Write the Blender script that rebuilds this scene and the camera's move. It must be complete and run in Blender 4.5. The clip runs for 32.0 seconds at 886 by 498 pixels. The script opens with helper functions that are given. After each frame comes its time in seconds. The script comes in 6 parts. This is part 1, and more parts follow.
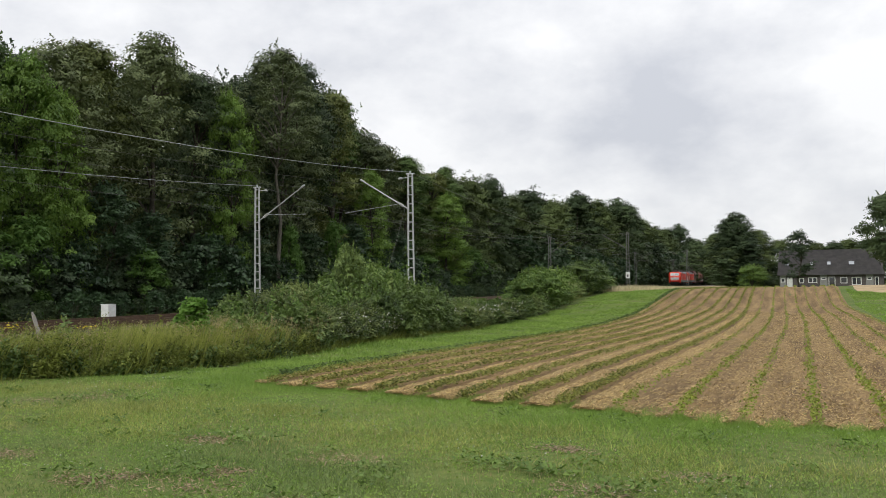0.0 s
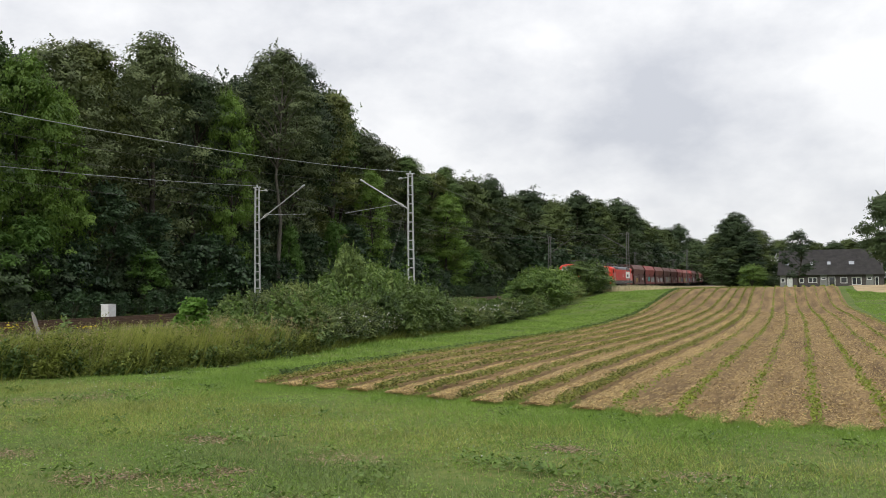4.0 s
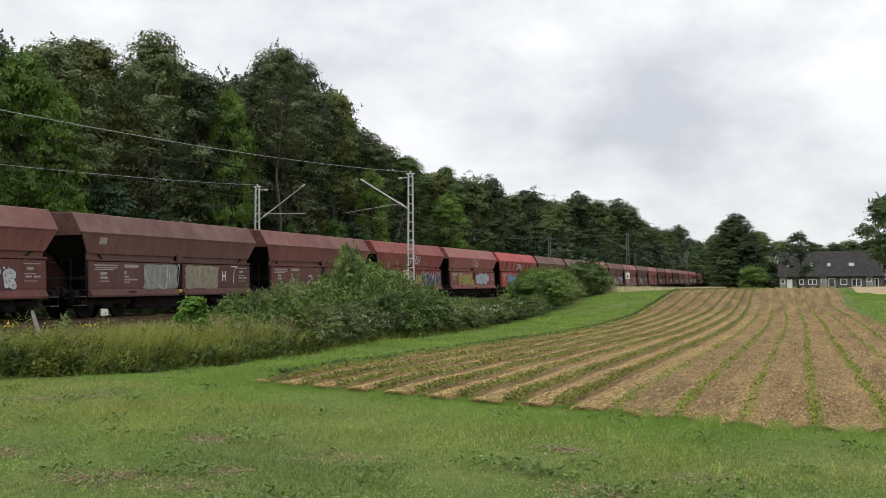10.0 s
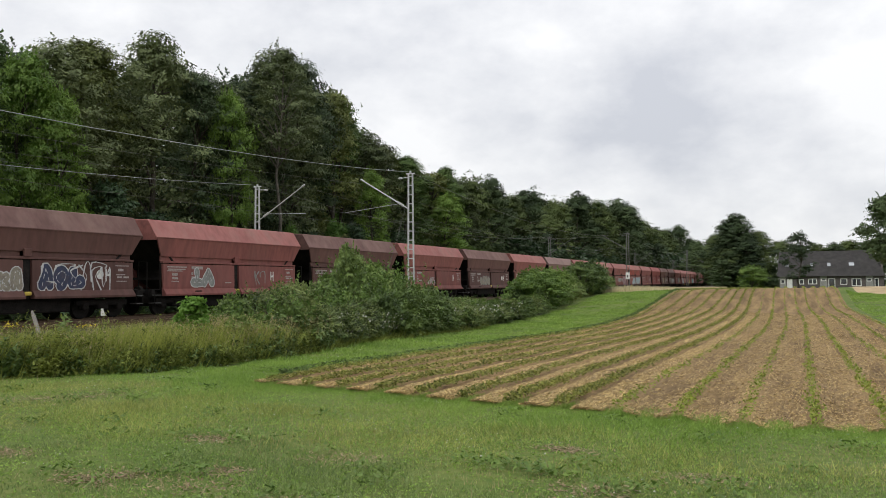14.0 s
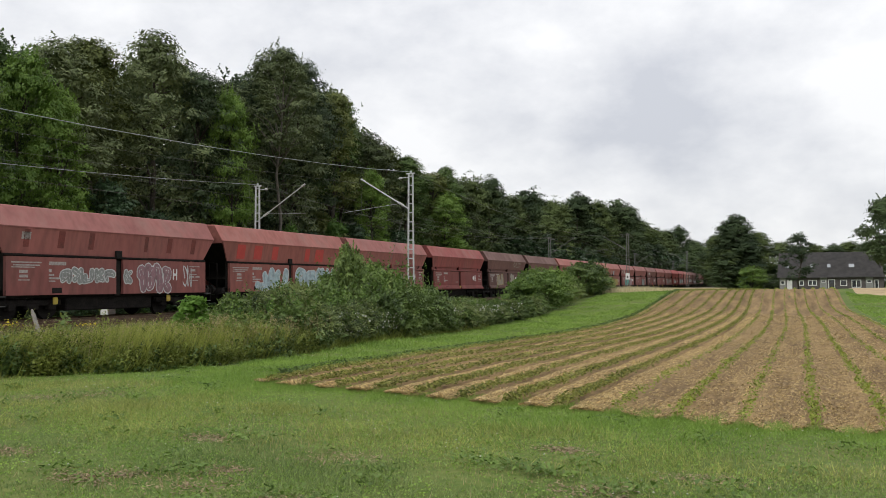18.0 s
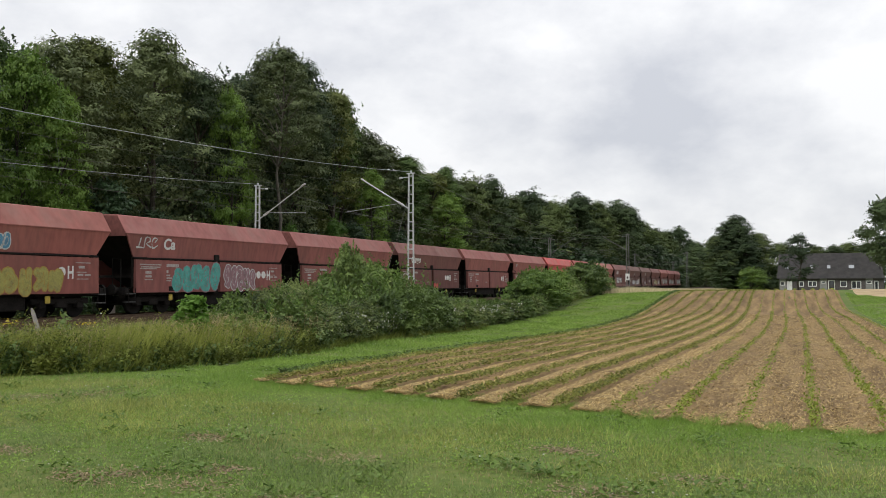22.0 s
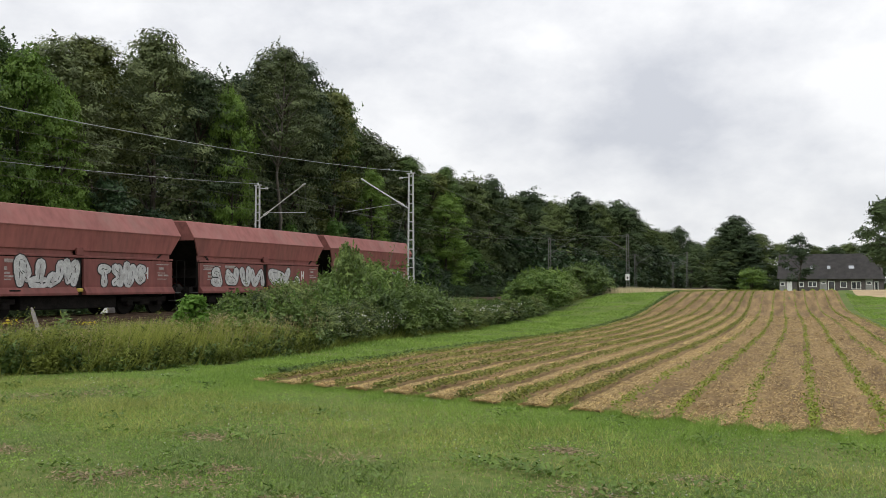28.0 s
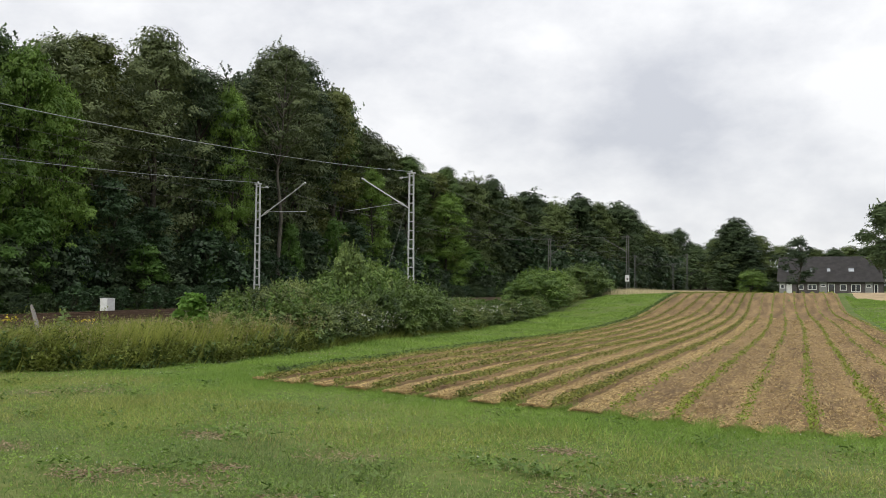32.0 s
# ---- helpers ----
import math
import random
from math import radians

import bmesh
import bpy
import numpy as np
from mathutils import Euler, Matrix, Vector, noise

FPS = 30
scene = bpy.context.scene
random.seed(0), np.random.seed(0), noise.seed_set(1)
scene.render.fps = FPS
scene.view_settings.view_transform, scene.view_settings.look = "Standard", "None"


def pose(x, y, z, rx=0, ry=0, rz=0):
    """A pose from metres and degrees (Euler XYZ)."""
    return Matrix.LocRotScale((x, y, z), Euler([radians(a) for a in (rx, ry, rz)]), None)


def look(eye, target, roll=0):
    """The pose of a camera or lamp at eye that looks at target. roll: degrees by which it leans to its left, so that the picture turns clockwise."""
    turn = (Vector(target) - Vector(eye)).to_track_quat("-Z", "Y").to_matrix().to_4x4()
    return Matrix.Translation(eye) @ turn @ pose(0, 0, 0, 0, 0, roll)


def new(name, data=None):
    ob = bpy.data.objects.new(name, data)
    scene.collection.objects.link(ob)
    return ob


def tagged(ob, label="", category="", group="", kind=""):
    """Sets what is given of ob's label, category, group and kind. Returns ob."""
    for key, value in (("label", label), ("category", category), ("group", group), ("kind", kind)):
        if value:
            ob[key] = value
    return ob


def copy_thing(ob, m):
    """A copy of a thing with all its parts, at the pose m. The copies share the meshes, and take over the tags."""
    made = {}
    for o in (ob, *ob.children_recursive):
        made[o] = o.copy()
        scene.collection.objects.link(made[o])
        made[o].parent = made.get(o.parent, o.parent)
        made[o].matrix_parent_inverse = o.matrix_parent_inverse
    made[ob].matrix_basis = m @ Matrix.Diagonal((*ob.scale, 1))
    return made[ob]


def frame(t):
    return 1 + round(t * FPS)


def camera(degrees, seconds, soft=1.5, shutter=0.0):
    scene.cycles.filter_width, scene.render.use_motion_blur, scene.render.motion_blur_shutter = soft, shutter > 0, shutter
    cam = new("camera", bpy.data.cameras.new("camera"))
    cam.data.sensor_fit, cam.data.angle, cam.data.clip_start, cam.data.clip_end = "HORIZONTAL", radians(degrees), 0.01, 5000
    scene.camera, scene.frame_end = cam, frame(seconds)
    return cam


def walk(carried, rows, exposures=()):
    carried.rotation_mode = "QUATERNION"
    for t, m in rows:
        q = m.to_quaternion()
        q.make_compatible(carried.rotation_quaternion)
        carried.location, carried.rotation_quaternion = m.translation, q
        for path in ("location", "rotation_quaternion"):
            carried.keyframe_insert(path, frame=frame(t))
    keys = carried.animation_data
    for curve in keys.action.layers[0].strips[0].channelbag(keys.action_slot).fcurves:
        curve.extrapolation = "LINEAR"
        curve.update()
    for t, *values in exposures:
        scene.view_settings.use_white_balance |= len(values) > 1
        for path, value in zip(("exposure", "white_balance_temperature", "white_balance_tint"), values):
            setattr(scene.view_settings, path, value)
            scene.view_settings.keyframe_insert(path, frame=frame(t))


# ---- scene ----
# Plan: the railway runs along +Y, the camera stands at x = 0 east of it and looks a little west of north.
cam = camera(54.585, 32.0, soft=0.85)
EYE = Vector((0.0, 0.0, 1.65))
AHEAD = Vector((math.sin(radians(-22.633)), math.cos(radians(22.633)), math.tan(radians(2.32))))
# roll of the tripod head as it slowly settles, seconds and degrees
ROLL = ((0.0, -0.63), (3.5, -0.633), (5.5, -0.628), (6.5, -0.595), (7.5, -0.54), (8.5, -0.5), (9.5, -0.418), (11.0, -0.392),
        (12.0, -0.425), (13.0, -0.449), (14.0, -0.438), (14.5, -0.397), (16.5, -0.295), (18.0, -0.243), (21.0, -0.242),
        (22.0, -0.09), (23.0, 0.004), (25.0, 0.01), (27.5, 0.004), (28.5, -0.005), (29.5, 0.106), (30.0, 0.25), (30.5, 0.335),
        (31.0, 0.345), (32.0, 0.4))
walk(cam, [(t, look(EYE, EYE + AHEAD, r)) for t, r in ROLL])

# ---- light ----
SUN_AZ, SUN_EL = radians(200), radians(52)


def make_world():
    w = bpy.data.worlds.new("overcast")
    scene.world = w
    w.use_nodes = True
    nt = w.node_tree
    nt.nodes.clear()
    N = nt.nodes.new
    out, bg = N("ShaderNodeOutputWorld"), N("ShaderNodeBackground")
    sky = N("ShaderNodeTexSky")
    sky.sky_type, sky.sun_disc, sky.sun_elevation, sky.sun_rotation = "NISHITA", False, SUN_EL, SUN_AZ
    tc, mp = N("ShaderNodeTexCoord"), N("ShaderNodeMapping")
    mp.inputs["Scale"].default_value = (1.0, 1.0, 1.7)
    mp.inputs["Location"].default_value = (2.1, 0.6, 0.3)
    big, ramp = N("ShaderNodeTexNoise"), N("ShaderNodeValToRGB")
    big.inputs["Scale"].default_value, big.inputs["Detail"].default_value = 2.9, 8.0
    big.inputs["Roughness"].default_value, big.inputs["Distortion"].default_value = 0.55, 0.0
    ramp.color_ramp.elements[0].position, ramp.color_ramp.elements[0].color = 0.37, (0.64, 0.66, 0.715, 1)
    ramp.color_ramp.elements[1].position, ramp.color_ramp.elements[1].color = 0.58, (0.995, 0.998, 1.01, 1)
    mix, mul = N("ShaderNodeMix"), N("ShaderNodeMix")
    mul.data_type = mix.data_type = "RGBA"
    mul.blend_type = "MULTIPLY"
    mul.inputs["Factor"].default_value = 1.0
    mul.inputs[7].default_value = (0.1, 0.1, 0.1, 1)
    mix.inputs["Factor"].default_value = 0.94
    L = nt.links.new
    L(tc.outputs["Generated"], mp.inputs["Vector"])
    L(mp.outputs["Vector"], big.inputs["Vector"])
    L(big.outputs["Fac"], ramp.inputs["Fac"])
    L(sky.outputs["Color"], mul.inputs[6])
    L(mul.outputs[2], mix.inputs[6])
    L(ramp.outputs["Color"], mix.inputs[7])
    L(mix.outputs[2], bg.inputs["Color"])
    # an overcast sky is a little duller near the horizon
    sep, dull = N("ShaderNodeSeparateXYZ"), N("ShaderNodeMapRange")
    dull.inputs["From Min"].default_value, dull.inputs["From Max"].default_value = 0.0, 0.3
    dull.inputs["To Min"].default_value, dull.inputs["To Max"].default_value = 0.86, 1.0
    L(tc.outputs["Generated"], sep.inputs["Vector"])
    L(sep.outputs["Z"], dull.inputs["Value"])
    L(dull.outputs["Result"], bg.inputs["Strength"])
    L(bg.outputs["Background"], out.inputs["Surface"])
    lamp = bpy.data.lights.new("sun", "SUN")
    lamp.energy, lamp.angle, lamp.color = 1.5, radians(25), (1.0, 0.97, 0.92)
    ob = new("sun", lamp)
    ob.matrix_world = look((60, -80, 120), (60 - math.sin(SUN_AZ) * 50, -80 - math.cos(SUN_AZ) * 50, 120 - math.tan(SUN_EL) * 50))


make_world()
scene.view_settings.exposure = 0.12


# ---- small tools ----
def link(nt, a, b):
    nt.links.new(a, b)


def mat(name, c1, c2, scale=4.0, rough=0.8, metal=0.0, bump=0.0, fine=8.0, rnd=0.0, island=0.0, dirt=None, dirt_amt=0.5, coord="Object", stretch=(1, 1, 1), objcol=False, spec=0.5):
    """Two tones mixed by coarse and fine noise, optional dirt, relief and change from piece to piece."""
    m = bpy.data.materials.new(name)
    m.use_nodes = True
    nt = m.node_tree
    N = nt.nodes.new
    bsdf = nt.nodes["Principled BSDF"]
    bsdf.inputs["Roughness"].default_value, bsdf.inputs["Metallic"].default_value = rough, metal
    bsdf.inputs["Specular IOR Level"].default_value = spec
    tc, mp = N("ShaderNodeTexCoord"), N("ShaderNodeMapping")
    mp.inputs["Scale"].default_value = stretch
    link(nt, tc.outputs[coord], mp.inputs["Vector"])
    n1, n2 = N("ShaderNodeTexNoise"), N("ShaderNodeTexNoise")
    n1.inputs["Scale"].default_value, n1.inputs["Detail"].default_value = scale, 5
    n2.inputs["Scale"].default_value, n2.inputs["Detail"].default_value = scale * fine, 4
    link(nt, mp.outputs["Vector"], n1.inputs["Vector"])
    link(nt, mp.outputs["Vector"], n2.inputs["Vector"])
    add = N("ShaderNodeMath")
    add.operation = "ADD"
    link(nt, n1.outputs["Fac"], add.inputs[0])
    link(nt, n2.outputs["Fac"], add.inputs[1])
    rng = N("ShaderNodeMapRange")
    rng.inputs["From Min"].default_value, rng.inputs["From Max"].default_value = 0.75, 1.25
    link(nt, add.outputs[0], rng.inputs["Value"])
    fac = rng.outputs["Result"]
    if rnd or island:
        src = N("ShaderNodeObjectInfo").outputs["Random"] if rnd else N("ShaderNodeNewGeometry").outputs["Random Per Island"]
        amt = rnd or island
        mm = N("ShaderNodeMix")
        mm.inputs["Factor"].default_value = amt
        link(nt, fac, mm.inputs[2])
        link(nt, src, mm.inputs[3])
        fac = mm.outputs[0]
    mix = N("ShaderNodeMix")
    mix.data_type = "RGBA"
    mix.inputs[6].default_value, mix.inputs[7].default_value = (*c1, 1), (*c2, 1)
    link(nt, fac, mix.inputs["Factor"])
    col = mix.outputs[2]
    if objcol:
        oi = N("ShaderNodeObjectInfo")
        mu = N("ShaderNodeMix")
        mu.data_type, mu.blend_type = "RGBA", "MULTIPLY"
        mu.inputs["Factor"].default_value = 1.0
        link(nt, col, mu.inputs[6])
        link(nt, oi.outputs["Color"], mu.inputs[7])
        col = mu.outputs[2]
    if dirt:
        n3, r3, mx = N("ShaderNodeTexNoise"), N("ShaderNodeMapRange"), N("ShaderNodeMix")
        n3.inputs["Scale"].default_value, n3.inputs["Detail"].default_value = scale * 0.6, 8
        n3.inputs["Roughness"].default_value = 0.7
        r3.inputs["From Min"].default_value, r3.inputs["From Max"].default_value = 0.5, 0.72
        r3.inputs["To Max"].default_value = dirt_amt
        mx.data_type = "RGBA"
        mx.inputs[7].default_value = (*dirt, 1)
        link(nt, mp.outputs["Vector"], n3.inputs["Vector"])
        link(nt, n3.outputs["Fac"], r3.inputs["Value"])
        link(nt, r3.outputs["Result"], mx.inputs["Factor"])
        link(nt, col, mx.inputs[6])
        col = mx.outputs[2]
    link(nt, col, bsdf.inputs["Base Color"])
    if bump:
        bp = N("ShaderNodeBump")
        bp.inputs["Strength"].default_value, bp.inputs["Distance"].default_value = bump, 0.05
        link(nt, n2.outputs["Fac"], bp.inputs["Height"])
        link(nt, bp.outputs["Normal"], bsdf.inputs["Normal"])
    return m


def leaf_mat(name, c1, c2, through_light=0.3, rough=0.55, leaf=0.4, plant=0.45, patch=0.5, scale=0.45):
    """Leaves: tone varies from leaf to leaf, from clump to clump and from plant to plant; some light passes through."""
    m = bpy.data.materials.new(name)
    m.use_nodes = True
    nt = m.node_tree
    N = nt.nodes.new
    bsdf, out = nt.nodes["Principled BSDF"], nt.nodes["Material Output"]
    bsdf.inputs["Roughness"].default_value = rough
    bsdf.inputs["Specular IOR Level"].default_value = 0.3
    geo, oi, tc = N("ShaderNodeNewGeometry"), N("ShaderNodeObjectInfo"), N("ShaderNodeTexCoord")
    nz = N("ShaderNodeTexNoise")
    nz.inputs["Scale"].default_value, nz.inputs["Detail"].default_value = scale, 4
    link(nt, tc.outputs["Object"], nz.inputs["Vector"])
    a, b, c = N("ShaderNodeMath"), N("ShaderNodeMath"), N("ShaderNodeMath")
    a.operation = b.operation = c.operation = "MULTIPLY_ADD"
    a.inputs[1].default_value, a.inputs[2].default_value = leaf, 0.5 - (leaf + plant + patch) / 2
    b.inputs[1].default_value, c.inputs[1].default_value = plant, patch
    link(nt, geo.outputs["Random Per Island"], a.inputs[0])
    link(nt, oi.outputs["Random"], b.inputs[0])
    link(nt, a.outputs[0], b.inputs[2])
    link(nt, nz.outputs["Fac"], c.inputs[0])
    link(nt, b.outputs[0], c.inputs[2])
    mix = N("ShaderNodeMix")
    mix.data_type = "RGBA"
    mix.inputs[6].default_value, mix.inputs[7].default_value = (*c1, 1), (*c2, 1)
    link(nt, c.outputs[0], mix.inputs["Factor"])
    link(nt, mix.outputs[2], bsdf.inputs["Base Color"])
    tr, sh = N("ShaderNodeBsdfTranslucent"), N("ShaderNodeMixShader")
    sh.inputs["Fac"].default_value = through_light
    link(nt, mix.outputs[2], tr.inputs["Color"])
    link(nt, bsdf.outputs[0], sh.inputs[1])
    link(nt, tr.outputs[0], sh.inputs[2])
    link(nt, sh.outputs[0], out.inputs["Surface"])
    return m


def mesh_np(name, V, F, material=None):
    V, F = np.asarray(V, np.float32), np.asarray(F, np.int32)
    me = bpy.data.meshes.new(name)
    me.vertices.add(len(V))
    me.vertices.foreach_set("co", V.ravel())
    me.loops.add(F.size)
    me.loops.foreach_set("vertex_index", F.ravel())
    me.polygons.add(len(F))
    me.polygons.foreach_set("loop_start", np.arange(0, F.size, F.shape[1], dtype=np.int32))
    me.update(calc_edges=True)
    if material:
        me.materials.append(material)
    return me


def to_mesh(name, bm, material, smooth=False):
    me = bpy.data.meshes.new(name)
    bmesh.ops.recalc_face_normals(bm, faces=bm.faces)
    bm.to_mesh(me)
    bm.free()
    if smooth:
        for p in me.polygons:
            p.use_smooth = True
    if material:
        me.materials.append(material)
    return me


def part(name, bm, material, parent, label="", smooth=False):
    """Links a bmesh or a mesh as one part under its thing."""
    me = bm if isinstance(bm, bpy.types.Mesh) else to_mesh(name, bm, material, smooth)
    ob = new(name, me)
    ob.parent = parent
    if label:
        ob["label"] = label
    return ob


def thing(name, label, category, group="", at=None, kind=""):
    ob = new(name)
    ob.empty_display_size = 0.2
    if at is not None:
        ob.matrix_basis = at
    return tagged(ob, label, category, group, kind)


def box(bm, x0, x1, y0, y1, z0, z1, bevel=0.0):
    vs = [bm.verts.new((x, y, z)) for x in (x0, x1) for y in (y0, y1) for z in (z0, z1)]
    fs = [bm.faces.new([vs[i] for i in q]) for q in ((0, 1, 3, 2), (4, 6, 7, 5), (0, 4, 5, 1), (2, 3, 7, 6), (0, 2, 6, 4), (1, 5, 7, 3))]
    if bevel:
        es = list({e for f in fs for e in f.edges})
        bmesh.ops.bevel(bm, geom=es, offset=bevel, segments=1, affect="EDGES")
    return bm


def loft(bm, rings, caps=True, closed=True):
    """Skin over rings of points, each ring with the same count."""
    R = [[bm.verts.new(p) for p in r] for r in rings]
    n = len(R[0])
    for a, b in zip(R, R[1:]):
        for i in range(n if closed else n - 1):
            j = (i + 1) % n
            bm.faces.new((a[i], a[j], b[j], b[i]))
    if caps and closed:
        bm.faces.new(R[0][::-1])
        bm.faces.new(R[-1])
    return bm


def tube(bm, pts, radii, n=8):
    """A round bar along points."""
    pts = [Vector(p) for p in pts]
    rings = []
    for i, p in enumerate(pts):
        d = (pts[min(i + 1, len(pts) - 1)] - pts[max(i - 1, 0)]).normalized()
        u = d.cross(Vector((0, 0, 1)) if abs(d.z) < 0.95 else Vector((1, 0, 0))).normalized()
        v = d.cross(u)
        r = radii[i] if isinstance(radii, (list, tuple)) else radii
        rings.append([p + (u * math.cos(k * 2 * math.pi / n) + v * math.sin(k * 2 * math.pi / n)) * r for k in range(n)])
    return loft(bm, rings)


def leaves(rng, C, N, size, aspect=0.6, three=False):
    """Rhombic leaves at centres C with normals N."""
    n = len(C)
    N = N / np.maximum(np.linalg.norm(N, axis=1, keepdims=True), 1e-6)
    T = np.cross(N, rng.normal(size=(n, 3)))
    T /= np.maximum(np.linalg.norm(T, axis=1, keepdims=True), 1e-6)
    B = np.cross(N, T)
    s = np.asarray(size).reshape(-1, 1)
    if three:
        V = np.stack([C + T * s, C - T * s * 0.8 + B * s * aspect, C - T * s * 0.8 - B * s * aspect], 1).reshape(-1, 3)
        return V, np.arange(3 * n).reshape(n, 3)
    V = np.stack([C + T * s, C + B * s * aspect, C - T * s, C - B * s * aspect], 1).reshape(-1, 3)
    return V, np.arange(4 * n).reshape(n, 4)


# ---- the lie of the land ----
TRACK_X, TRACK2_X, RAIL_Z = -27.0, -23.5, 0.38
CURVE_Y = 30.28


def bend(y):
    """How far the line has swung west of straight at y."""
    S = np.maximum(np.asarray(y, float) - CURVE_Y, 0.0)
    Q = np.minimum(S, 420.0)
    off = -(1.88e-5 * Q ** 2 + 1.287e-7 * Q ** 3 + 1.0e-10 * Q ** 4)
    slope = -(3.76e-5 * 420 + 3.86e-7 * 420 ** 2 + 4.0e-10 * 420 ** 3)
    return off + np.where(S > 420, (S - 420) * slope, 0.0)


def ground_z(x, y, sink=0.0):
    x, y = np.asarray(x, float), np.asarray(y, float)
    late = np.clip((y - 34) / 22, 0, 1)
    ye = y - 1.9 * np.clip(x + 8.6, 0, 13) * late
    p = np.interp(ye, [-40, 0, 12, 16, 21, 33, 40, 47.7, 52, 56.3, 60, 63.5, 66, 72, 85, 110, 150, 220],
                  [0.0, 0.0, 0.0, -0.05, -0.14, -0.34, -0.36, -0.23, 0.04, 0.36, 0.68, 0.93, 1.02, 0.96, 0.8, 0.5, 0.2, 0.0])
    g = np.interp(x, [-24, -19, -13, -8.6, 30, 80], [0.0, 0.35, 0.85, 1.0, 1.0, 0.0])
    lumps = 0.02 * np.sin(x * 1.3 + y * 0.7) * np.sin(y * 0.9 - x * 0.4)
    under = np.clip(np.minimum(np.minimum(x - FIELD_X0 - 0.15, FIELD_X1 - 0.15 - x), np.minimum(y - field_front(x) - 0.3, 104 - y)) / 0.5, 0, 1)
    return g * p + (1 - g) * 0.03 - 0.12 * under * sink + lumps * np.clip((24 + x) / 6, 0, 1)


FIELD_X0, FIELD_X1, ROW, ROW0 = -8.6, 3.52, 0.757, 0.11


def lane(x, y):
    """How far the rows swing west as they climb the far rise."""
    return np.interp(y, [40, 50, 57, 70, 90], [0, -0.12, -0.3, -0.58, -0.75]) * np.interp(x, [-5, -3, 1, 3.6], [0, 1, 1, 0.5])


def verge_edge(y):
    """Where the mown meadow ends and the tall verge begins."""
    return np.interp(y, [4, 11, 12.6, 15, 17, 19, 21, 25, 30.6, 35, 42, 48, 70], [-14.9, -13.4, -11.8, -11.35, -11.45, -11.6, -11.9, -12.4, -12.8, -12.75, -13.1, -13.4, -13.6])


def field_front(x):
    return 10.35 + np.clip(-(x + 1.0) * 0.24, -0.1, 4.0)


# ---- materials ----
M = {}
M["meadow"] = mat("meadow", (0.065, 0.12, 0.019), (0.15, 0.18, 0.048), 0.35, 0.95, fine=22, dirt=(0.20, 0.155, 0.09), dirt_amt=0.35, bump=0.6, spec=0.2)
M["soil"] = mat("field soil", (0.13, 0.083, 0.042), (0.37, 0.256, 0.122), 1.6, 0.95, fine=14, dirt=(0.11, 0.075, 0.045), dirt_amt=0.6, bump=1.0, spec=0.15, stretch=(1.2, 0.13, 1))
M["stubble"] = mat("stubble", (0.30, 0.22, 0.12), (0.5, 0.38, 0.22), 0.8, 0.95, fine=12, bump=0.6)
M["ballast"] = mat("ballast", (0.040, 0.031, 0.023), (0.12, 0.092, 0.068), 3.0, 0.95, fine=9, bump=1.0)
M["rail"] = mat("rusty rail steel", (0.10, 0.058, 0.036), (0.17, 0.11, 0.075), 5, 0.55, 0.5)
M["sleeper"] = mat("sleeper", (0.05, 0.04, 0.03), (0.11, 0.09, 0.07), 4, 0.9, rnd=0.5)
M["galv"] = mat("galvanised steel", (0.36, 0.37, 0.37), (0.55, 0.56, 0.56), 3, 0.6, 0.3, rnd=0.2, dirt=(0.2, 0.15, 0.12), dirt_amt=0.4)
M["dark_galv"] = mat("dark mast steel", (0.10, 0.10, 0.097), (0.18, 0.18, 0.175), 3, 0.8, 0.1, rnd=0.2, dirt=(0.1, 0.07, 0.05), dirt_amt=0.5)
M["wire"] = mat("bright wire", (0.30, 0.31, 0.32), (0.42, 0.43, 0.44), 2, 0.5, 0.4)
M["dark_wire"] = mat("dark copper wire", (0.09, 0.09, 0.085), (0.14, 0.13, 0.12), 2, 0.5, 0.4)
M["bark"] = mat("bark", (0.035, 0.028, 0.02), (0.10, 0.085, 0.065), 2, 0.95, bump=1.0, stretch=(3, 3, 0.6))
M["pale_bark"] = mat("pale grey bark", (0.07, 0.062, 0.05), (0.18, 0.16, 0.13), 2, 0.95, bump=1.0, stretch=(3, 3, 0.6))
M["oak"] = leaf_mat("dark leaves", (0.024, 0.040, 0.018), (0.185, 0.225, 0.092), 0.16, leaf=0.16, plant=0.5, patch=1.7, scale=1.5, rough=0.68)
M["dark_leaf"] = leaf_mat("deep green leaves", (0.016, 0.030, 0.015), (0.112, 0.160, 0.070), 0.16, leaf=0.16, plant=0.5, patch=1.7, scale=1.5, rough=0.68)
M["light_leaf"] = leaf_mat("light leaves", (0.055, 0.120, 0.018), (0.28, 0.42, 0.085), 0.35, leaf=0.35, plant=0.3, patch=1.0, scale=0.9)
M["olive"] = leaf_mat("olive leaves", (0.032, 0.046, 0.014), (0.215, 0.25, 0.070), 0.16, leaf=0.16, plant=0.5, patch=1.7, scale=1.5, rough=0.68)
M["mid_leaf"] = leaf_mat("mid-green leaves", (0.026, 0.054, 0.014), (0.165, 0.255, 0.062), 0.16, leaf=0.16, plant=0.5, patch=1.7, scale=1.5, rough=0.68)
M["shrub"] = leaf_mat("shrub leaves", (0.022, 0.050, 0.013), (0.26, 0.355, 0.095), 0.22, leaf=0.35, plant=0.5, patch=1.5, scale=3.2)
M["grey_shrub"] = leaf_mat("bramble leaves", (0.022, 0.045, 0.015), (0.31, 0.375, 0.12), 0.22, leaf=0.5, plant=0.4, patch=1.6, scale=3.2)
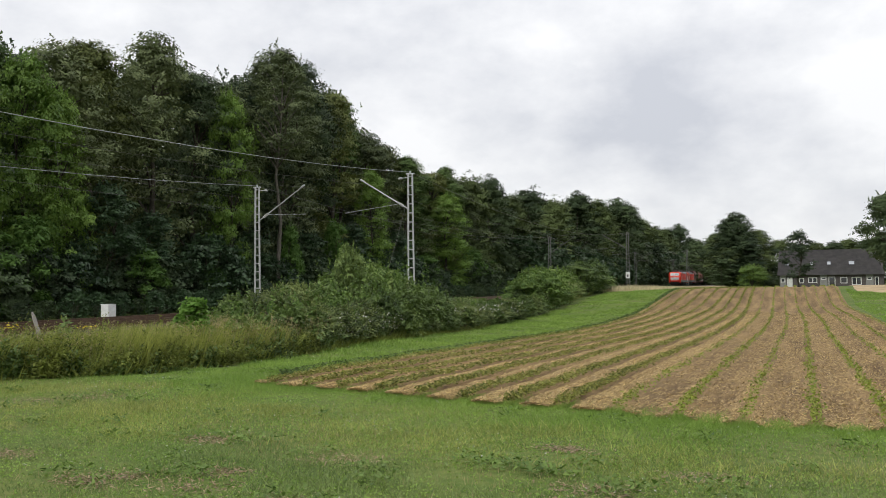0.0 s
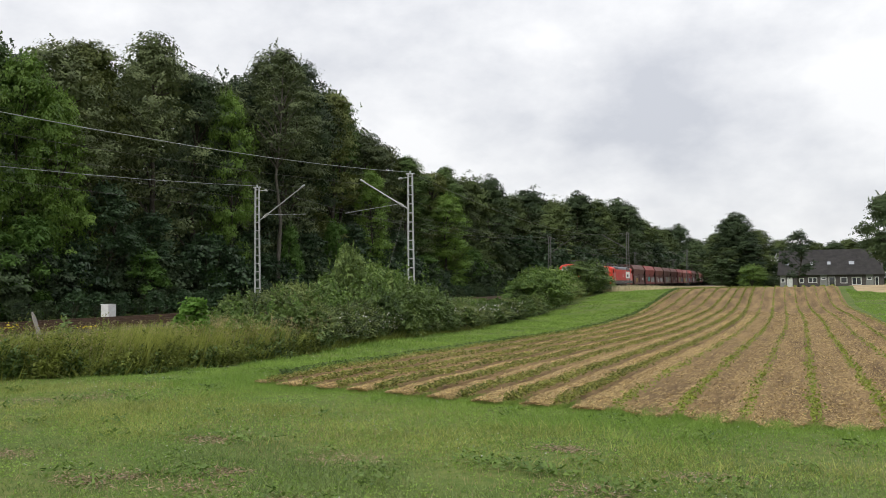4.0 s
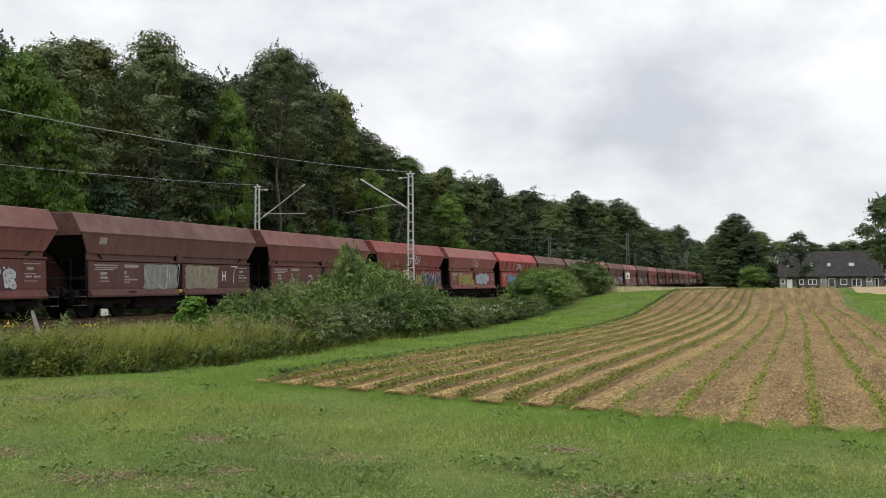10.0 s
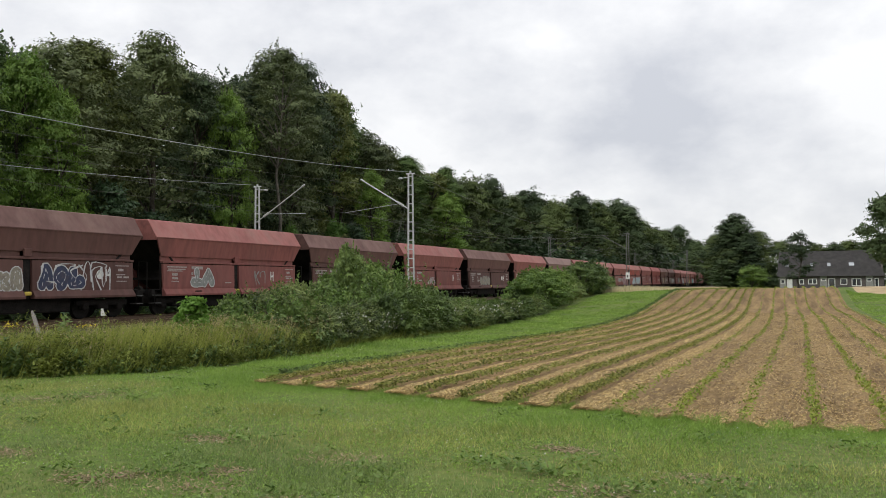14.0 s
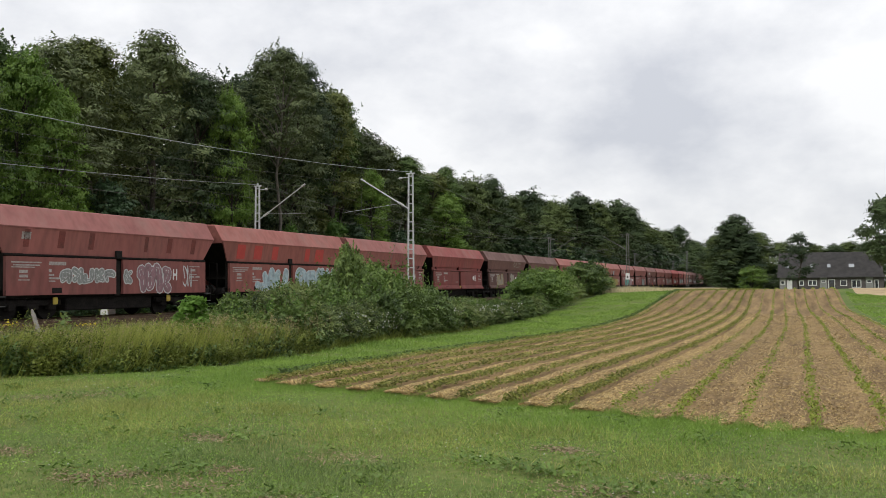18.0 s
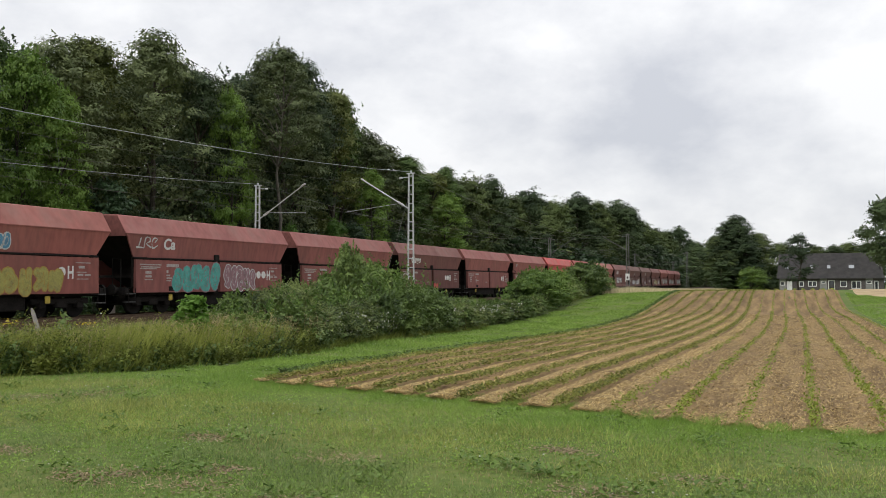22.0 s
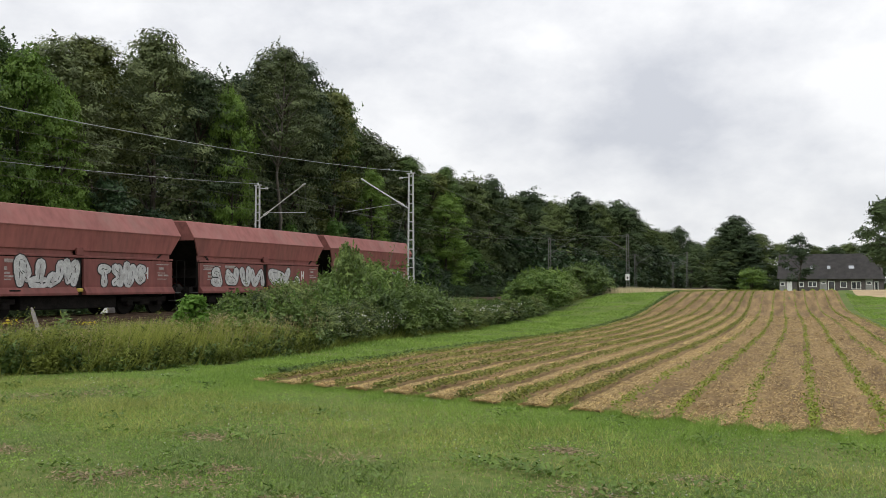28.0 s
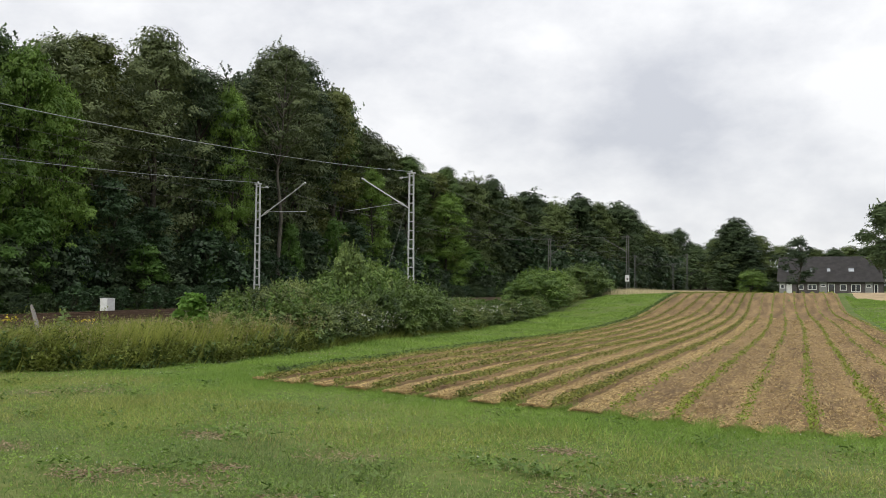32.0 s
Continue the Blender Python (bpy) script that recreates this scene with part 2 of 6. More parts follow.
M["hedge_light"] = leaf_mat("fresh hedge leaves", (0.035, 0.085, 0.014), (0.25, 0.36, 0.08), 0.25, leaf=0.3, plant=0.3, patch=1.4, scale=3.0)
M["hawthorn"] = leaf_mat("hawthorn leaves", (0.014, 0.034, 0.011), (0.18, 0.265, 0.066), 0.16, leaf=0.3, plant=0.4, patch=1.5, scale=3.0)
M["far_leaf"] = leaf_mat("distant leaves", (0.015, 0.029, 0.013), (0.110, 0.158, 0.061), 0.1, rough=0.85, leaf=0.15, plant=0.5, patch=1.2, scale=0.5)
M["far_dark_leaf"] = leaf_mat("distant olive leaves", (0.022, 0.038, 0.013), (0.138, 0.182, 0.056), 0.1, rough=0.85, leaf=0.15, plant=0.5, patch=1.2, scale=0.5)
M["verge_leaf"] = leaf_mat("verge weed leaves", (0.022, 0.042, 0.009), (0.35, 0.40, 0.090), 0.45, leaf=0.5, plant=0.0, patch=1.8, scale=2.6)
M["grass"] = leaf_mat("grass blades", (0.17, 0.215, 0.046), (0.50, 0.525, 0.16), 0.35, leaf=1.0, plant=0.0, patch=1.5, scale=0.9)
M["cool_grass"] = leaf_mat("bluish short grass", (0.095, 0.155, 0.042), (0.32, 0.40, 0.15), 0.35, leaf=1.0, plant=0.0, patch=1.5, scale=1.1)
M["far_grass"] = leaf_mat("lush grass", (0.12, 0.225, 0.035), (0.34, 0.48, 0.10), 0.4, leaf=0.6, plant=0.0, patch=1.2, scale=0.6)
M["fresh_leaf"] = leaf_mat("fresh green leaves", (0.035, 0.090, 0.016), (0.17, 0.30, 0.062), 0.3, leaf=0.3, plant=0.2, patch=1.0, scale=1.1)
M["ivy_leaf"] = leaf_mat("dark glossy leaves", (0.012, 0.028, 0.013), (0.085, 0.150, 0.062), 0.12, rough=0.4, leaf=0.5, plant=0.2, patch=1.0, scale=1.0)
M["sapling"] = leaf_mat("bright sapling leaves", (0.09, 0.21, 0.03), (0.24, 0.40, 0.08), 0.45)
M["tall_grass"] = leaf_mat("tall grass", (0.058, 0.092, 0.012), (0.41, 0.45, 0.105), 0.5, leaf=0.6, plant=0.0, patch=1.5, scale=2.2)
M["pale_weed"] = leaf_mat("pale weed leaves", (0.13, 0.20, 0.06), (0.34, 0.43, 0.17), 0.4)
M["arching_grass"] = leaf_mat("arching grass", (0.17, 0.21, 0.035), (0.50, 0.52, 0.14), 0.5, leaf=0.5, plant=0.0, patch=1.2, scale=1.6)
M["petal"] = leaf_mat("white petals", (0.42, 0.43, 0.36), (0.68, 0.68, 0.62), 0.3)
M["yellow_petal"] = leaf_mat("yellow petals", (0.55, 0.42, 0.03), (0.75, 0.6, 0.06), 0.3)
M["brown_litter"] = leaf_mat("brown litter", (0.20, 0.140, 0.080), (0.43, 0.325, 0.20), 0.2, leaf=1.0, plant=0.0, patch=0.4)
M["olive_crop"] = leaf_mat("yellowing crop leaves", (0.058, 0.076, 0.014), (0.37, 0.385, 0.09), 0.35, leaf=0.8, plant=0.0, patch=0.7, scale=0.8)
M["litter"] = leaf_mat("straw litter", (0.17, 0.118, 0.058), (0.67, 0.492, 0.215), 0.2, leaf=1.0, plant=0.0, patch=0.5)
M["bright_litter"] = leaf_mat("bleached straw litter", (0.31, 0.22, 0.095), (0.88, 0.67, 0.30), 0.2, leaf=1.0, plant=0.0, patch=0.5)
M["bank_straw"] = leaf_mat("bleached bank grass", (0.38, 0.32, 0.18), (0.85, 0.74, 0.48), 0.3, leaf=0.8, plant=0.0, patch=0.5)
M["straw"] = leaf_mat("dry grass stems", (0.24, 0.19, 0.09), (0.58, 0.48, 0.27), 0.3, leaf=0.8, plant=0.0, patch=0.5)
M["crop"] = leaf_mat("crop leaves", (0.10, 0.15, 0.018), (0.36, 0.42, 0.075), 0.4, leaf=0.8, plant=0.0, patch=0.9, scale=0.6)


# ---- ground ----
def grid(name, xs, ys, zfun, material):
    X, Y = np.meshgrid(xs, ys)
    V = np.stack([X, Y, zfun(X, Y)], -1).reshape(-1, 3)
    nx, ny = len(xs), len(ys)
    i = (np.arange(ny - 1)[:, None] * nx + np.arange(nx - 1)[None, :]).ravel()
    F = np.stack([i, i + 1, i + nx + 1, i + nx], 1)
    me = mesh_np(name, V, F, material)
    me.polygons.foreach_set("use_smooth", np.ones(len(F), bool))
    return new(name, me)


def build_ground():
    xs = np.unique(np.concatenate([np.linspace(-2500, -120, 14), np.linspace(-120, -24, 20), np.arange(-24, 14, 0.5), np.linspace(14, 100, 30), np.linspace(100, 2500, 14)]))
    ys = np.unique(np.concatenate([np.linspace(-900, -60, 10), np.linspace(-60, 0, 20), np.arange(0, 30, 0.5), np.arange(30, 110, 1.0), np.linspace(110, 300, 40), np.linspace(300, 3500, 20)]))
    g = grid("ground", xs, ys, lambda x, y: ground_z(x, y, 1.0), M["meadow"])
    tagged(g, "mown green meadow with bare brown patches", "ground", kind="structure")
    # the tilled field lies on the meadow as a sheet of low ridges
    fx = np.linspace(FIELD_X0, FIELD_X1, 8 * 16 + 1)
    fy = np.concatenate([np.linspace(0, 1, 120) ** 1.6 * 95])
    X, U = np.meshgrid(fx, fy)
    Y = field_front(X) + U + (0.16 * np.sin(X * 5.3) * np.sin(X * 2.1 + 1) + 0.09 * np.sin(X * 17) + 0.22 * np.clip(np.cos((X - ROW0) / ROW * 2 * np.pi), 0, 1)) * np.clip(1 - U / 2, 0, 1)
    r = np.random.default_rng(5)
    fade = np.clip(U / 0.5, 0, 1)
    Z = ground_z(X, Y) - 0.02 + fade * (0.05 + np.interp(X, [-3, -1.5], [-0.02, 0.045]) * np.cos((X - ROW0) / ROW * 2 * np.pi) + r.normal(0, 0.01, X.shape))
    Z[0] -= 0.06
    Z[:, 0] -= 0.06
    Z[:, -1] -= 0.06
    X = X + lane(X, Y)
    V = np.stack([X, Y, Z], -1).reshape(-1, 3)
    nx, ny = len(fx), len(fy)
    i = (np.arange(ny - 1)[:, None] * nx + np.arange(nx - 1)[None, :]).ravel()
    me = mesh_np("field", V, np.stack([i, i + 1, i + nx + 1, i + nx], 1), M["soil"])
    me.polygons.foreach_set("use_smooth", np.ones(len(me.polygons), bool))
    tagged(new("field", me), "tilled brown field with straw litter and low crop rows", "field", kind="structure")


build_ground()


def stubble_edge(x):
    return 84 - 0.9 * (np.asarray(x, float) - 4)


def build_stubble():
    g = grid("stubble_field", np.linspace(3.9, 60, 60), np.linspace(68, 135, 80), lambda x, y: ground_z(x, y) + 0.07 * np.clip((y - stubble_edge(x)) / 1.2, -1, 1) - 0.2 * (x < 4.5), M["stubble"])
    tagged(g, "pale dry stubble field beyond the grass strip", "field", kind="structure")


build_stubble()


def along(ys, x, z):
    return [(x + float(bend(y)), y, z) for y in ys]


TRACK_YS = [-120, -60, -20, 0, 20, 40, 60, 80, 100, 120, 140, 160, 180, 200, 225, 250, 275, 300, 330, 360, 400, 450, 520, 620]


def build_track():
    bm = bmesh.new()
    loft(bm, [[(-31.0 + b, y, -0.15), (-29.6 + b, y, 0.17), (-25.9 + b, y, 0.22), (-24.9 + b, y, 0.22), (-21.4 + b, y, 0.19), (-20.7 + b, y, -0.15)] for y, b in ((y, float(bend(y))) for y in TRACK_YS)])
    tagged(new("track_bed", to_mesh("track_bed", bm, M["ballast"])), "brown-grey crushed stone ballast bed", "track bed", kind="structure")
    sl = bmesh.new()
    box(sl, -1.3, 1.3, -0.13, 0.13, 0.06, 0.22, 0.02)
    sleeper = to_mesh("sleeper", sl, M["sleeper"])
    for tx in (TRACK_X, TRACK2_X):
        t = thing("railway_track", "rusty rails on sleepers over brown ballast", "railway track", "railway tracks", kind="structure")
        for side in (-0.7525, 0.7525):
            bm = bmesh.new()
            prof = [(-0.07, 0.21), (0.07, 0.21), (0.07, 0.225), (0.012, 0.25), (0.012, 0.335), (0.036, 0.345), (0.036, 0.38), (-0.036, 0.38), (-0.036, 0.345), (-0.012, 0.335), (-0.012, 0.25), (-0.07, 0.225)]
            loft(bm, [[(tx + side + b + px, y, pz) for px, pz in prof] for y, b in ((y, float(bend(y))) for y in TRACK_YS)])
            part("rail", bm, M["rail"], t)
        for k in range(150):
            y = 10 + k * 0.6
            s = part("sleeper", sleeper, None, t)
            s.location = (tx + float(bend(y)), y, 0)


build_track()


# ---- trees ----
def crown_mesh(name, seed, H, R, low, count, material, size=0.16, lumps=46, fat=1.0, inner=12, spray=1.0, tips=0.5):
    """Leaves on many overlapping clumps over an egg-shaped crown, broad leaf masses inside them, upright shoots on top."""
    r = np.random.default_rng(seed)
    g = R / 5.0
    u = r.random(lumps) ** 0.9
    u[:5] = (0.98, 0.93, 0.9, 0.87, 0.84)
    girth = np.where(u < 0.3, (0.55 + 1.5 * u) ** 0.9, np.sqrt(np.clip(1 - ((u - 0.38) / 0.64) ** 2, 0.02, 1)))
    a = np.arange(lumps) * 2.39996 + r.normal(0, 0.4, lumps)
    out = r.uniform(0.35, 1.0, lumps) ** 0.55
    rad = r.uniform(0.75, 1.35, lumps) * g * fat
    reach = np.maximum(R * girth * r.uniform(0.85, 1.06, lumps) - rad * 0.8, 0.1) * out
    L = np.stack([np.cos(a) * reach, np.sin(a) * reach, low + 0.6 * g + u * (H - low - 1.5 * g)], 1)
    # each clump carries flat sprays of leaves, mostly on its upper side
    sub = 14
    kk = np.repeat(np.arange(lumps), sub)
    d = r.normal(size=(len(kk), 3))
    d /= np.linalg.norm(d, axis=1, keepdims=True)
    d[:, 2] = np.where(r.random(len(kk)) < 0.25, d[:, 2], np.abs(d[:, 2]) * 1.1 - 0.15)
    S = L[kk] + d * (rad[kk] * r.uniform(0.72, 1.05, len(kk)))[:, None] * np.array([1.1, 1.1, 0.85])
    w = r.uniform(0.6, 1.4, len(kk))
    k = r.choice(len(kk), count, p=w / w.sum())
    C = S[k] + r.normal(0, 1, (count, 3)) * np.array([0.30, 0.30, 0.095]) * g * fat * spray
    C[:, 2] -= np.linalg.norm(C[:, :2] - S[k][:, :2], axis=1) * 0.3
    nrm = d[k] * 0.8 + np.array([0, 0, 0.5]) + r.normal(0, 0.2, C.shape)
    s = r.uniform(0.6, 1.35, count) * size
    # broad masses inside the clumps and round the stem keep the sky from showing through
    k2 = np.repeat(np.arange(lumps), inner * 4)
    C2 = L[k2] + np.clip(r.normal(0, 0.26, (len(k2), 3)), -0.5, 0.4) * rad[k2][:, None] - np.array([0, 0, 0.16]) * g
    k3 = r.integers(0, lumps, lumps * 14)
    C3 = L[k3] * np.array([0.55, 0.55, 1.0]) * r.uniform(0.3, 1.0, (len(k3), 1)) ** np.array([1, 1, 0])
    C3[:, 2] -= 0.8 * g
    # shoots
    top = np.flatnonzero(u + 0.3 * out > 0.55)
    nt = int(len(top) * 4 * tips)
    k4 = top[r.integers(0, len(top), nt)]
    foot = L[k4] + np.stack([r.normal(0, 0.5, nt) * rad[k4], r.normal(0, 0.5, nt) * rad[k4], 0.6 * rad[k4]], 1)
    ln, f = r.uniform(0.25, 0.75, nt) * g * 1.1, np.linspace(0.0, 1, 12)
    lean = r.normal(0, 0.55, (nt, 2))
    C4 = np.stack([foot[:, 0:1] + lean[:, 0:1] * f * ln[:, None], foot[:, 1:2] + lean[:, 1:2] * f * ln[:, None], foot[:, 2:3] + f * ln[:, None]], -1).reshape(-1, 3)
    C4 += r.normal(0, 1, C4.shape) * 0.055 * g * np.repeat(np.tile(1.3 - f, nt), 1)[:, None]
    C, nrm = np.concatenate([C, C2, C3, C4]), np.concatenate([nrm, r.normal(0, 1, C2.shape), r.normal(0, 1, C3.shape), r.normal(0, 1, C4.shape) + np.array([0, 0, 0.5])])
    s = np.concatenate([s, r.uniform(0.09, 0.14, len(k2)) * rad[k2], r.uniform(0.12, 0.19, len(k3)) * g, r.uniform(0.7, 1.1, len(C4)) * size])
    V, F = leaves(r, C, nrm, s, 0.8, True)
    return mesh_np(name, V, F, material), L


def trunk_mesh(seed, H, R, low, L, base_r):
    r = random.Random(seed)
    bm = bmesh.new()
    top = H * 0.82
    pts = [(r.uniform(-0.15, 0.15) * i, r.uniform(-0.15, 0.15) * i, top * i / 5 - (0.3 if i == 0 else 0)) for i in range(6)]
    tube(bm, pts, [base_r * (1.25 if i == 0 else 1 - 0.16 * i) for i in range(6)], 9)
    for i in range(0, len(L), 3):
        e = Vector(L[i])
        z = max(low * 0.7, min(top * 0.9, e.z - 1.0 - (abs(e.x) + abs(e.y)) * 0.35))
        k = z / top * 5
        i0 = min(int(k), 4)
        b = Vector(pts[i0]).lerp(Vector(pts[i0 + 1]), k - i0)
        mid = b.lerp(e, 0.5) + Vector((0, 0, 0.5))
        tube(bm, [b, mid, e], [base_r * 0.36, base_r * 0.2, base_r * 0.06], 5)
    return to_mesh("trunk", bm, M["bark"], True)


def tree(name, seed, H, R, low, count, label, group, mt="oak", size=0.16, base_r=0.3, lumps=46, fat=1.0, inner=12, spray=1.0, tips=0.5):
    t = thing(name, label, "tree", group)
    me, L = crown_mesh("crown", seed, H, R, low, count, M[mt], size, lumps, fat, inner, spray, tips)
    part("trunk", trunk_mesh(seed, H, R, low, L, base_r), None, t)
    part("crown", me, None, t)
    return t


def place(src, used, x, y, z, rz, s, sz=None):
    """First use of a template moves it, later uses copy it."""
    m = Matrix.LocRotScale((x, y, z), Euler((0, 0, rz)), (s, s, sz or s))
    if src.name in used:
        return copy_thing(src, m @ Matrix.Diagonal((1 / src.scale.x, 1 / src.scale.y, 1 / src.scale.z, 1)))
    used.add(src.name)
    src.matrix_basis = m
    return src


# how steeply the forest's outline stands over the meadow, by bearing
OUTLINE = ((-60, 0.262), (-51.8, 0.262), (-50.1, 0.271), (-48.8, 0.264), (-47.8, 0.262), (-46.8, 0.274), (-46.2, 0.287), (-45.4, 0.274), (-44.4, 0.262), (-43.6, 0.27), (-42.6, 0.277), (-41.2, 0.279), (-40, 0.264), (-39.1, 0.248), (-38.4, 0.231),
           (-37.7, 0.240), (-36.6, 0.252), (-35.2, 0.262), (-33.7, 0.264), (-32.3, 0.258), (-31, 0.246), (-29.8, 0.23), (-29.3, 0.21), (-28.4, 0.193), (-27.4, 0.177), (-26.4, 0.16), (-25.4, 0.147), (-24.4, 0.147), (-23.5, 0.137), (-22.5, 0.138),
           (-21.7, 0.12), (-20.8, 0.1215), (-19.7, 0.1225), (-18.7, 0.11), (-18, 0.099), (-16.9, 0.107), (-15.6, 0.0946), (-14.7, 0.0955), (-13.6, 0.101), (-12.6, 0.0933), (-11.4, 0.092), (-10.3, 0.0895), (-9.5, 0.080), (-9.2, 0.066), (-8.3, 0.0628),
           (-7.4, 0.061), (-6.7, 0.054), (-5.5, 0.047), (10, 0.045))


def forest_height(x, y, share=1.0):
    return 1.65 + share * float(np.interp(math.degrees(math.atan2(x, y)), *zip(*OUTLINE))) * math.hypot(x, y)


def build_forest():
    used = set()
    R = random.Random(3)
    lab = "tall dark-green broadleaf tree at the forest edge"
    far_lab = "distant dark-green broadleaf tree beside the railway"
    kw = dict(lumps=62, size=0.095, fat=1.3, spray=0.85, tips=0.12)
    T = [tree("forest_tree", 11, 18, 4.4, 1.2, 21000, lab, "forest trees", "oak", **kw),
         tree("forest_tree", 12, 18, 4.0, 0.8, 19000, lab, "forest trees", "olive", **kw),
         tree("forest_tree", 13, 18, 4.8, 1.6, 23000, lab, "forest trees", "dark_leaf", **kw),
         tree("forest_tree", 14, 18, 3.8, 0.6, 18000, lab, "forest trees", "mid_leaf", **kw)]
    B = [tree("forest_tree", 16 + i, 18, 5.0, 2.0, 6500, lab, "forest trees", ("oak", "dark_leaf")[i], lumps=90, size=0.16) for i in range(2)]
    D = [tree("distant_tree", 41 + i, 18, 5.4 + 0.4 * i, 0.2, 10500, far_lab, "distant trees", ("far_leaf", "far_dark_leaf", "far_leaf", "far_dark_leaf")[i], lumps=36, size=0.175, fat=1.75, spray=0.62, tips=0.03) for i in range(4)]
    light = [tree("light_tree", 15, 14, 4.0, 0.6, 17000, "light-green young tree at the forest edge", "light forest trees", "light_leaf", 0.095, 0.2, 60, 1.1)]
    fresh = [tree("fresh_tree", 18, 5.4, 2.0, 0.2, 7000, "fresh green young tree under the forest edge", "fresh young trees", "fresh_leaf", 0.075, 0.07, 34, 1.1, 12, 1.2)]
    ivy = [tree("ivy_tree", 19, 7.8, 2.6, 0.2, 9500, "dark glossy-leaved tree under the forest edge", "ivy-like trees", "ivy_leaf", 0.085, 0.12, 60, 0.9)]
    y, k = 22.0, 0
    while y < 104:
        x = -41.3 + float(bend(y)) + R.uniform(-0.9, 0.9)
        h = forest_height(x, y, R.uniform(0.97, 1.03) * (0.93 if 53 < y < 60 else 1.0))
        kind = k % 4 if y < 44 else (0, 2)[k % 2] if y < 67 else (1, 3, 0)[k % 3]
        place(T[kind], used, x, y, 0, R.uniform(0, 6.3), R.uniform(0.81, 1.0), h / 18)
        k += 1
        y += R.uniform(3.4, 4.6)
    while y < 430:
        x = -42.5 + float(bend(y)) + R.uniform(-0.9, 0.9)
        h = forest_height(x, y, R.uniform(0.80, 0.88))
        place(D[k % 4], used, x, y, 0, R.uniform(0, 6.3), R.uniform(1.0, 1.2), h / 18)
        k += 1
        y += R.uniform(8.5, 11.5)
    # crowns that stand out of the far row: bearing, crown half-width in degrees, rise over the eye
    for bear, half, rise, i in ((-20.9, 1.6, 0.126, 3), (-19.5, 1.5, 0.124, 0), (-18.0, 1.2, 0.103, 1), (-16.9, 1.6, 0.108, 2), (-15.2, 1.3, 0.097, 3), (-13.7, 1.6, 0.103, 0), (-12.4, 1.1, 0.095, 1), (-11.1, 1.55, 0.0935, 2), (-10.2, 0.9, 0.084, 0),
                                (-8.9, 0.9, 0.064, 3), (-8.1, 0.8, 0.060, 1), (-7.25, 0.8, 0.063, 2), (-6.6, 0.7, 0.046, 0), (-6.0, 0.7, 0.043, 1)):
        k = math.tan(radians(bear))
        y = next(q for q in np.arange(100.0, 480.0, 0.5) if (-39.8 + float(bend(q))) / q > k or q > 470)
        x = y * k
        d = math.hypot(x, y)
        place(D[i], used, x, y, 0, R.uniform(0, 6.3), d * math.tan(radians(half)) / 4.4, (1.65 + rise * d) / 18)
    y = 27.0
    while y < 250:
        far = y > 100
        x = -48.5 + float(bend(y)) + R.uniform(-2, 2)
        h = forest_height(x, y, R.uniform(0.88, 0.97))
        place((D[R.randrange(4)] if far else B[R.randrange(2)]), used, x, y, 0, R.uniform(0, 6.3), 1.05, h / 18)
        y += R.uniform(5.5, 7.5) * (1.6 if far else 1)
    y = 30.0
    while y < 110:
        x = -57 + float(bend(y)) + R.uniform(-2, 2)
        h = forest_height(x, y, R.uniform(0.85, 0.95))
        place(D[R.randrange(3)], used, x, y, 0, R.uniform(0, 6.3), 1.2, h / 18)
        y += R.uniform(6, 8)
    # lighter trees that stand out of the edge
    for yy, x, h, w in ((34.6, -39.4, 14.9, 0.66), (36.6, -39.0, 13.2, 0.6), (31.5, -39.2, 14.0, 0.6), (51.9, -38.6, 16.2, 0.6), (74.0, -38.4, 13.0, 0.62), (94, -38.6, 12.5, 0.85)):
        place(light[0], used, x, yy, 0, R.uniform(0, 6.3), w, h / 14)
    for yy, x, h, w in ((33.3, -37.6, 5.6, 0.95), (30.6, -37.6, 5.0, 1.0), (41.4, -37.0, 4.1, 0.82), (65.6, -37.5, 7.6, 0.72), (58.6, -37.6, 6.6, 0.62), (86, -37.8, 5.0, 1.0), (100.5, -38.0, 6.2, 1.3), (106, -38.4, 5.2, 1.2), (48.5, -37.4, 3.0, 0.6)):
        place(fresh[0], used, x + float(bend(yy)), yy, 0, R.uniform(0, 6.3), w, h / 5.4)
    for yy, x, h, w in ((39.6, -38.2, 8.2, 0.95), (43.4, -38.4, 6.6, 0.9), (54.0, -38.4, 6.0, 0.9), (62.5, -38.6, 6.5, 1.0), (70, -38.6, 7.5, 1.1), (80, -38.6, 7.5, 1.1)):
        place(ivy[0], used, x, yy, 0, R.uniform(0, 6.3), w, h / 7.8)
    slim = tree("slender_tree", 59, 20.6, 4.6, 11.0, 15000, "slender tree with a bare pale trunk and an open crown", "", "oak", 0.085, 0.2, 60, 0.85, 4, 1.0, 0.35)
    slim.location = (-37.8, 57.0, 0)
    for o in slim.children:
        if o.name.startswith("trunk"):
            o.data.materials[0] = M["pale_bark"]
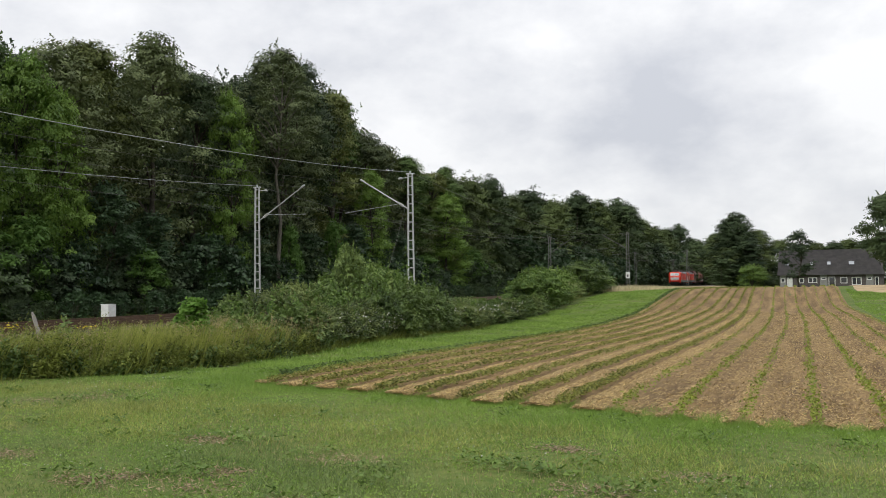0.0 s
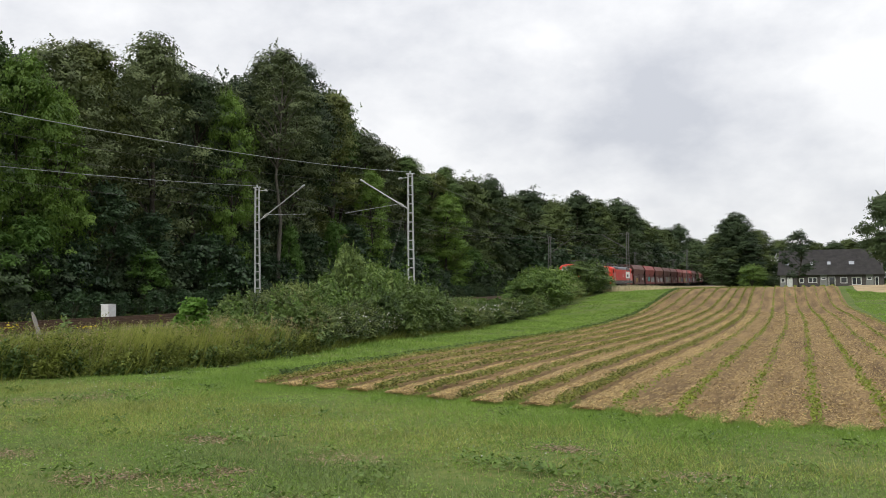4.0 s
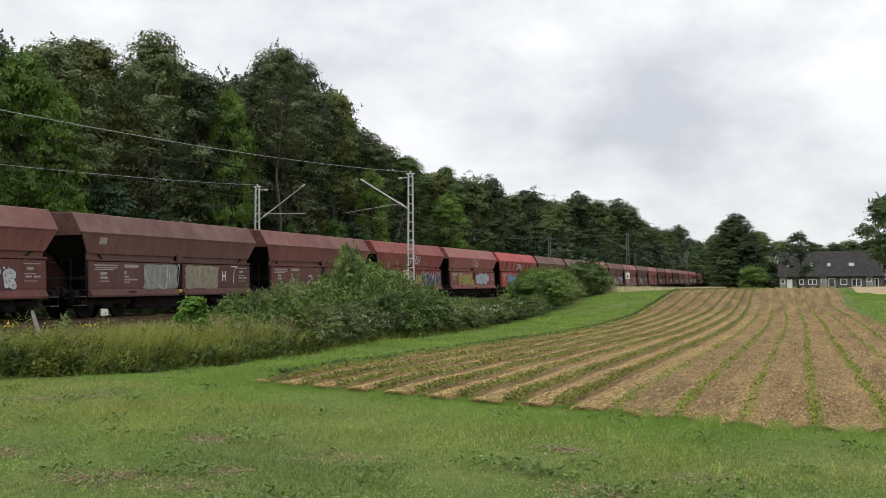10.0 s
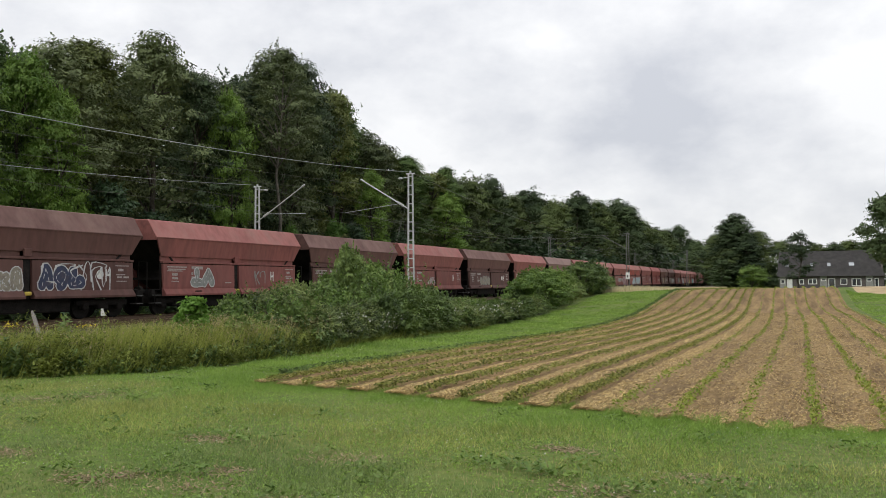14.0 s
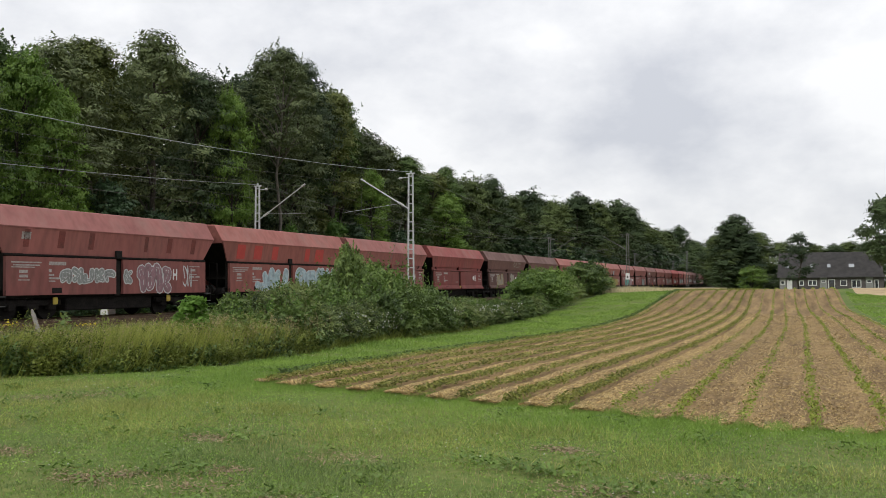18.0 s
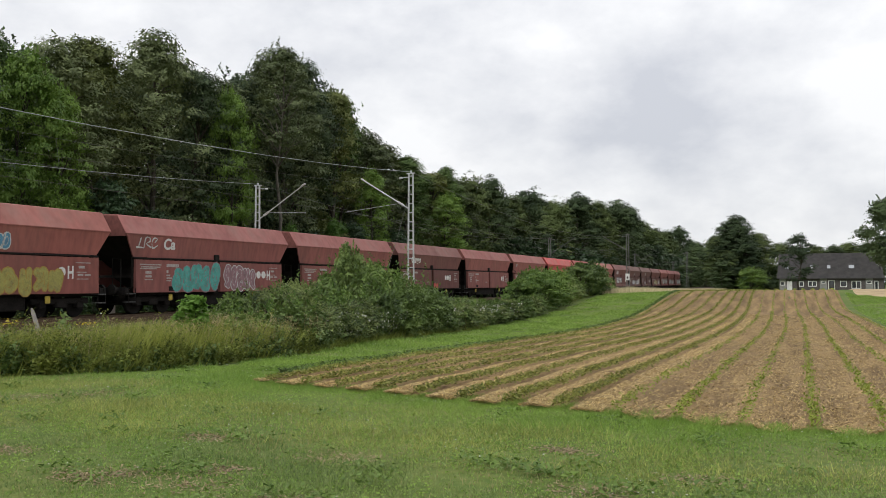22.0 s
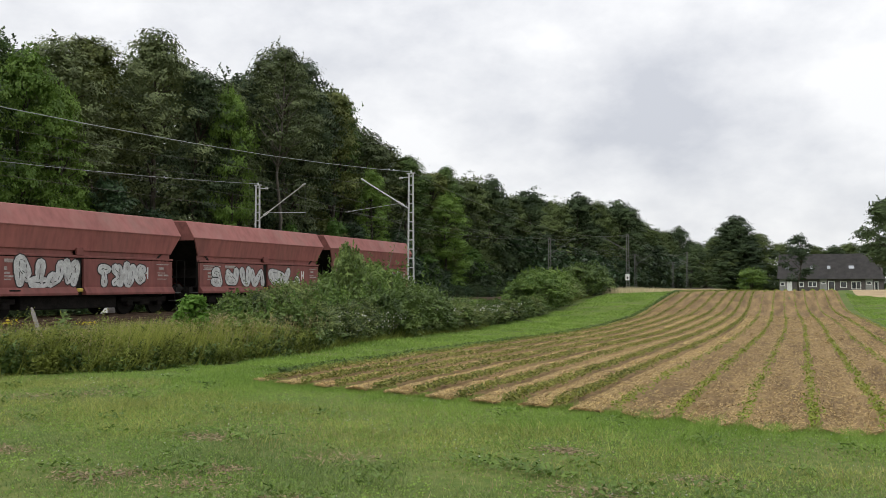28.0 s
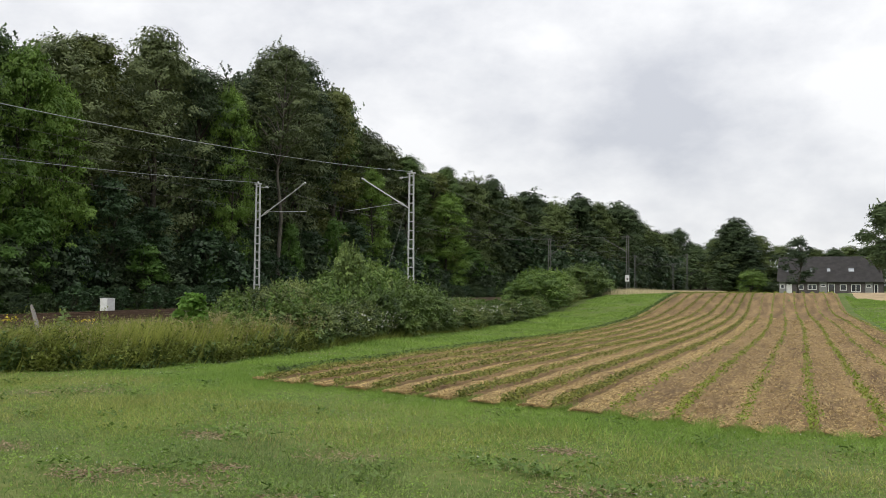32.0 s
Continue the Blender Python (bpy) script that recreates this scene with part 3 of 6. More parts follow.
    # round the farmhouse and at the end of the line
    for x, yy, h, w, i in ((-17.0, 206, 13.0, 0.9, 1), (-9.0, 203, 13.0, 0.9, 1), (-14.5, 196, 9, 0.8, 1), (-11.2, 196, 11, 0.85, 2), (-15.6, 190, 6.5, 0.6, 0), (-11, 211, 12, 1.0, 2), (-15.8, 213, 12, 1.0, 2), (-7.2, 209, 9.5, 0.8, 2), (-22, 262, 13, 0.9, 1), (-19.5, 240, 9, 0.7, 1), (-27, 300, 17, 1.2, 0), (-33, 400, 19, 1.2, 2),
                           (-34, 432, 21, 1.2, 1), (-30, 262, 10.5, 0.7, 0), (-28.5, 290, 12, 0.8, 2), (-33, 330, 13, 0.9, 1), (-38, 360, 14, 1.0, 0), (-27.5, 318, 13, 0.9, 2), (-47.5, 447, 22, 1.2, 0), (-53, 470, 24, 1.3, 2), (-44, 480, 23, 1.3, 1),
                           (16.5, 139, 12.5, 0.95, 1), (4, 284, 13.2, 1.0, 1), (9, 280, 13.0, 1.0, 0), (13.5, 284, 14.0, 1.1, 1), (18, 280, 13.6, 1.0, 0), (22.5, 286, 14.6, 1.1, 2), (27, 282, 14.2, 1.0, 1), (32, 288, 14.8, 1.1, 0), (37, 284, 14, 1.1, 2), (-0.5, 288, 13, 1.0, 2), (-6, 300, 15, 1.3, 1), (-18, 260, 15, 1.2, 2)):
        place(D[i], used, x, yy, float(ground_z(x, yy)) - 0.1, R.uniform(0, 6.3), w, h / 18)
    oak = tree("yard_tree", 56, 16.8, 6.6, 0.8, 24000, "broad dense dark tree at the field's end", "", "far_leaf", 0.15, 0.4, 110, 1.2, 14, 0.62, 0.0)
    oak.location = (-13.0, 199, float(ground_z(-13.0, 199)) - 0.1)
    oak = tree("yard_tree", 58, 13.6, 4.8, 3.2, 20000, "tall dark tree beside the farmhouse", "", "far_leaf", 0.15, 0.3, 80, 1.15, 14, 1.0, 0.1)
    oak.location = (11.8, 134, float(ground_z(11.8, 134)) - 0.1)
    airy = tree("garden_tree", 57, 10.3, 3.3, 1.4, 5200, "slender open-crowned tree before the farmhouse", "", "dark_leaf", 0.12, 0.16, 46, 0.95, 8, 1.2)
    airy.location = (-0.4, 162, 0.1)


build_forest()


def shrub(name, seed, H, R, count, mt, size, label, group, inner=8):
    t = thing(name, label, "shrub", group)
    me, L = crown_mesh("foliage", seed, H, R, 0.0, count, M[mt], size, 30, 1.15, inner, 1.15, 1.2)
    r = random.Random(seed)
    bm = bmesh.new()
    for i in range(0, 30, 3):
        e = Vector(L[i])
        tube(bm, [(r.uniform(-0.1, 0.1), r.uniform(-0.1, 0.1), -0.1), e * 0.5, e], [0.027 * R, 0.019 * R, 0.007 * R], 4)
    part("stem", to_mesh("stem", bm, M["bark"]), None, t)
    part("foliage", me, None, t)
    return t


def build_hedge():
    used = set()
    R = random.Random(8)
    lab = "dense green shrub in the trackside hedge"
    kinds = (("shrub", 1.3, 0.045, lab), ("grey_shrub", 1.5, 0.042, "greyish-green bramble in the trackside hedge"), ("shrub", 1.2, 0.05, lab),
             ("hedge_light", 1.3, 0.046, "fresh light-green shrub in the trackside hedge"), ("hawthorn", 1.3, 0.046, "dark-green hawthorn shrub in the trackside hedge"))
    S = [shrub("hedge_shrub", 21 + i, 2.0, w, 5200, mt, sz, lb, "hedge shrubs") for i, (mt, w, sz, lb) in enumerate(kinds)]
    LOW = [shrub("low_shrub", 61 + i, 2.0, w, 1100, mt, sz * 1.75, "low bush filling the hedge bottom", "low hedge shrubs", 4) for i, (mt, w, sz, lb) in enumerate(kinds)]
    FOOT = [shrub("understorey_shrub", 76 + i, 2.0, 1.3, 420, ("dark_leaf", "ivy_leaf")[i], 0.11, "low dark undergrowth bush along the forest foot", "forest undergrowth", 4) for i in range(2)]
    UND = [shrub("understorey_shrub", 71 + i, 2.0, 1.3, 3000, ("dark_leaf", "ivy_leaf")[i], 0.055, "dark undergrowth bush along the forest foot", "forest undergrowth") for i in range(2)]
    # understorey along the far side of the line
    y = 24.0
    while y < 400:
        s = R.uniform(1.5, 2.6) * (1.0 if y < 120 else 1.6 if y < 230 else 2.4)
        place((UND if y < 110 else FOOT)[R.randrange(2)], used, -38.2 + float(bend(y)) + R.uniform(-0.8, 0.6), y, 0, R.uniform(0, 6), s)
        y += s * 1.35
    y = 23.0
    while y < 150:
        s = R.uniform(0.38, 0.72)
        place(FOOT[R.randrange(2)], used, -35.2 + float(bend(y)) + R.uniform(-0.9, 0.9), y, 0, R.uniform(0, 6), s)
        y += s * 1.2
    # hedge on the near side: y, height, how far back it stands, which plant
    rows = ((19.8, 1.0, 1.6, 1), (20.8, 1.3, 0.9, 1), (21.5, 1.45, 1.8, 2), (22.4, 1.35, 0.6, 1), (23.4, 1.6, 1.9, 1), (24.2, 1.5, 0.6, 1), (25.0, 1.85, 1.9, 1), (26.0, 1.8, 0.7, 4), (26.9, 2.05, 1.7, 4), (27.9, 3.15, 1.3, 2), (27.9, 2.0, 0.5, 4), (28.8, 2.35, 1.8, 4), (29.4, 2.0, 0.5, 4),
            (30.0, 2.6, 1.6, 2), (30.9, 2.0, 0.6, 4), (31.4, 2.4, 1.6, 3), (32.2, 1.8, 0.5, 1), (33.0, 2.1, 1.8, 1), (34.2, 1.6, 0.7, 1), (35.4, 1.6, 1.8, 1), (36.6, 1.4, 0.8, 1), (38.0, 1.4, 1.8, 1), (39.4, 1.3, 0.7, 1), (40.8, 1.3, 1.7, 1), (42.2, 1.0, 0.7, 0), (43.8, 0.8, 1.7, 3), (45.2, 0.9, 0.7, 0), (46.8, 0.8, 1.6, 3), (48.0, 1.0, 0.8, 0),
            (50.0, 2.0, 1.6, 3), (51.6, 2.4, 0.8, 3), (53.2, 2.5, 1.8, 3), (55.0, 2.4, 0.8, 3), (56.8, 1.9, 1.8, 0), (58.6, 1.3, 0.8, 1), (60.6, 1.8, 1.7, 0), (62.6, 2.3, 0.9, 0), (64.6, 2.5, 1.6, 4), (66.6, 2.5, 1.0, 0), (69.2, 2.3, 1.4, 4), (71.2, 1.5, 1.0, 0))
    for y, h, back, kind in rows:
        front = back < 1.2 and y < 49
        x = min(float(verge_edge(y)) - 0.65, -11.9) if front else -14.3 - back * 0.85
        h = h * ((0.88 if y < 32 else 0.7) if front else 0.92 if 33 < y < 49 else 1.0)
        z = float(ground_z(x, y))
        w = max(h / 2.0, 0.7) * R.uniform(0.85, 1.05) * (1.25 if y > 49 else 0.55 if h > 3 else 1.0)
        place(S[kind], used, x, y, z - 0.05, R.uniform(0, 6), w, h / 1.9)
        for k in range(3):
            y2 = y + R.uniform(-0.9, 0.9)
            x2 = float(verge_edge(y2)) - R.uniform(0.25, 2.3) - (0.9 if y > 49 else 0)
            q = R.uniform(0.38, 0.65) * min(h, 2.0) / 2
            place(LOW[R.choice((kind, 4, 0, 4, 2))], used, x2, y2, float(ground_z(x2, y2)) - 0.05, R.uniform(0, 6), q * 1.1, q)
    # low growth along the hedge's foot
    y = 16.6
    while y < 49:
        x = float(verge_edge(y)) - R.uniform(0.35, 1.3)
        q = R.uniform(0.36, 0.58)
        place(LOW[R.choice((0, 4, 1, 1, 4) if y > 32 else (0, 4, 1, 2, 4))], used, x, y, float(ground_z(x, y)) - 0.05, R.uniform(0, 6), q * 1.15, q)
        y += R.uniform(0.35, 0.6)
    # upright shoots that break the outline
    r = np.random.default_rng(33)
    for name, lo, hi, n in (("hedge_shoots", 18.5, 49.0, 420), ("hedge_shoots", 49.0, 72.0, 120)):
        y = r.uniform(lo, hi, n)
        x = np.where(y < 49, verge_edge(y) - r.uniform(0.5, 4.0, n), r.uniform(-17.0, -14.4, n))
        top = np.interp(y, [18, 22, 25, 28.4, 32, 35, 41, 48, 50, 54, 58, 60, 68, 72], [1.0, 1.6, 2.0, 3.1, 2.3, 1.5, 1.3, 0.9, 2.0, 2.5, 1.6, 1.9, 2.4, 1.5]) * r.uniform(0.7, 1.08, n) * np.where((y > 33) & (y < 49), 0.85, 1.0)
        z = ground_z(x, y)
        k = np.repeat(np.arange(n), 22)
        f = np.tile(np.linspace(0.55, 1.0, 22), n)
        lx, ly = r.normal(0, 0.25, n), r.normal(0, 0.25, n)
        C = np.stack([x[k] + lx[k] * f ** 2 + r.normal(0, 0.05, len(k)), y[k] + ly[k] * f ** 2 + r.normal(0, 0.05, len(k)), z[k] + top[k] * f], 1)
        V, F = leaves(r, C, r.normal(0, 1, C.shape) + np.array([0, 0, 0.6]), r.uniform(0.035, 0.08, len(k)), 0.45)
        tagged(new(name, mesh_np(name, V, F, M["hedge_light"])), "leafy upright shoots standing out of the hedge", "shoots", kind="stuff")
    # bramble blossom on the hedge
    n = 900
    y = r.choice([22.5, 24.0, 25.5, 31.5, 33.5, 35.5, 38, 41], n) + r.normal(0, 1.1, n)
    x = verge_edge(y) - r.uniform(0.1, 0.9, n)
    z = ground_z(x, y) + r.uniform(0.35, 0.95, n)
    V, F = leaves(r, np.stack([x, y, z], 1), r.normal(0, 0.6, (n, 3)) + np.array([0.8, -0.5, 0.5]), r.uniform(0.022, 0.045, n), 0.9)
    tagged(new("bramble_blossom", mesh_np("bramble_blossom", V, F, M["petal"])), "small white bramble blossom on the hedge", "flowers", kind="stuff")
    maple = shrub("maple_sapling", 31, 1.52, 0.44, 1500, "sapling", 0.055, "bright green maple sapling in tall grass", "")
    maple.location = (-12.8, 15.9, -0.18)
    maple.scale = (1.18, 1.18, 1.0)
    # one pale weed rises out of the verge
    weed = thing("tall_weed", "pale leafy tall weed rising from the verge", "weed", "", pose(-13.2, 12.6, -0.05))
    bm = bmesh.new()
    tops = [(r.normal(0, 0.09), r.normal(0, 0.09), q) for q in (1.16, 1.1, 1.06, 1.0, 0.95)]
    for e in tops:
        tube(bm, [(e[0] * 0.3, e[1] * 0.3, -0.05), (e[0] * 0.5, e[1] * 0.5, 0.5), e], [0.007, 0.006, 0.003], 5)
    part("stem", bm, M["pale_weed"], weed)
    k, f = np.repeat(np.arange(5), 34), np.tile(np.linspace(0.45, 1.0, 34), 5)
    C = np.array(tops)[k] * np.stack([f, f, f], 1) + r.normal(0, 1, (170, 3)) * np.array([0.055, 0.055, 0.02])
    V, F = leaves(r, C, r.normal(0, 0.5, C.shape) + np.array([0, 0, 0.8]), r.uniform(0.035, 0.07, 170), 0.6)
    part("foliage", mesh_np("foliage", V, F, M["pale_weed"]), None, weed)
    place(S[3], used, -9.2, 187, float(ground_z(-9.2, 187)) - 0.1, 1.0, 2.9, 2.5)
    # garden bushes between the trees and the farmhouse
    for x, y, q in ((-8.4, 192, 1.6), (-7.0, 194, 1.3), (-5.6, 193, 1.2), (-10.5, 191, 1.5), (-4.4, 196, 0.9)):
        place(UND[R.randrange(2)], used, x, y, float(ground_z(x, y)) - 0.1, R.uniform(0, 6), q * 1.3, q)


build_hedge()


def blades(rng, X, Y, H, W, lean, material, name, label, category, drift=(0.0, 0.0)):
    """Single-bladed grass: one narrow triangle a blade."""
    n = len(X)
    Z = ground_z(X, Y)
    B = np.stack([X, Y, Z - 0.02], 1)
    ang = rng.uniform(0, 2 * np.pi, n)
    side = np.stack([np.cos(ang), np.sin(ang), np.zeros(n)], 1) * (W / 2)[:, None]
    tip = B + np.stack([(rng.normal(0, 1, n) * lean + drift[0]) * H, (rng.normal(0, 1, n) * lean + drift[1]) * H, H], 1)
    V = np.stack([B - side, B + side, tip], 1).reshape(-1, 3)
    ob = new(name, mesh_np(name, V, np.arange(3 * n).reshape(n, 3), material))
    return tagged(ob, label, category, kind="stuff")


def strew(rng, X, Y, lift, size, material, name, label, category, up=0.6, aspect=0.6, sheet=0.0, three=True):
    """Small loose leaves, petals or straws over the ground."""
    n = len(X)
    C = np.stack([X, Y, ground_z(X, Y) + sheet + lift], 1)
    N = np.stack([rng.normal(0, 1 - up, n), rng.normal(0, 1 - up, n), np.full(n, up)], 1)
    V, F = leaves(rng, C, N, size, aspect, three)
    return tagged(new(name, mesh_np(name, V, F, material)), label, category, kind="stuff")


def patchy(X, Y, f):
    return np.sin(f * X + 1.7 * np.sin(f * 0.8 * Y + 0.5)) * np.sin(f * 1.1 * Y + 1.3 * np.sin(f * 0.7 * X)) + 0.6 * np.sin(f * 2.3 * X + f * 1.1 * Y) * np.sin(f * 1.9 * Y - f * 0.8 * X + 1)


BARE = ((-1.58, 6.75, 0.5), (-0.79, 7.56, 0.4), (-2.22, 8.33, 0.3), (-5.7, 5.62, 0.35), (-5.5, 5.9, 0.3), (-4.68, 5.81, 0.55), (-4.77, 6.41, 0.3), (-4.08, 7.18, 0.5), (-5.92, 7.61, 0.35), (-10.4, 9.3, 0.7), (-9.9, 9.9, 0.6), (-3.6, 5.6, 0.4), (-7.3, 6.2, 0.35))


def build_grass():
    r = np.random.default_rng(9)
    # mown meadow: fine blades near the camera, broader tufts farther out
    for name, n, y0, span, power in (("grass", 430000, 4.5, 12, 1.25), ("meadow_grass", 400000, 14, 66, 1.7), ("strip_grass", 50000, 22, 78, 1.4)):
        near = name == "grass"
        Y = y0 + span * r.random(n) ** power
        X = r.uniform(-1, 1, n) * (9 if near else 12) - 4 - (Y - 5) * (0.28 if near else 0.12)
        if name == "strip_grass":
            X = r.uniform(FIELD_X1 + 0.05, FIELD_X1 + 9, n)
            Y = np.minimum(Y, stubble_edge(X) - 8 * r.random(n) ** 3)
        keep = (X > verge_edge(Y) - 0.3) & ~((X > FIELD_X0) & (X < FIELD_X1 + 0.1) & (Y > field_front(X) + 0.1 + 0.9 * r.random(n) ** 2 + 0.12 * patchy(X, Y, 3.0)))
        if near:
            keep &= (patchy(X, Y, 1.6) + 0.5 * patchy(X, Y, 4.1) < 1.25) | (r.random(n) < 0.45)
        for bx, by, br in BARE:
            keep &= ~(((X - bx) ** 2 + ((Y - by) * 1.6) ** 2 < (br * r.uniform(0.5, 1.2, n)) ** 2) & (r.random(n) < 0.85))
        X, Y = X[keep], Y[keep]
        n = len(X)
        H = r.uniform(0.02, 0.075, n) * (1 + 0.45 * patchy(X, Y, 1.1) + 0.2 * patchy(X, Y, 5.0)) * (1 if near else 1.2)
        H = np.maximum(H, 0.012)
        H[r.random(n) < 0.05] *= 1.8
        W = r.uniform(0.005, 0.011, n) * (1.3 if near else 1 + Y * (0.2 if name == "strip_grass" else 0.16))
        if near:
            lush = (Y - field_front(X) + 1.5 + 0.5 * patchy(X, Y, 1.0) + r.normal(0, 0.35, n) > 0) & (X > verge_edge(Y) - 0.4)
            cool = ~lush & (Y < 7.5 + 0.5 * patchy(X, Y, 1.0) + r.normal(0, 0.3, n))
            dry = ~lush & ~cool
            blades(r, X[dry], Y[dry], H[dry], W[dry], 0.6, M["grass"], name, "short mottled meadow grass with yellowed patches", "grass")
            blades(r, X[cool], Y[cool], H[cool], W[cool] * 0.85, 0.6, M["cool_grass"], name, "short bluish-green meadow grass", "grass")
            X, Y, H, W = X[lush], Y[lush], H[lush], W[lush]
            name = "lush_grass"
        blades(r, X, Y, H, W, 0.6, M["far_grass"], name, "lush bright green grass beside the field", "grass")
    # ragged fringe that grows into the field's front
    n = 34000
    X = r.uniform(FIELD_X0 - 0.2, FIELD_X1 + 0.2, n)
    Y = field_front(X) + r.normal(0.05, 0.22, n) + 0.25 * patchy(X * 1.7, X, 3.0) + 0.4 * np.clip(np.cos((X - ROW0) / ROW * 2 * np.pi), 0, 1) * r.random(n)
    blades(r, X, Y, r.uniform(0.025, 0.085, n), r.uniform(0.007, 0.012, n), 0.7, M["far_grass"], "fringe_grass", "bright grass fringe creeping into the field", "grass")
    # pale seed stems over the meadow
    n = 60000
    Y = 4.6 + 11 * r.random(n) ** 1.3
    X = r.uniform(-1, 1, n) * 9 - 4 - (Y - 5) * 0.28
    keep = (X > verge_edge(Y) + 0.1) & (Y < field_front(X) - 0.8) & (patchy(X, Y, 0.9) + r.normal(0, 0.5, n) > 0.1)
    X, Y = X[keep], Y[keep]
    blades(r, X, Y, r.uniform(0.04, 0.11, len(X)), r.uniform(0.004, 0.007, len(X)), 0.4, M["straw"], "seed_stems", "pale dry seed stems standing in the meadow", "grass")
    b = np.array(BARE)[r.integers(0, len(BARE), 4200)]
    X, Y = b[:, 0] + r.normal(0, 0.55, 4200) * b[:, 2], b[:, 1] + r.normal(0, 0.35, 4200) * b[:, 2]
    strew(r, X, Y, r.uniform(0.0, 0.015, 4200), r.uniform(0.012, 0.04, 4200), M["brown_litter"], "dry_litter", "dry brown litter on bare meadow patches", "litter", 0.8, 0.3, 0.004)
    n = 6000
    Y = 5 + 22 * r.random(n) ** 1.7
    X = r.uniform(-1, 1, n) * 9 - 4 - (Y - 5) * 0.25
    keep = (X > verge_edge(Y) + 0.1) & ~((X > FIELD_X0 - 0.2) & (Y > field_front(X) - 0.2)) & (patchy(X, Y, 0.8) > -0.1)
    X, Y = X[keep], Y[keep]
    strew(r, X, Y, r.uniform(0.04, 0.09, len(X)), r.uniform(0.006, 0.012, len(X)), M["petal"], "clover_flowers", "scattered small white clover flowers in grass", "flowers", 0.7, 0.9)
    # clover and other small leaves close the turf
    n = 190000
    Y = 4.6 + 12 * r.random(n) ** 1.3
    X = r.uniform(-1, 1, n) * 9 - 4 - (Y - 5) * 0.28
    keep = (X > verge_edge(Y)) & (Y < field_front(X) - 0.3 + 0.3 * r.random(n)) & (patchy(X, Y, 1.2) + 0.6 * patchy(X, Y, 3.1) + r.normal(0, 0.5, n) > -0.6)
    for bx, by, br in BARE:
        keep &= ((X - bx) ** 2 + ((Y - by) * 1.6) ** 2 > (br * 0.8) ** 2) | (r.random(n) < 0.3)
    X, Y = X[keep], Y[keep]
    strew(r, X, Y, r.uniform(0.004, 0.04, len(X)), r.uniform(0.007, 0.017, len(X)), M["far_grass"], "clover_leaves", "small clover leaves among the short turf", "clover", 0.55, 0.6)
    # flat broad-leaved weeds in small rosettes
    n = 100
    cy = 5.2 + 14 * r.random(n) ** 1.4
    cx = r.uniform(-1, 1, n) * 7 - 3.5 - (cy - 5) * 0.25
    keep = ~((cx > FIELD_X0 - 0.2) & (cy > field_front(cx) - 0.3))
    cx, cy = np.append(cx[keep], [-2.68, -2.85, -2.55, -2.14, -2.02, -1.88, -2.3, -2.42, -5.08, -5.0, -6.32, -7.9, -8.69, -5.8, -5.31, -4.45, -8.91, -1.24]), np.append(cy[keep], [7.33, 7.4, 7.31, 7.18, 7.18, 7.13, 7.22, 7.28, 6.28, 6.2, 7.72, 8.31, 7.79, 7.96, 7.71, 7.32, 9.79, 6.87])
    k = np.repeat(np.arange(len(cx)), 44)
    X, Y = cx[k] + r.normal(0, 0.13, len(k)), cy[k] + r.normal(0, 0.12, len(k))
    strew(r, X, Y, r.uniform(0.03, 0.085, len(k)), r.uniform(0.018, 0.042, len(k)), M["hedge_light"], "weed_leaves", "leafy green weed rosettes in the meadow", "weeds", 0.65, 0.5)
    # tall grass and weeds of the verge
    n = 105000
    Y = r.uniform(5, 36, n)
    d = 8.5 * r.random(n) ** 1.7 - 0.05
    X = verge_edge(Y) - d + 0.12 * patchy(Y, Y * 0.3, 2.0)
    keep = np.where(d < 1.6, r.random(n) < np.where(Y > 16.5, 0.16, np.clip(d * 0.5, 0.1, 0.5)), (Y < 16.5) | (d > 2.2) | (r.random(n) < 0.15))
    keep &= X > -20.6
    X, Y, d = X[keep], Y[keep], d[keep]
    n = len(X)
    H = r.uniform(0.42, 1.0, n) * np.interp(d, [0, 0.35, 1.0, 3.2, 4.5, 8.5], [0.45, 0.9, 1.0, 0.72, 0.55, 0.5]) * (1 + 0.18 * patchy(X, Y, 1.3) + 0.22 * patchy(X, Y, 3.7))
    H *= np.where((Y > 17) & (d < 1.3), 0.5, 1.0)
    blades(r, X, Y, H, r.uniform(0.018, 0.04, n), 0.2, M["tall_grass"], "tall_grass", "tall green verge grass beside the railway", "grass", (0.34, 0.2))
    for mt, name, n, label in (("tall_grass", "rough_grass", 40000, "rough green grass beside the ballast"), ("straw", "bleached_grass", 9000, "bleached rough grass beside the ballast")):
        Y = 8 + 57 * r.random(n) ** 1.4
        X = r.uniform(-20.9, -14.6, n)
        blades(r, X, Y, r.uniform(0.18, 0.45, n) * np.interp(X, [-20.9, -20.0, -16], [0.5, 0.9, 1.1]), r.uniform(0.015, 0.032, n), 0.3, M[mt], name, label, "grass", (0.1, 0.1))
    # clumps of long arching blades over the weeds
    n = 9000
    c = r.integers(0, 260, n)
    cy, cd = r.uniform(5, 19.5, 260), 0.25 + 2.0 * r.random(260) ** 1.4
    Y = cy[c] + r.normal(0, 0.09, n)
    X = verge_edge(Y) - np.maximum(cd[c] + r.normal(0, 0.09, n), 0.1)
    blades(r, X, Y, r.uniform(0.65, 1.0, n) * np.interp(Y, [16.5, 19], [1.0, 0.75]), r.uniform(0.016, 0.034, n), 0.16, M["arching_grass"], "arching_grass", "clumps of long yellow-green arching grass", "grass", (0.26, 0.16))
    # dry stems with seed heads stand in groups
    n = 2300
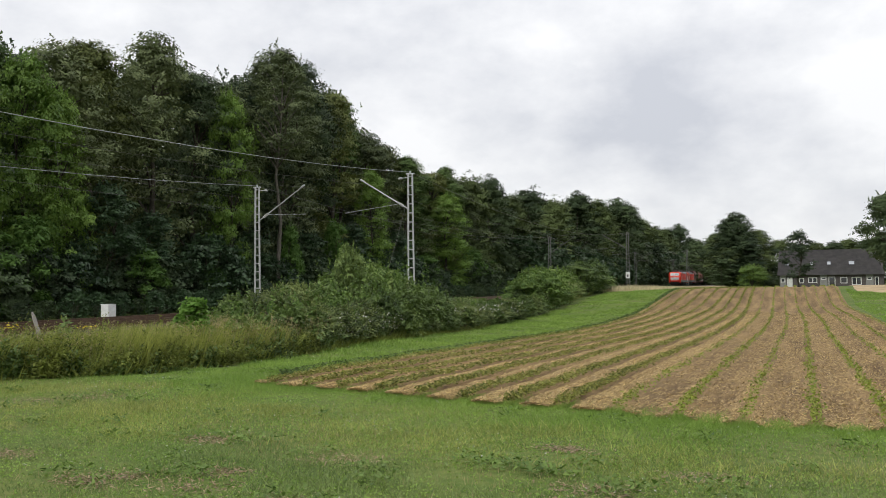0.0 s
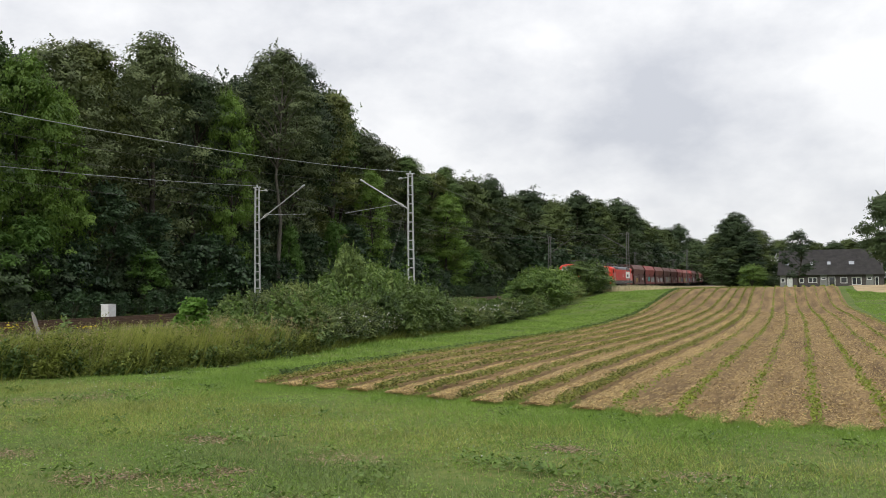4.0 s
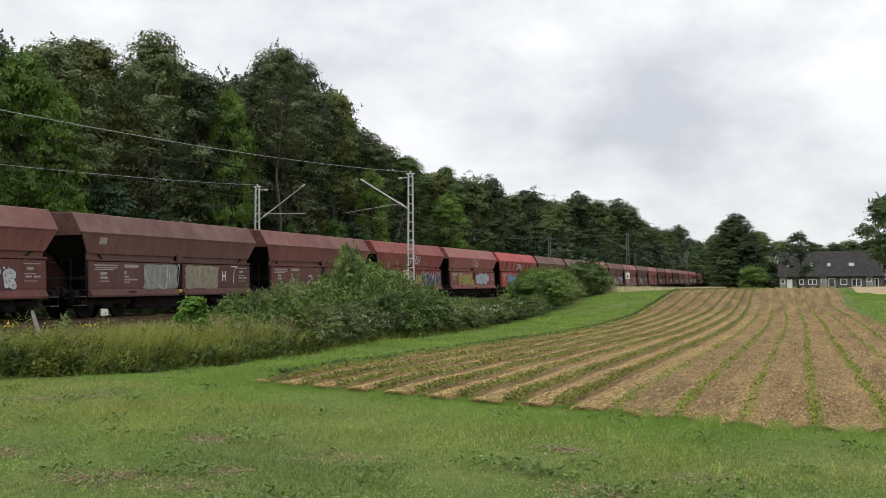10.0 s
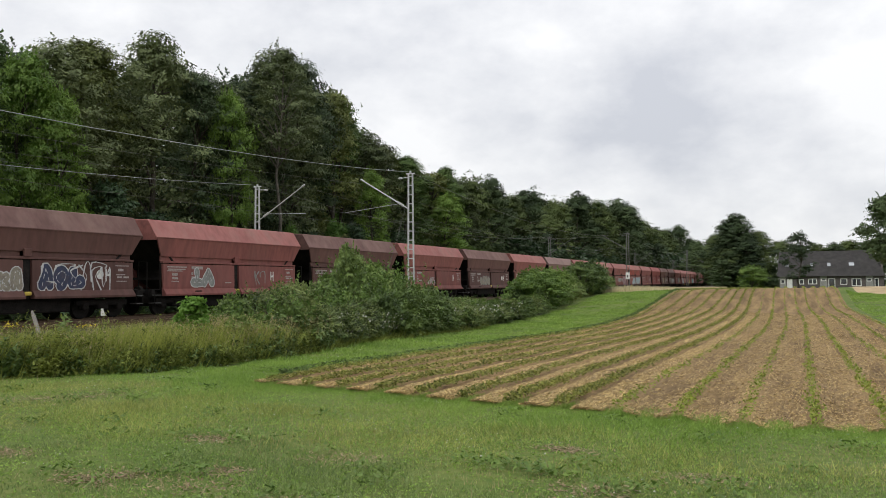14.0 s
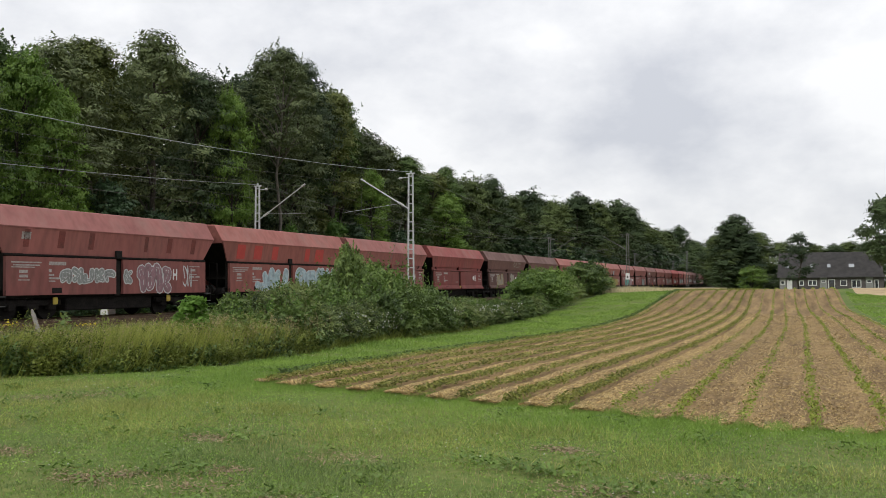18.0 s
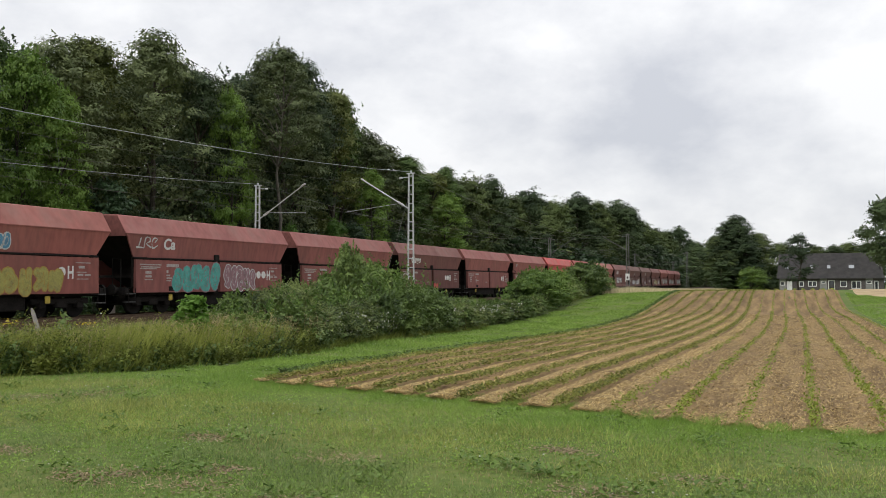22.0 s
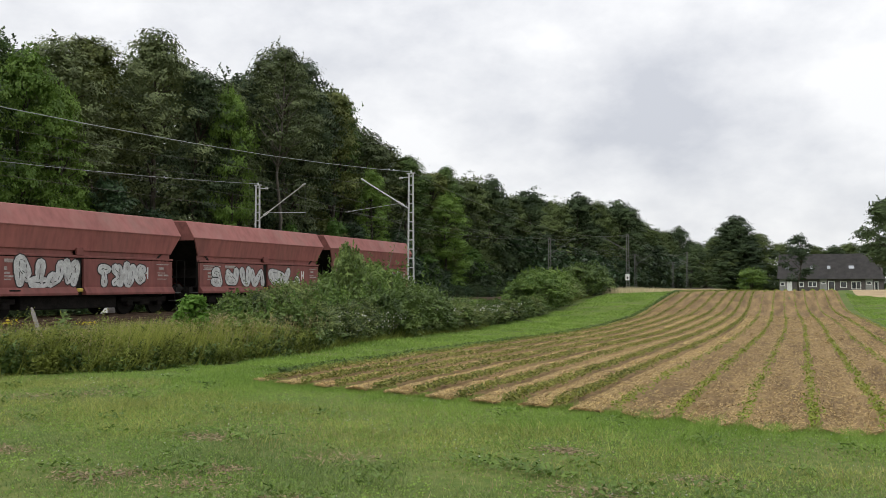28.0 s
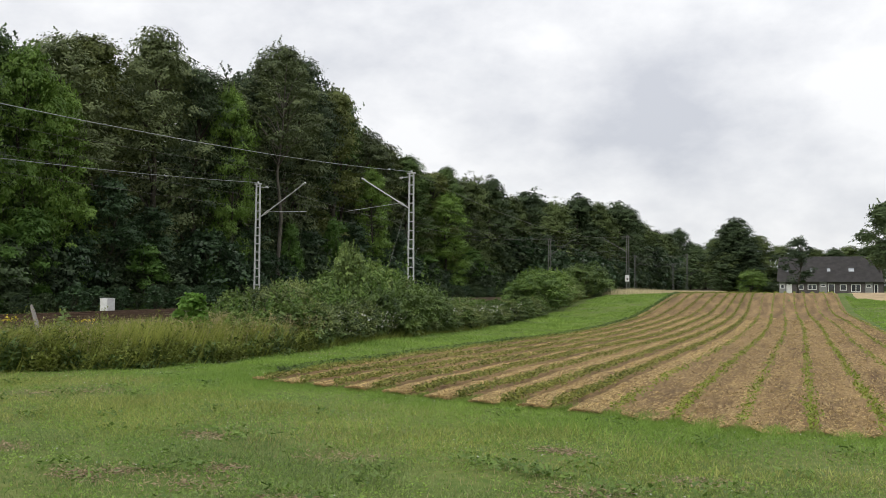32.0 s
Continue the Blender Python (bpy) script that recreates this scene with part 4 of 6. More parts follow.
    Y = r.choice([12.0, 14.2, 16.0, 16.6, 17.2, 17.6, 18.4, 19.5, 33.0], n) + r.normal(0, 0.6, n)
    X = verge_edge(Y) - r.uniform(0.1, 2.8, n)
    H = r.uniform(0.55, 1.0, n)
    blades(r, X, Y, H, r.uniform(0.008, 0.014, n), 0.06, M["straw"], "dry_grass", "dry straw-coloured grass stems in the verge", "grass", (0.08, 0.06))
    k = np.repeat(np.arange(n), 4)
    strew(r, X[k] + 0.07 * H[k] + r.normal(0, 0.022, len(k)), Y[k] + 0.05 * H[k] + r.normal(0, 0.022, len(k)), H[k] * r.uniform(0.78, 1.0, len(k)), r.uniform(0.018, 0.035, len(k)), M["straw"], "seed_heads", "pale seed heads of the tall grass", "grass", 0.2, 0.25)
    # leafy weeds: leaves up many single stems
    n = 3000
    c = r.integers(0, 300, n)
    cy, cd, ch = r.uniform(5, 19.5, 300), 2.4 * r.random(300) ** 1.7, r.uniform(0.62, 1.3, 300)
    Y = cy[c] + r.normal(0, 0.12, n)
    d = np.maximum(cd[c] + r.normal(0, 0.12, n), 0.02)
    X = verge_edge(Y) - d
    top = r.uniform(0.5, 0.85, n) * ch[c] * np.interp(d, [0, 0.5, 3], [0.5, 0.95, 1.0]) * np.interp(Y, [12, 14], [1.16, 1.06])
    k, f = np.repeat(np.arange(n), 26), np.tile(np.linspace(0.1, 1, 26), n)
    spread = 0.10 * (1.15 - f)
    lx, ly = r.normal(0.08, 0.12, n), r.normal(0.06, 0.12, n)
    X2, Y2 = X[k] + lx[k] * f ** 2 + r.normal(0, 1, len(k)) * spread, Y[k] + ly[k] * f ** 2 + r.normal(0, 1, len(k)) * spread
    strew(r, X2, Y2, top[k] * f, r.uniform(0.03, 0.065, len(k)) * (1.2 - 0.5 * f), M["verge_leaf"], "verge_weeds", "leafy yellow-green weeds along the verge", "weeds", 0.5, 0.4)
    # leaves at the verge's foot, dark to stand for shade under the weeds
    n = 900
    Y = r.uniform(5, 20.5, n)
    X = verge_edge(Y) - 0.7 * r.random(n) ** 1.2 + 0.14 * patchy(Y, Y * 0.3, 2.0)
    top = r.uniform(0.12, 0.5, n) * np.clip(1 + 0.5 * patchy(X, Y, 2.6), 0.3, 1.5)
    k, f = np.repeat(np.arange(n), 26), np.tile(np.linspace(0.1, 1, 26), n)
    strew(r, X[k] + r.normal(0, 0.06, len(k)), Y[k] + r.normal(0, 0.06, len(k)), top[k] * f, r.uniform(0.03, 0.065, len(k)), M["hawthorn"], "verge_nettles", "dark leaves along the verge foot standing in for shade", "weeds", 0.55, 0.5)
    for fx, fy, fz in ((-13.9, 11.9, 0.9), (-13.0, 12.95, 0.86), (-14.6, 12.6, 0.92)):
        n = 26
        strew(r, r.normal(fx, 0.09, n), r.normal(fy, 0.09, n), fz + r.normal(0, 0.025, n), r.uniform(0.015, 0.03, n), M["yellow_petal"], "yellow_flowers", "yellow wildflowers in the tall grass", "flowers", 0.6, 0.9)
    n = 70000
    Y = r.uniform(68, 175, n)
    X = r.uniform(-20.6, -12.5, n) + bend(Y)
    blades(r, X, Y, r.uniform(0.3, 0.7, n), r.uniform(0.03, 0.06, n), 0.2, M["bank_straw"], "straw_grass", "pale dry grass along the railway bank", "grass")


build_grass()


def build_crop():
    r = np.random.default_rng(19)
    # low plants in rows, thick and thin by turns; the western rows are yellowing
    for lo, hi, n, mt, label in ((-3, 5, 30000, "crop", "low green crop plants in straight rows"), (-11, -3, 78000, "olive_crop", "low yellowing crop plants in straight rows")):
        k = r.integers(lo, hi, n)
        U = 92 * r.random(n) ** 2.0
        X = ROW0 + k * ROW + r.normal(0, 0.045 if lo > -5 else 0.056, n)
        Y = field_front(X) + 0.12 + U
        vigour = 0.5 + 0.5 * np.sin(k * 2.4) + 0.5 * np.sin(Y * 1.7 + k * 5) * np.sin(Y * 0.6 + k)
        keep = r.random(n) < (np.clip(0.40 + 0.33 * vigour, 0.12, 1) if lo > -5 else np.clip(0.75 + 0.15 * vigour, 0.3, 1))
        keep &= r.random(n) < np.clip((U + 0.4) / 1.6, 0.2, 1)
        X, Y, U = X[keep], Y[keep], U[keep]
        X = X + lane(X, Y)
        strew(r, X, Y, r.uniform(0.02, 0.12 if lo > -5 else 0.11, len(X)), r.uniform(0.014, 0.034, len(X)) * (1 + U * 0.009), M[mt], "crop_plants", label, "plants", 0.5, 0.55, 0.05)
    # dark leaf line along the field's edge, for its ridge's shaded side
    n = 8000
    U = 0.9 + 91 * r.random(n) ** 1.7
    X = FIELD_X0 - 0.04 + r.normal(0, 0.07, n)
    Y = field_front(X) + 0.1 + U
    strew(r, X, Y, r.uniform(0.0, 0.14, n), r.uniform(0.014, 0.034, n) * (1 + U * 0.02), M["hawthorn"], "edge_weeds", "low dark leaves along the field edge standing in for its shaded side", "weeds", 0.5, 0.5, 0.02)
    for n, x1, reach, gap, mt in ((210000, FIELD_X1 - 0.05, 45, 0.12, "litter"), (110000, -2.2, 40, 0.19, "bright_litter")):
        U = reach * r.random(n) ** 1.9
        X = r.uniform(FIELD_X0 + 0.05, x1, n)
        Y = field_front(X) + 0.05 + U
        off = np.abs((X - ROW0) / ROW - np.round((X - ROW0) / ROW))
        keep = (off > np.where(X < -2.2, 0.23, gap)) & (patchy(X, Y, 2.0) > -0.9)
        X, Y, U = X[keep], Y[keep], U[keep]
        sheet = 0.032 + np.interp(X, [-3, -1.5], [-0.02, 0.045]) * np.cos((X - ROW0) / ROW * 2 * np.pi)
        X = X + lane(X, Y)
        strew(r, X, Y, r.uniform(0.0, 0.025, len(X)), r.uniform(0.012, 0.05, len(X)) * (1 + U * 0.02), M[mt], "straw_litter", "dry straw litter strewn over the field", "straw", 0.75, 0.16, sheet)


build_crop()


# ---- railway things ----
def lattice_mast(at, lean_in, top):
    """Two channel posts with flat rungs, a cantilever to the track's wires. lean_in: +1 if the track lies towards +x."""
    t = thing("catenary_mast", "grey galvanised lattice catenary mast with cantilever arm", "mast", "catenary masts", at)
    for s in (-1, 1):
        bm = bmesh.new()
        w0, w1 = 0.19, 0.125
        loft(bm, [[(s * w + dx, dy, z) for dx, dy in ((-0.037, -0.043), (0.037, -0.043), (0.037, 0.043), (-0.037, 0.043))] for w, z in ((w0, -0.4), (w1, top))])
        part("post", bm, M["galv"], t)
    rung = bmesh.new()
    box(rung, -0.185, 0.185, -0.026, 0.026, -0.03, 0.03)
    me = to_mesh("rung", rung, M["galv"])
    n = 15
    for i in range(n):
        r = part("rung", me, None, t)
        z = 0.45 + (top - 0.6) * i / (n - 1)
        r.location = (0, 0, z)
        r.scale = (1 - 0.32 * z / top, 1, 1)
    d = lean_in
    foot, tip, out = (5.88, 7.62, 3.05) if d < 0 else (5.6, 7.52, 3.25)
    bm = bmesh.new()
    tube(bm, [(d * 0.17, 0, foot), (d * out, 0, tip)], 0.036, 8)
    arm = part("cantilever_arm", bm, M["galv"], t)
    up = (tip - foot) / (out - 0.17)
    bm = bmesh.new()
    for k in range(4):
        a = 0.3 + k * 0.09
        tube(bm, [(d * (0.17 + a), 0, foot + up * a), (d * (0.215 + a), 0, foot + up * (a + 0.045))], 0.075, 8)
    part("insulator", bm, M["concrete"], arm)
    bm = bmesh.new()
    tube(bm, [(d * 0.1, 0, top - 0.2), (d * 0.75, 0, top - 0.24)], 0.024, 6)
    bracket = part("feeder_bracket", bm, M["galv"], t)
    bm = bmesh.new()
    tube(bm, [(d * 0.55, 0, top - 0.225), (d * 0.72, 0, top - 0.235)], 0.06, 8)
    part("insulator", bm, M["concrete"], bracket)
    bm = bmesh.new()
    tube(bm, [(d * (out - 0.1), 0, tip - 0.05), (d * (out + 0.13), 0, tip + 0.08)], 0.055, 6)
    part("wire_clamp", bm, M["galv"], arm)
    bm = bmesh.new()
    tube(bm, [(d * 0.68, 0, 6.18), (d * 4.2, 0, 5.8)] if d < 0 else [(d * 0.6, 0, 5.95), (d * 3.45, 0, 5.85)], 0.015, 5)
    part("registration_arm", bm, M["galv"], t)
    bm = bmesh.new()
    tube(bm, [(-0.26, 0, top), (0.26, 0, top)], 0.043, 6)
    tube(bm, [(0.0, 0, top), (0.0, 0, top + 0.16)], 0.06, 8)
    part("top_bracket", bm, M["galv"], t)
    return t


M["white_paint"] = mat("white paint", (0.62, 0.62, 0.60), (0.78, 0.78, 0.76), 5, 0.6, dirt=(0.35, 0.33, 0.3), dirt_amt=0.4)
M["concrete"] = mat("pale concrete", (0.42, 0.42, 0.40), (0.58, 0.58, 0.56), 4, 0.9, dirt=(0.25, 0.24, 0.22), bump=0.3)
M["post_grey"] = mat("weathered post", (0.20, 0.18, 0.165), (0.34, 0.31, 0.29), 6, 0.9)
M["black"] = mat("black paint", (0.012, 0.012, 0.012), (0.03, 0.028, 0.026), 4, 0.7)
NEAR_X, FAR_X, MAST_YS = -20.35, -30.7, (-22.5, 44.1, 111.0, 179.0, 247.0, 315.0)


def build_catenary():
    tops, DARK = {}, {}
    for y in MAST_YS:
        b = float(bend(y))
        for x, d in ((NEAR_X, -1), (FAR_X, 1)):
            top = 7.86 if x == NEAR_X else 7.64
            mast = lattice_mast(pose(x + b, y, 0.05), d, top)
            # masts farther up the line take a darker steel
            if y > 100:
                for o in mast.children_recursive:
                    o.data = DARK.setdefault(o.data.name, o.data.copy())
                    o.data.materials[0] = M["dark_galv"]
                tagged(mast, "dark lattice catenary mast with cantilever arm")
            tops[(x, y)] = top + 0.14
            if x == NEAR_X and y == 44.1:
                bm = bmesh.new()
                tube(bm, [(0, -0.04, 6.9), (0, -4.6, -0.3)], 0.009, 5)
                part("stay_wire", bm, M["dark_wire"], mast, "dark slanting stay wire")
    sign = thing("mast_sign", "white board with a black mark on a catenary mast", "sign", "", pose(NEAR_X + float(bend(111)) - 0.04, 110.935, 2.1))
    bm = bmesh.new()
    box(bm, -0.26, 0.26, -0.02, 0.02, 0, 0.82, 0.008)
    board = part("board", bm, M["white_paint"], sign)
    bm = bmesh.new()
    box(bm, -0.09, 0.09, -0.03, -0.022, 0.17, 0.48)
    part("mark", bm, M["black"], board)

    def wire(name, label, pts, r, m, parent=None):
        bm = bmesh.new()
        tube(bm, pts, r, 5)
        if parent:
            return part(name, bm, M[m], parent)
        tagged(new(name, to_mesh(name, bm, M[m])), label, "wire", "feeder wires")

    for x, sag in ((NEAR_X, 1.52), (FAR_X, 1.3)):
        for a, b in zip(MAST_YS, MAST_YS[1:]):
            ys = [a + (b - a) * k / 14 for k in range(15)]
            pts = [(x + float(bend(y)), y, tops[(x, a)] - sag * 4 * (k / 14) * (1 - k / 14)) for k, y in enumerate(ys)]
            # same wire throughout: first span's gleam and later dimness are painted in
            if a < 0:
                wire("feeder_wire", "aluminium feeder wire strung between mast tops, paled to look lit", pts, 0.0125, "wire")
            else:
                wire("feeder_wire", "feeder wire strung between mast tops, darkened to look unlit", pts, 0.010, "dark_wire")
    for x in (TRACK_X - 0.3, TRACK2_X):
        c = thing("overhead_line", "thin dark overhead contact line above the track", "overhead line", "overhead lines")
        pts, low = [], []
        for a, b in zip(MAST_YS, MAST_YS[1:]):
            for k in range(12):
                f = k / 12
                y = a + (b - a) * f
                pts.append((x + float(bend(y)), y, 7.5 - 0.95 * 4 * f * (1 - f)))
                low.append((x + float(bend(y)) + 0.2 * math.sin(f * math.pi), y, 5.65))
        wire("messenger_wire", "", pts, 0.006, "dark_wire", c)
        wire("contact_wire", "", low, 0.006, "dark_wire", c)
        for i in range(0, len(pts), 2):
            wire("dropper", "", [pts[i], low[i]], 0.004, "dark_wire", c)


build_catenary()


def build_lineside():
    b = thing("relay_box", "pale grey concrete relay box beside the far track", "box", "", pose(-30.0, 31.15, 0.06))
    bm = bmesh.new()
    box(bm, -0.235, 0.235, -0.25, 0.25, -0.2, 0.775, 0.025)
    part("housing", bm, M["white_paint"], b)
    bm = bmesh.new()
    box(bm, -0.245, 0.245, -0.26, 0.26, 0.78, 0.815, 0.012)
    part("lid", bm, M["white_paint"], b)
    p = thing("marker_post", "leaning weathered concrete marker post in grass", "post", "", pose(-17.15, 15.75, 0.02, 0, -24, 0))
    bm = bmesh.new()
    loft(bm, [[(x * w, y * w, z) for x, y in ((-1, -1), (1, -1), (1, 1), (-1, 1))] for w, z in ((0.034, -0.2), (0.034, 1.0), (0.015, 1.14))])
    part("shaft", bm, M["post_grey"], p)


build_lineside()


# ---- farmhouse ----
M["brick"] = mat("dark brick", (0.058, 0.05, 0.048), (0.105, 0.092, 0.088), 3, 0.9, fine=10)
M["grey_render"] = mat("grey render", (0.20, 0.20, 0.19), (0.28, 0.28, 0.265), 2, 0.9)
M["tiles"] = mat("dark roof tiles", (0.05, 0.047, 0.047), (0.10, 0.092, 0.09), 1.2, 0.75, fine=16, dirt=(0.09, 0.09, 0.07))
M["glass"] = mat("window glass", (0.02, 0.025, 0.03), (0.035, 0.04, 0.045), 1, 0.05, spec=1.0)
M["skylight"] = mat("skylight glass", (0.34, 0.36, 0.39), (0.45, 0.47, 0.5), 1, 0.15)


def build_house():
    ang = 0.0
    h = thing("farmhouse", "long dark-brick farmhouse with a steep dark tiled roof", "house", "", pose(-4.0, 182.0, 0.0, 0, 0, ang))
    Lx, D, EZ, RZ = 18.4, 10.0, 2.7, 7.6
    bm = bmesh.new()
    wins = ((0.6, 0.8, 1.2, 2.0, "w"), (1.85, 1.0, 0.1, 2.1, "d"), (4.0, 0.9, 1.0, 2.0, "w"), (6.0, 1.6, 1.0, 2.1, "w"), (7.95, 0.9, 1.6, 2.1, "w"), (9.4, 1.2, 0.1, 2.2, "d"), (11.5, 1.2, 0.9, 2.1, "w"), (13.7, 1.7, 0.6, 2.1, "w"), (15.9, 0.9, 1.5, 2.1, "w"), (17.15, 0.7, 0.1, 2.1, "d"))
    # front wall built round its openings
    x = 0.0
    for cx, w, z0, z1, k in wins:
        spans = [(x, cx - w / 2, 0, EZ), (cx - w / 2, cx + w / 2, z1, EZ)] + ([(cx - w / 2, cx + w / 2, 0, z0)] if z0 > 0.1 else [])
        for a, b, c, d in spans:
            bm = bmesh.new()
            box(bm, a, b, 0, 0.3, c, d)
            part("wall", bm, M["brick"], h)
        x = cx + w / 2
    bm = bmesh.new()
    box(bm, x, Lx, 0, 0.3, 0, EZ)
    part("wall", bm, M["brick"], h)
    bm = bmesh.new()
    box(bm, 0, Lx, D - 0.3, D, 0, EZ)
    part("back_wall", bm, M["brick"], h)
    for gx in (0.0, Lx - 0.3):
        bm = bmesh.new()
        loft(bm, [[(gx + dx, 0.31, 0), (gx + dx, D - 0.31, 0), (gx + dx, D - 0.31, EZ), (gx + dx, D / 2, RZ - 0.3), (gx + dx, 0.31, EZ)] for dx in (0, 0.3)])
        part("gable_wall", bm, M["brick"], h)
    for s in (0, 1):
        bm = bmesh.new()
        y0, y1 = (-0.5, D / 2) if s == 0 else (D + 0.5, D / 2)
        loft(bm, [[(-0.4 + i * 0, y0, EZ - 0.15), (Lx + 0.4, y0, EZ - 0.15), (Lx - 2.2, y1, RZ), (-0.1, y1, RZ)] for i in (0,)], caps=False)
        bm.faces.new(bm.verts)
        bmesh.ops.solidify(bm, geom=list(bm.faces), thickness=0.18)
        part("roof", bm, M["tiles"], h)
    for gx0, gx1 in ((0.05, 1.2), (7.3, 8.6), (15.3, 16.6)):
        bm = bmesh.new()
        for cx, w, z0, z1, k in wins:
            if gx0 < cx < gx1:
                box(bm, gx0, cx - w / 2, -0.02, -0.003, 0, EZ - 0.1)
                box(bm, cx + w / 2, gx1, -0.02, -0.003, 0, EZ - 0.1)
                box(bm, cx - w / 2, cx + w / 2, -0.02, -0.003, 0, z0)
                box(bm, cx - w / 2, cx + w / 2, -0.02, -0.003, z1, EZ - 0.1)
        part("render_panel", bm, M["grey_render"], h)
    for cx, w, z0, z1, k in wins:
        bm = bmesh.new()
        f = 0.13
        box(bm, cx - w / 2, cx - w / 2 + f, 0.04, 0.14, z0, z1)
        box(bm, cx + w / 2 - f, cx + w / 2, 0.04, 0.14, z0, z1)
        box(bm, cx - w / 2 + f, cx + w / 2 - f, 0.04, 0.14, z0, z0 + f)
        box(bm, cx - w / 2 + f, cx + w / 2 - f, 0.04, 0.14, z1 - f, z1)
        if w > 1.3:
            box(bm, cx - 0.06, cx + 0.06, 0.045, 0.135, z0 + f, z1 - f)
        fr = part("window" if k == "w" else "door", bm, M["white_paint"], h)
        bm = bmesh.new()
        box(bm, cx - w / 2 + f, cx + w / 2 - f, 0.09, 0.10, z0 + f, z1 - f)
        part("pane" if cx > 2.5 or k == "w" else "door_leaf", bm, M["glass"] if cx > 2.5 or k == "w" else M["white_paint"], fr)
    slope = math.atan2(RZ - EZ + 0.15, D / 2 + 0.5)
    for cx, w in ((1.4, 0.6), (5.9, 0.4), (9.0, 0.6), (13.0, 0.95)):
        bm = bmesh.new()
        box(bm, -w / 2, w / 2, -0.45, 0.45, 0, 0.1, 0.02)
        o = part("skylight", bm, M["skylight"], h)
        o.location, o.rotation_euler = (cx, 1.9, EZ + 0.05 + 1.9 * math.tan(slope) + 0.32), (slope, 0, 0)


build_house()


# ---- the train ----
V16, ACC, S16 = 26.885, -0.0323, -205.7 + CURVE_Y


def train_y(t):
    """Where the rear of the second engine stands at t."""
    d = t - 16
    f = min(max((7.2 - t) / 4.2, 0.0), 1.0)  # it gathers a little speed as it comes out of the bend
    return S16 - V16 * d - ACC * d * d / 2 - 5.2 * f * f * (3 - 2 * f)


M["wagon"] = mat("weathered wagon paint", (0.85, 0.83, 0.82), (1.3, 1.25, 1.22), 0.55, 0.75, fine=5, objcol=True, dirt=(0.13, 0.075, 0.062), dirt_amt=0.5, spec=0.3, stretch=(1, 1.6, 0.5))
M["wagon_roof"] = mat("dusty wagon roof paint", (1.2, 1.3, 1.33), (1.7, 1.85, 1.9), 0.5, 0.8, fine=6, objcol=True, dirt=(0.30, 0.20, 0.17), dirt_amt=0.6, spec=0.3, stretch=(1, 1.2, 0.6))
# gable tone holds grime and the shade of the neighbouring wagon
M["wagon_end"] = mat("grimy shade-darkened wagon end paint", (0.55, 0.6, 0.6), (0.85, 0.9, 0.9), 1.2, 0.9, fine=5, objcol=True, dirt=(0.03, 0.024, 0.02), dirt_amt=0.6, spec=0.15)
# grime plus the shade under and between wagons, put into the colour
M["wagon_dark"] = mat("grimy shade-darkened underframe", (0.014, 0.0125, 0.012), (0.030, 0.026, 0.023), 3, 0.9, spec=0.12)
M["skirt_steel"] = mat("grimy grey steel", (0.05, 0.05, 0.048), (0.12, 0.115, 0.11), 4, 0.7)
# wheels likewise darkened for the shade under the wagons
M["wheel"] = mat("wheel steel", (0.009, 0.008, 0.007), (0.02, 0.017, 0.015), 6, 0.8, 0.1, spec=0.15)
M["letter"] = mat("white lettering", (0.62, 0.6, 0.57), (0.82, 0.8, 0.77), 5, 0.8)
M["dim_letter"] = mat("worn white lettering", (0.26, 0.2, 0.18), (0.5, 0.46, 0.43), 9, 0.8)
M["yellow"] = mat("yellow paint", (0.5, 0.36, 0.05), (0.62, 0.48, 0.08), 5, 0.6, dirt=(0.2, 0.14, 0.05))
M["faded_patch"] = mat("faded red paint", (0.40, 0.10, 0.085), (0.50, 0.14, 0.12), 3, 0.7)
M["brown_patch"] = mat("old brown paint", (0.15, 0.040, 0.032), (0.24, 0.058, 0.046), 2.5, 0.8, dirt=(0.09, 0.045, 0.038), dirt_amt=0.6)
M["red_patch"] = mat("fresh red paint", (0.46, 0.05, 0.04), (0.54, 0.065, 0.05), 3, 0.6)
SPRAY = {"w": (0.70, 0.70, 0.68), "k": (0.02, 0.02, 0.022), "t": (0.10, 0.42, 0.36), "y": (0.42, 0.38, 0.10), "o": (0.46, 0.29, 0.06), "b": (0.13, 0.36, 0.55), "n": (0.05, 0.06, 0.12), "g": (0.33, 0.34, 0.32),
         "p": (0.36, 0.20, 0.22), "e": (0.36, 0.32, 0.25), "l": (0.45, 0.58, 0.62)}
for key, c in SPRAY.items():
    M["spray_" + key] = mat("spray paint", tuple(v * 0.62 for v in c), c, 4.5, 0.7, fine=6, dirt=(0.12, 0.08, 0.07), dirt_amt=0.5)

SIDE = Matrix(((0, 0, 1, 0), (1, 0, 0, 0), (0, 1, 0, 0), (0, 0, 0, 1)))  # writing on a wall that faces +x


def text_mesh(body, size):
    cu = bpy.data.curves.new("writing", "FONT")
    cu.body, cu.size, cu.extrude, cu.offset = body, size, 0.003, 0.02
    tmp = bpy.data.objects.new("writing", cu)
    me = bpy.data.meshes.new_from_object(tmp)
    bpy.data.objects.remove(tmp)
    me.materials.clear()
    me.materials.append(M["letter"])
    return me


TEXT = {s: text_mesh(s, z) for s, z in (("H", 0.66), ("Cargo", 0.66), ("Ca", 0.66), ("go", 0.6))}


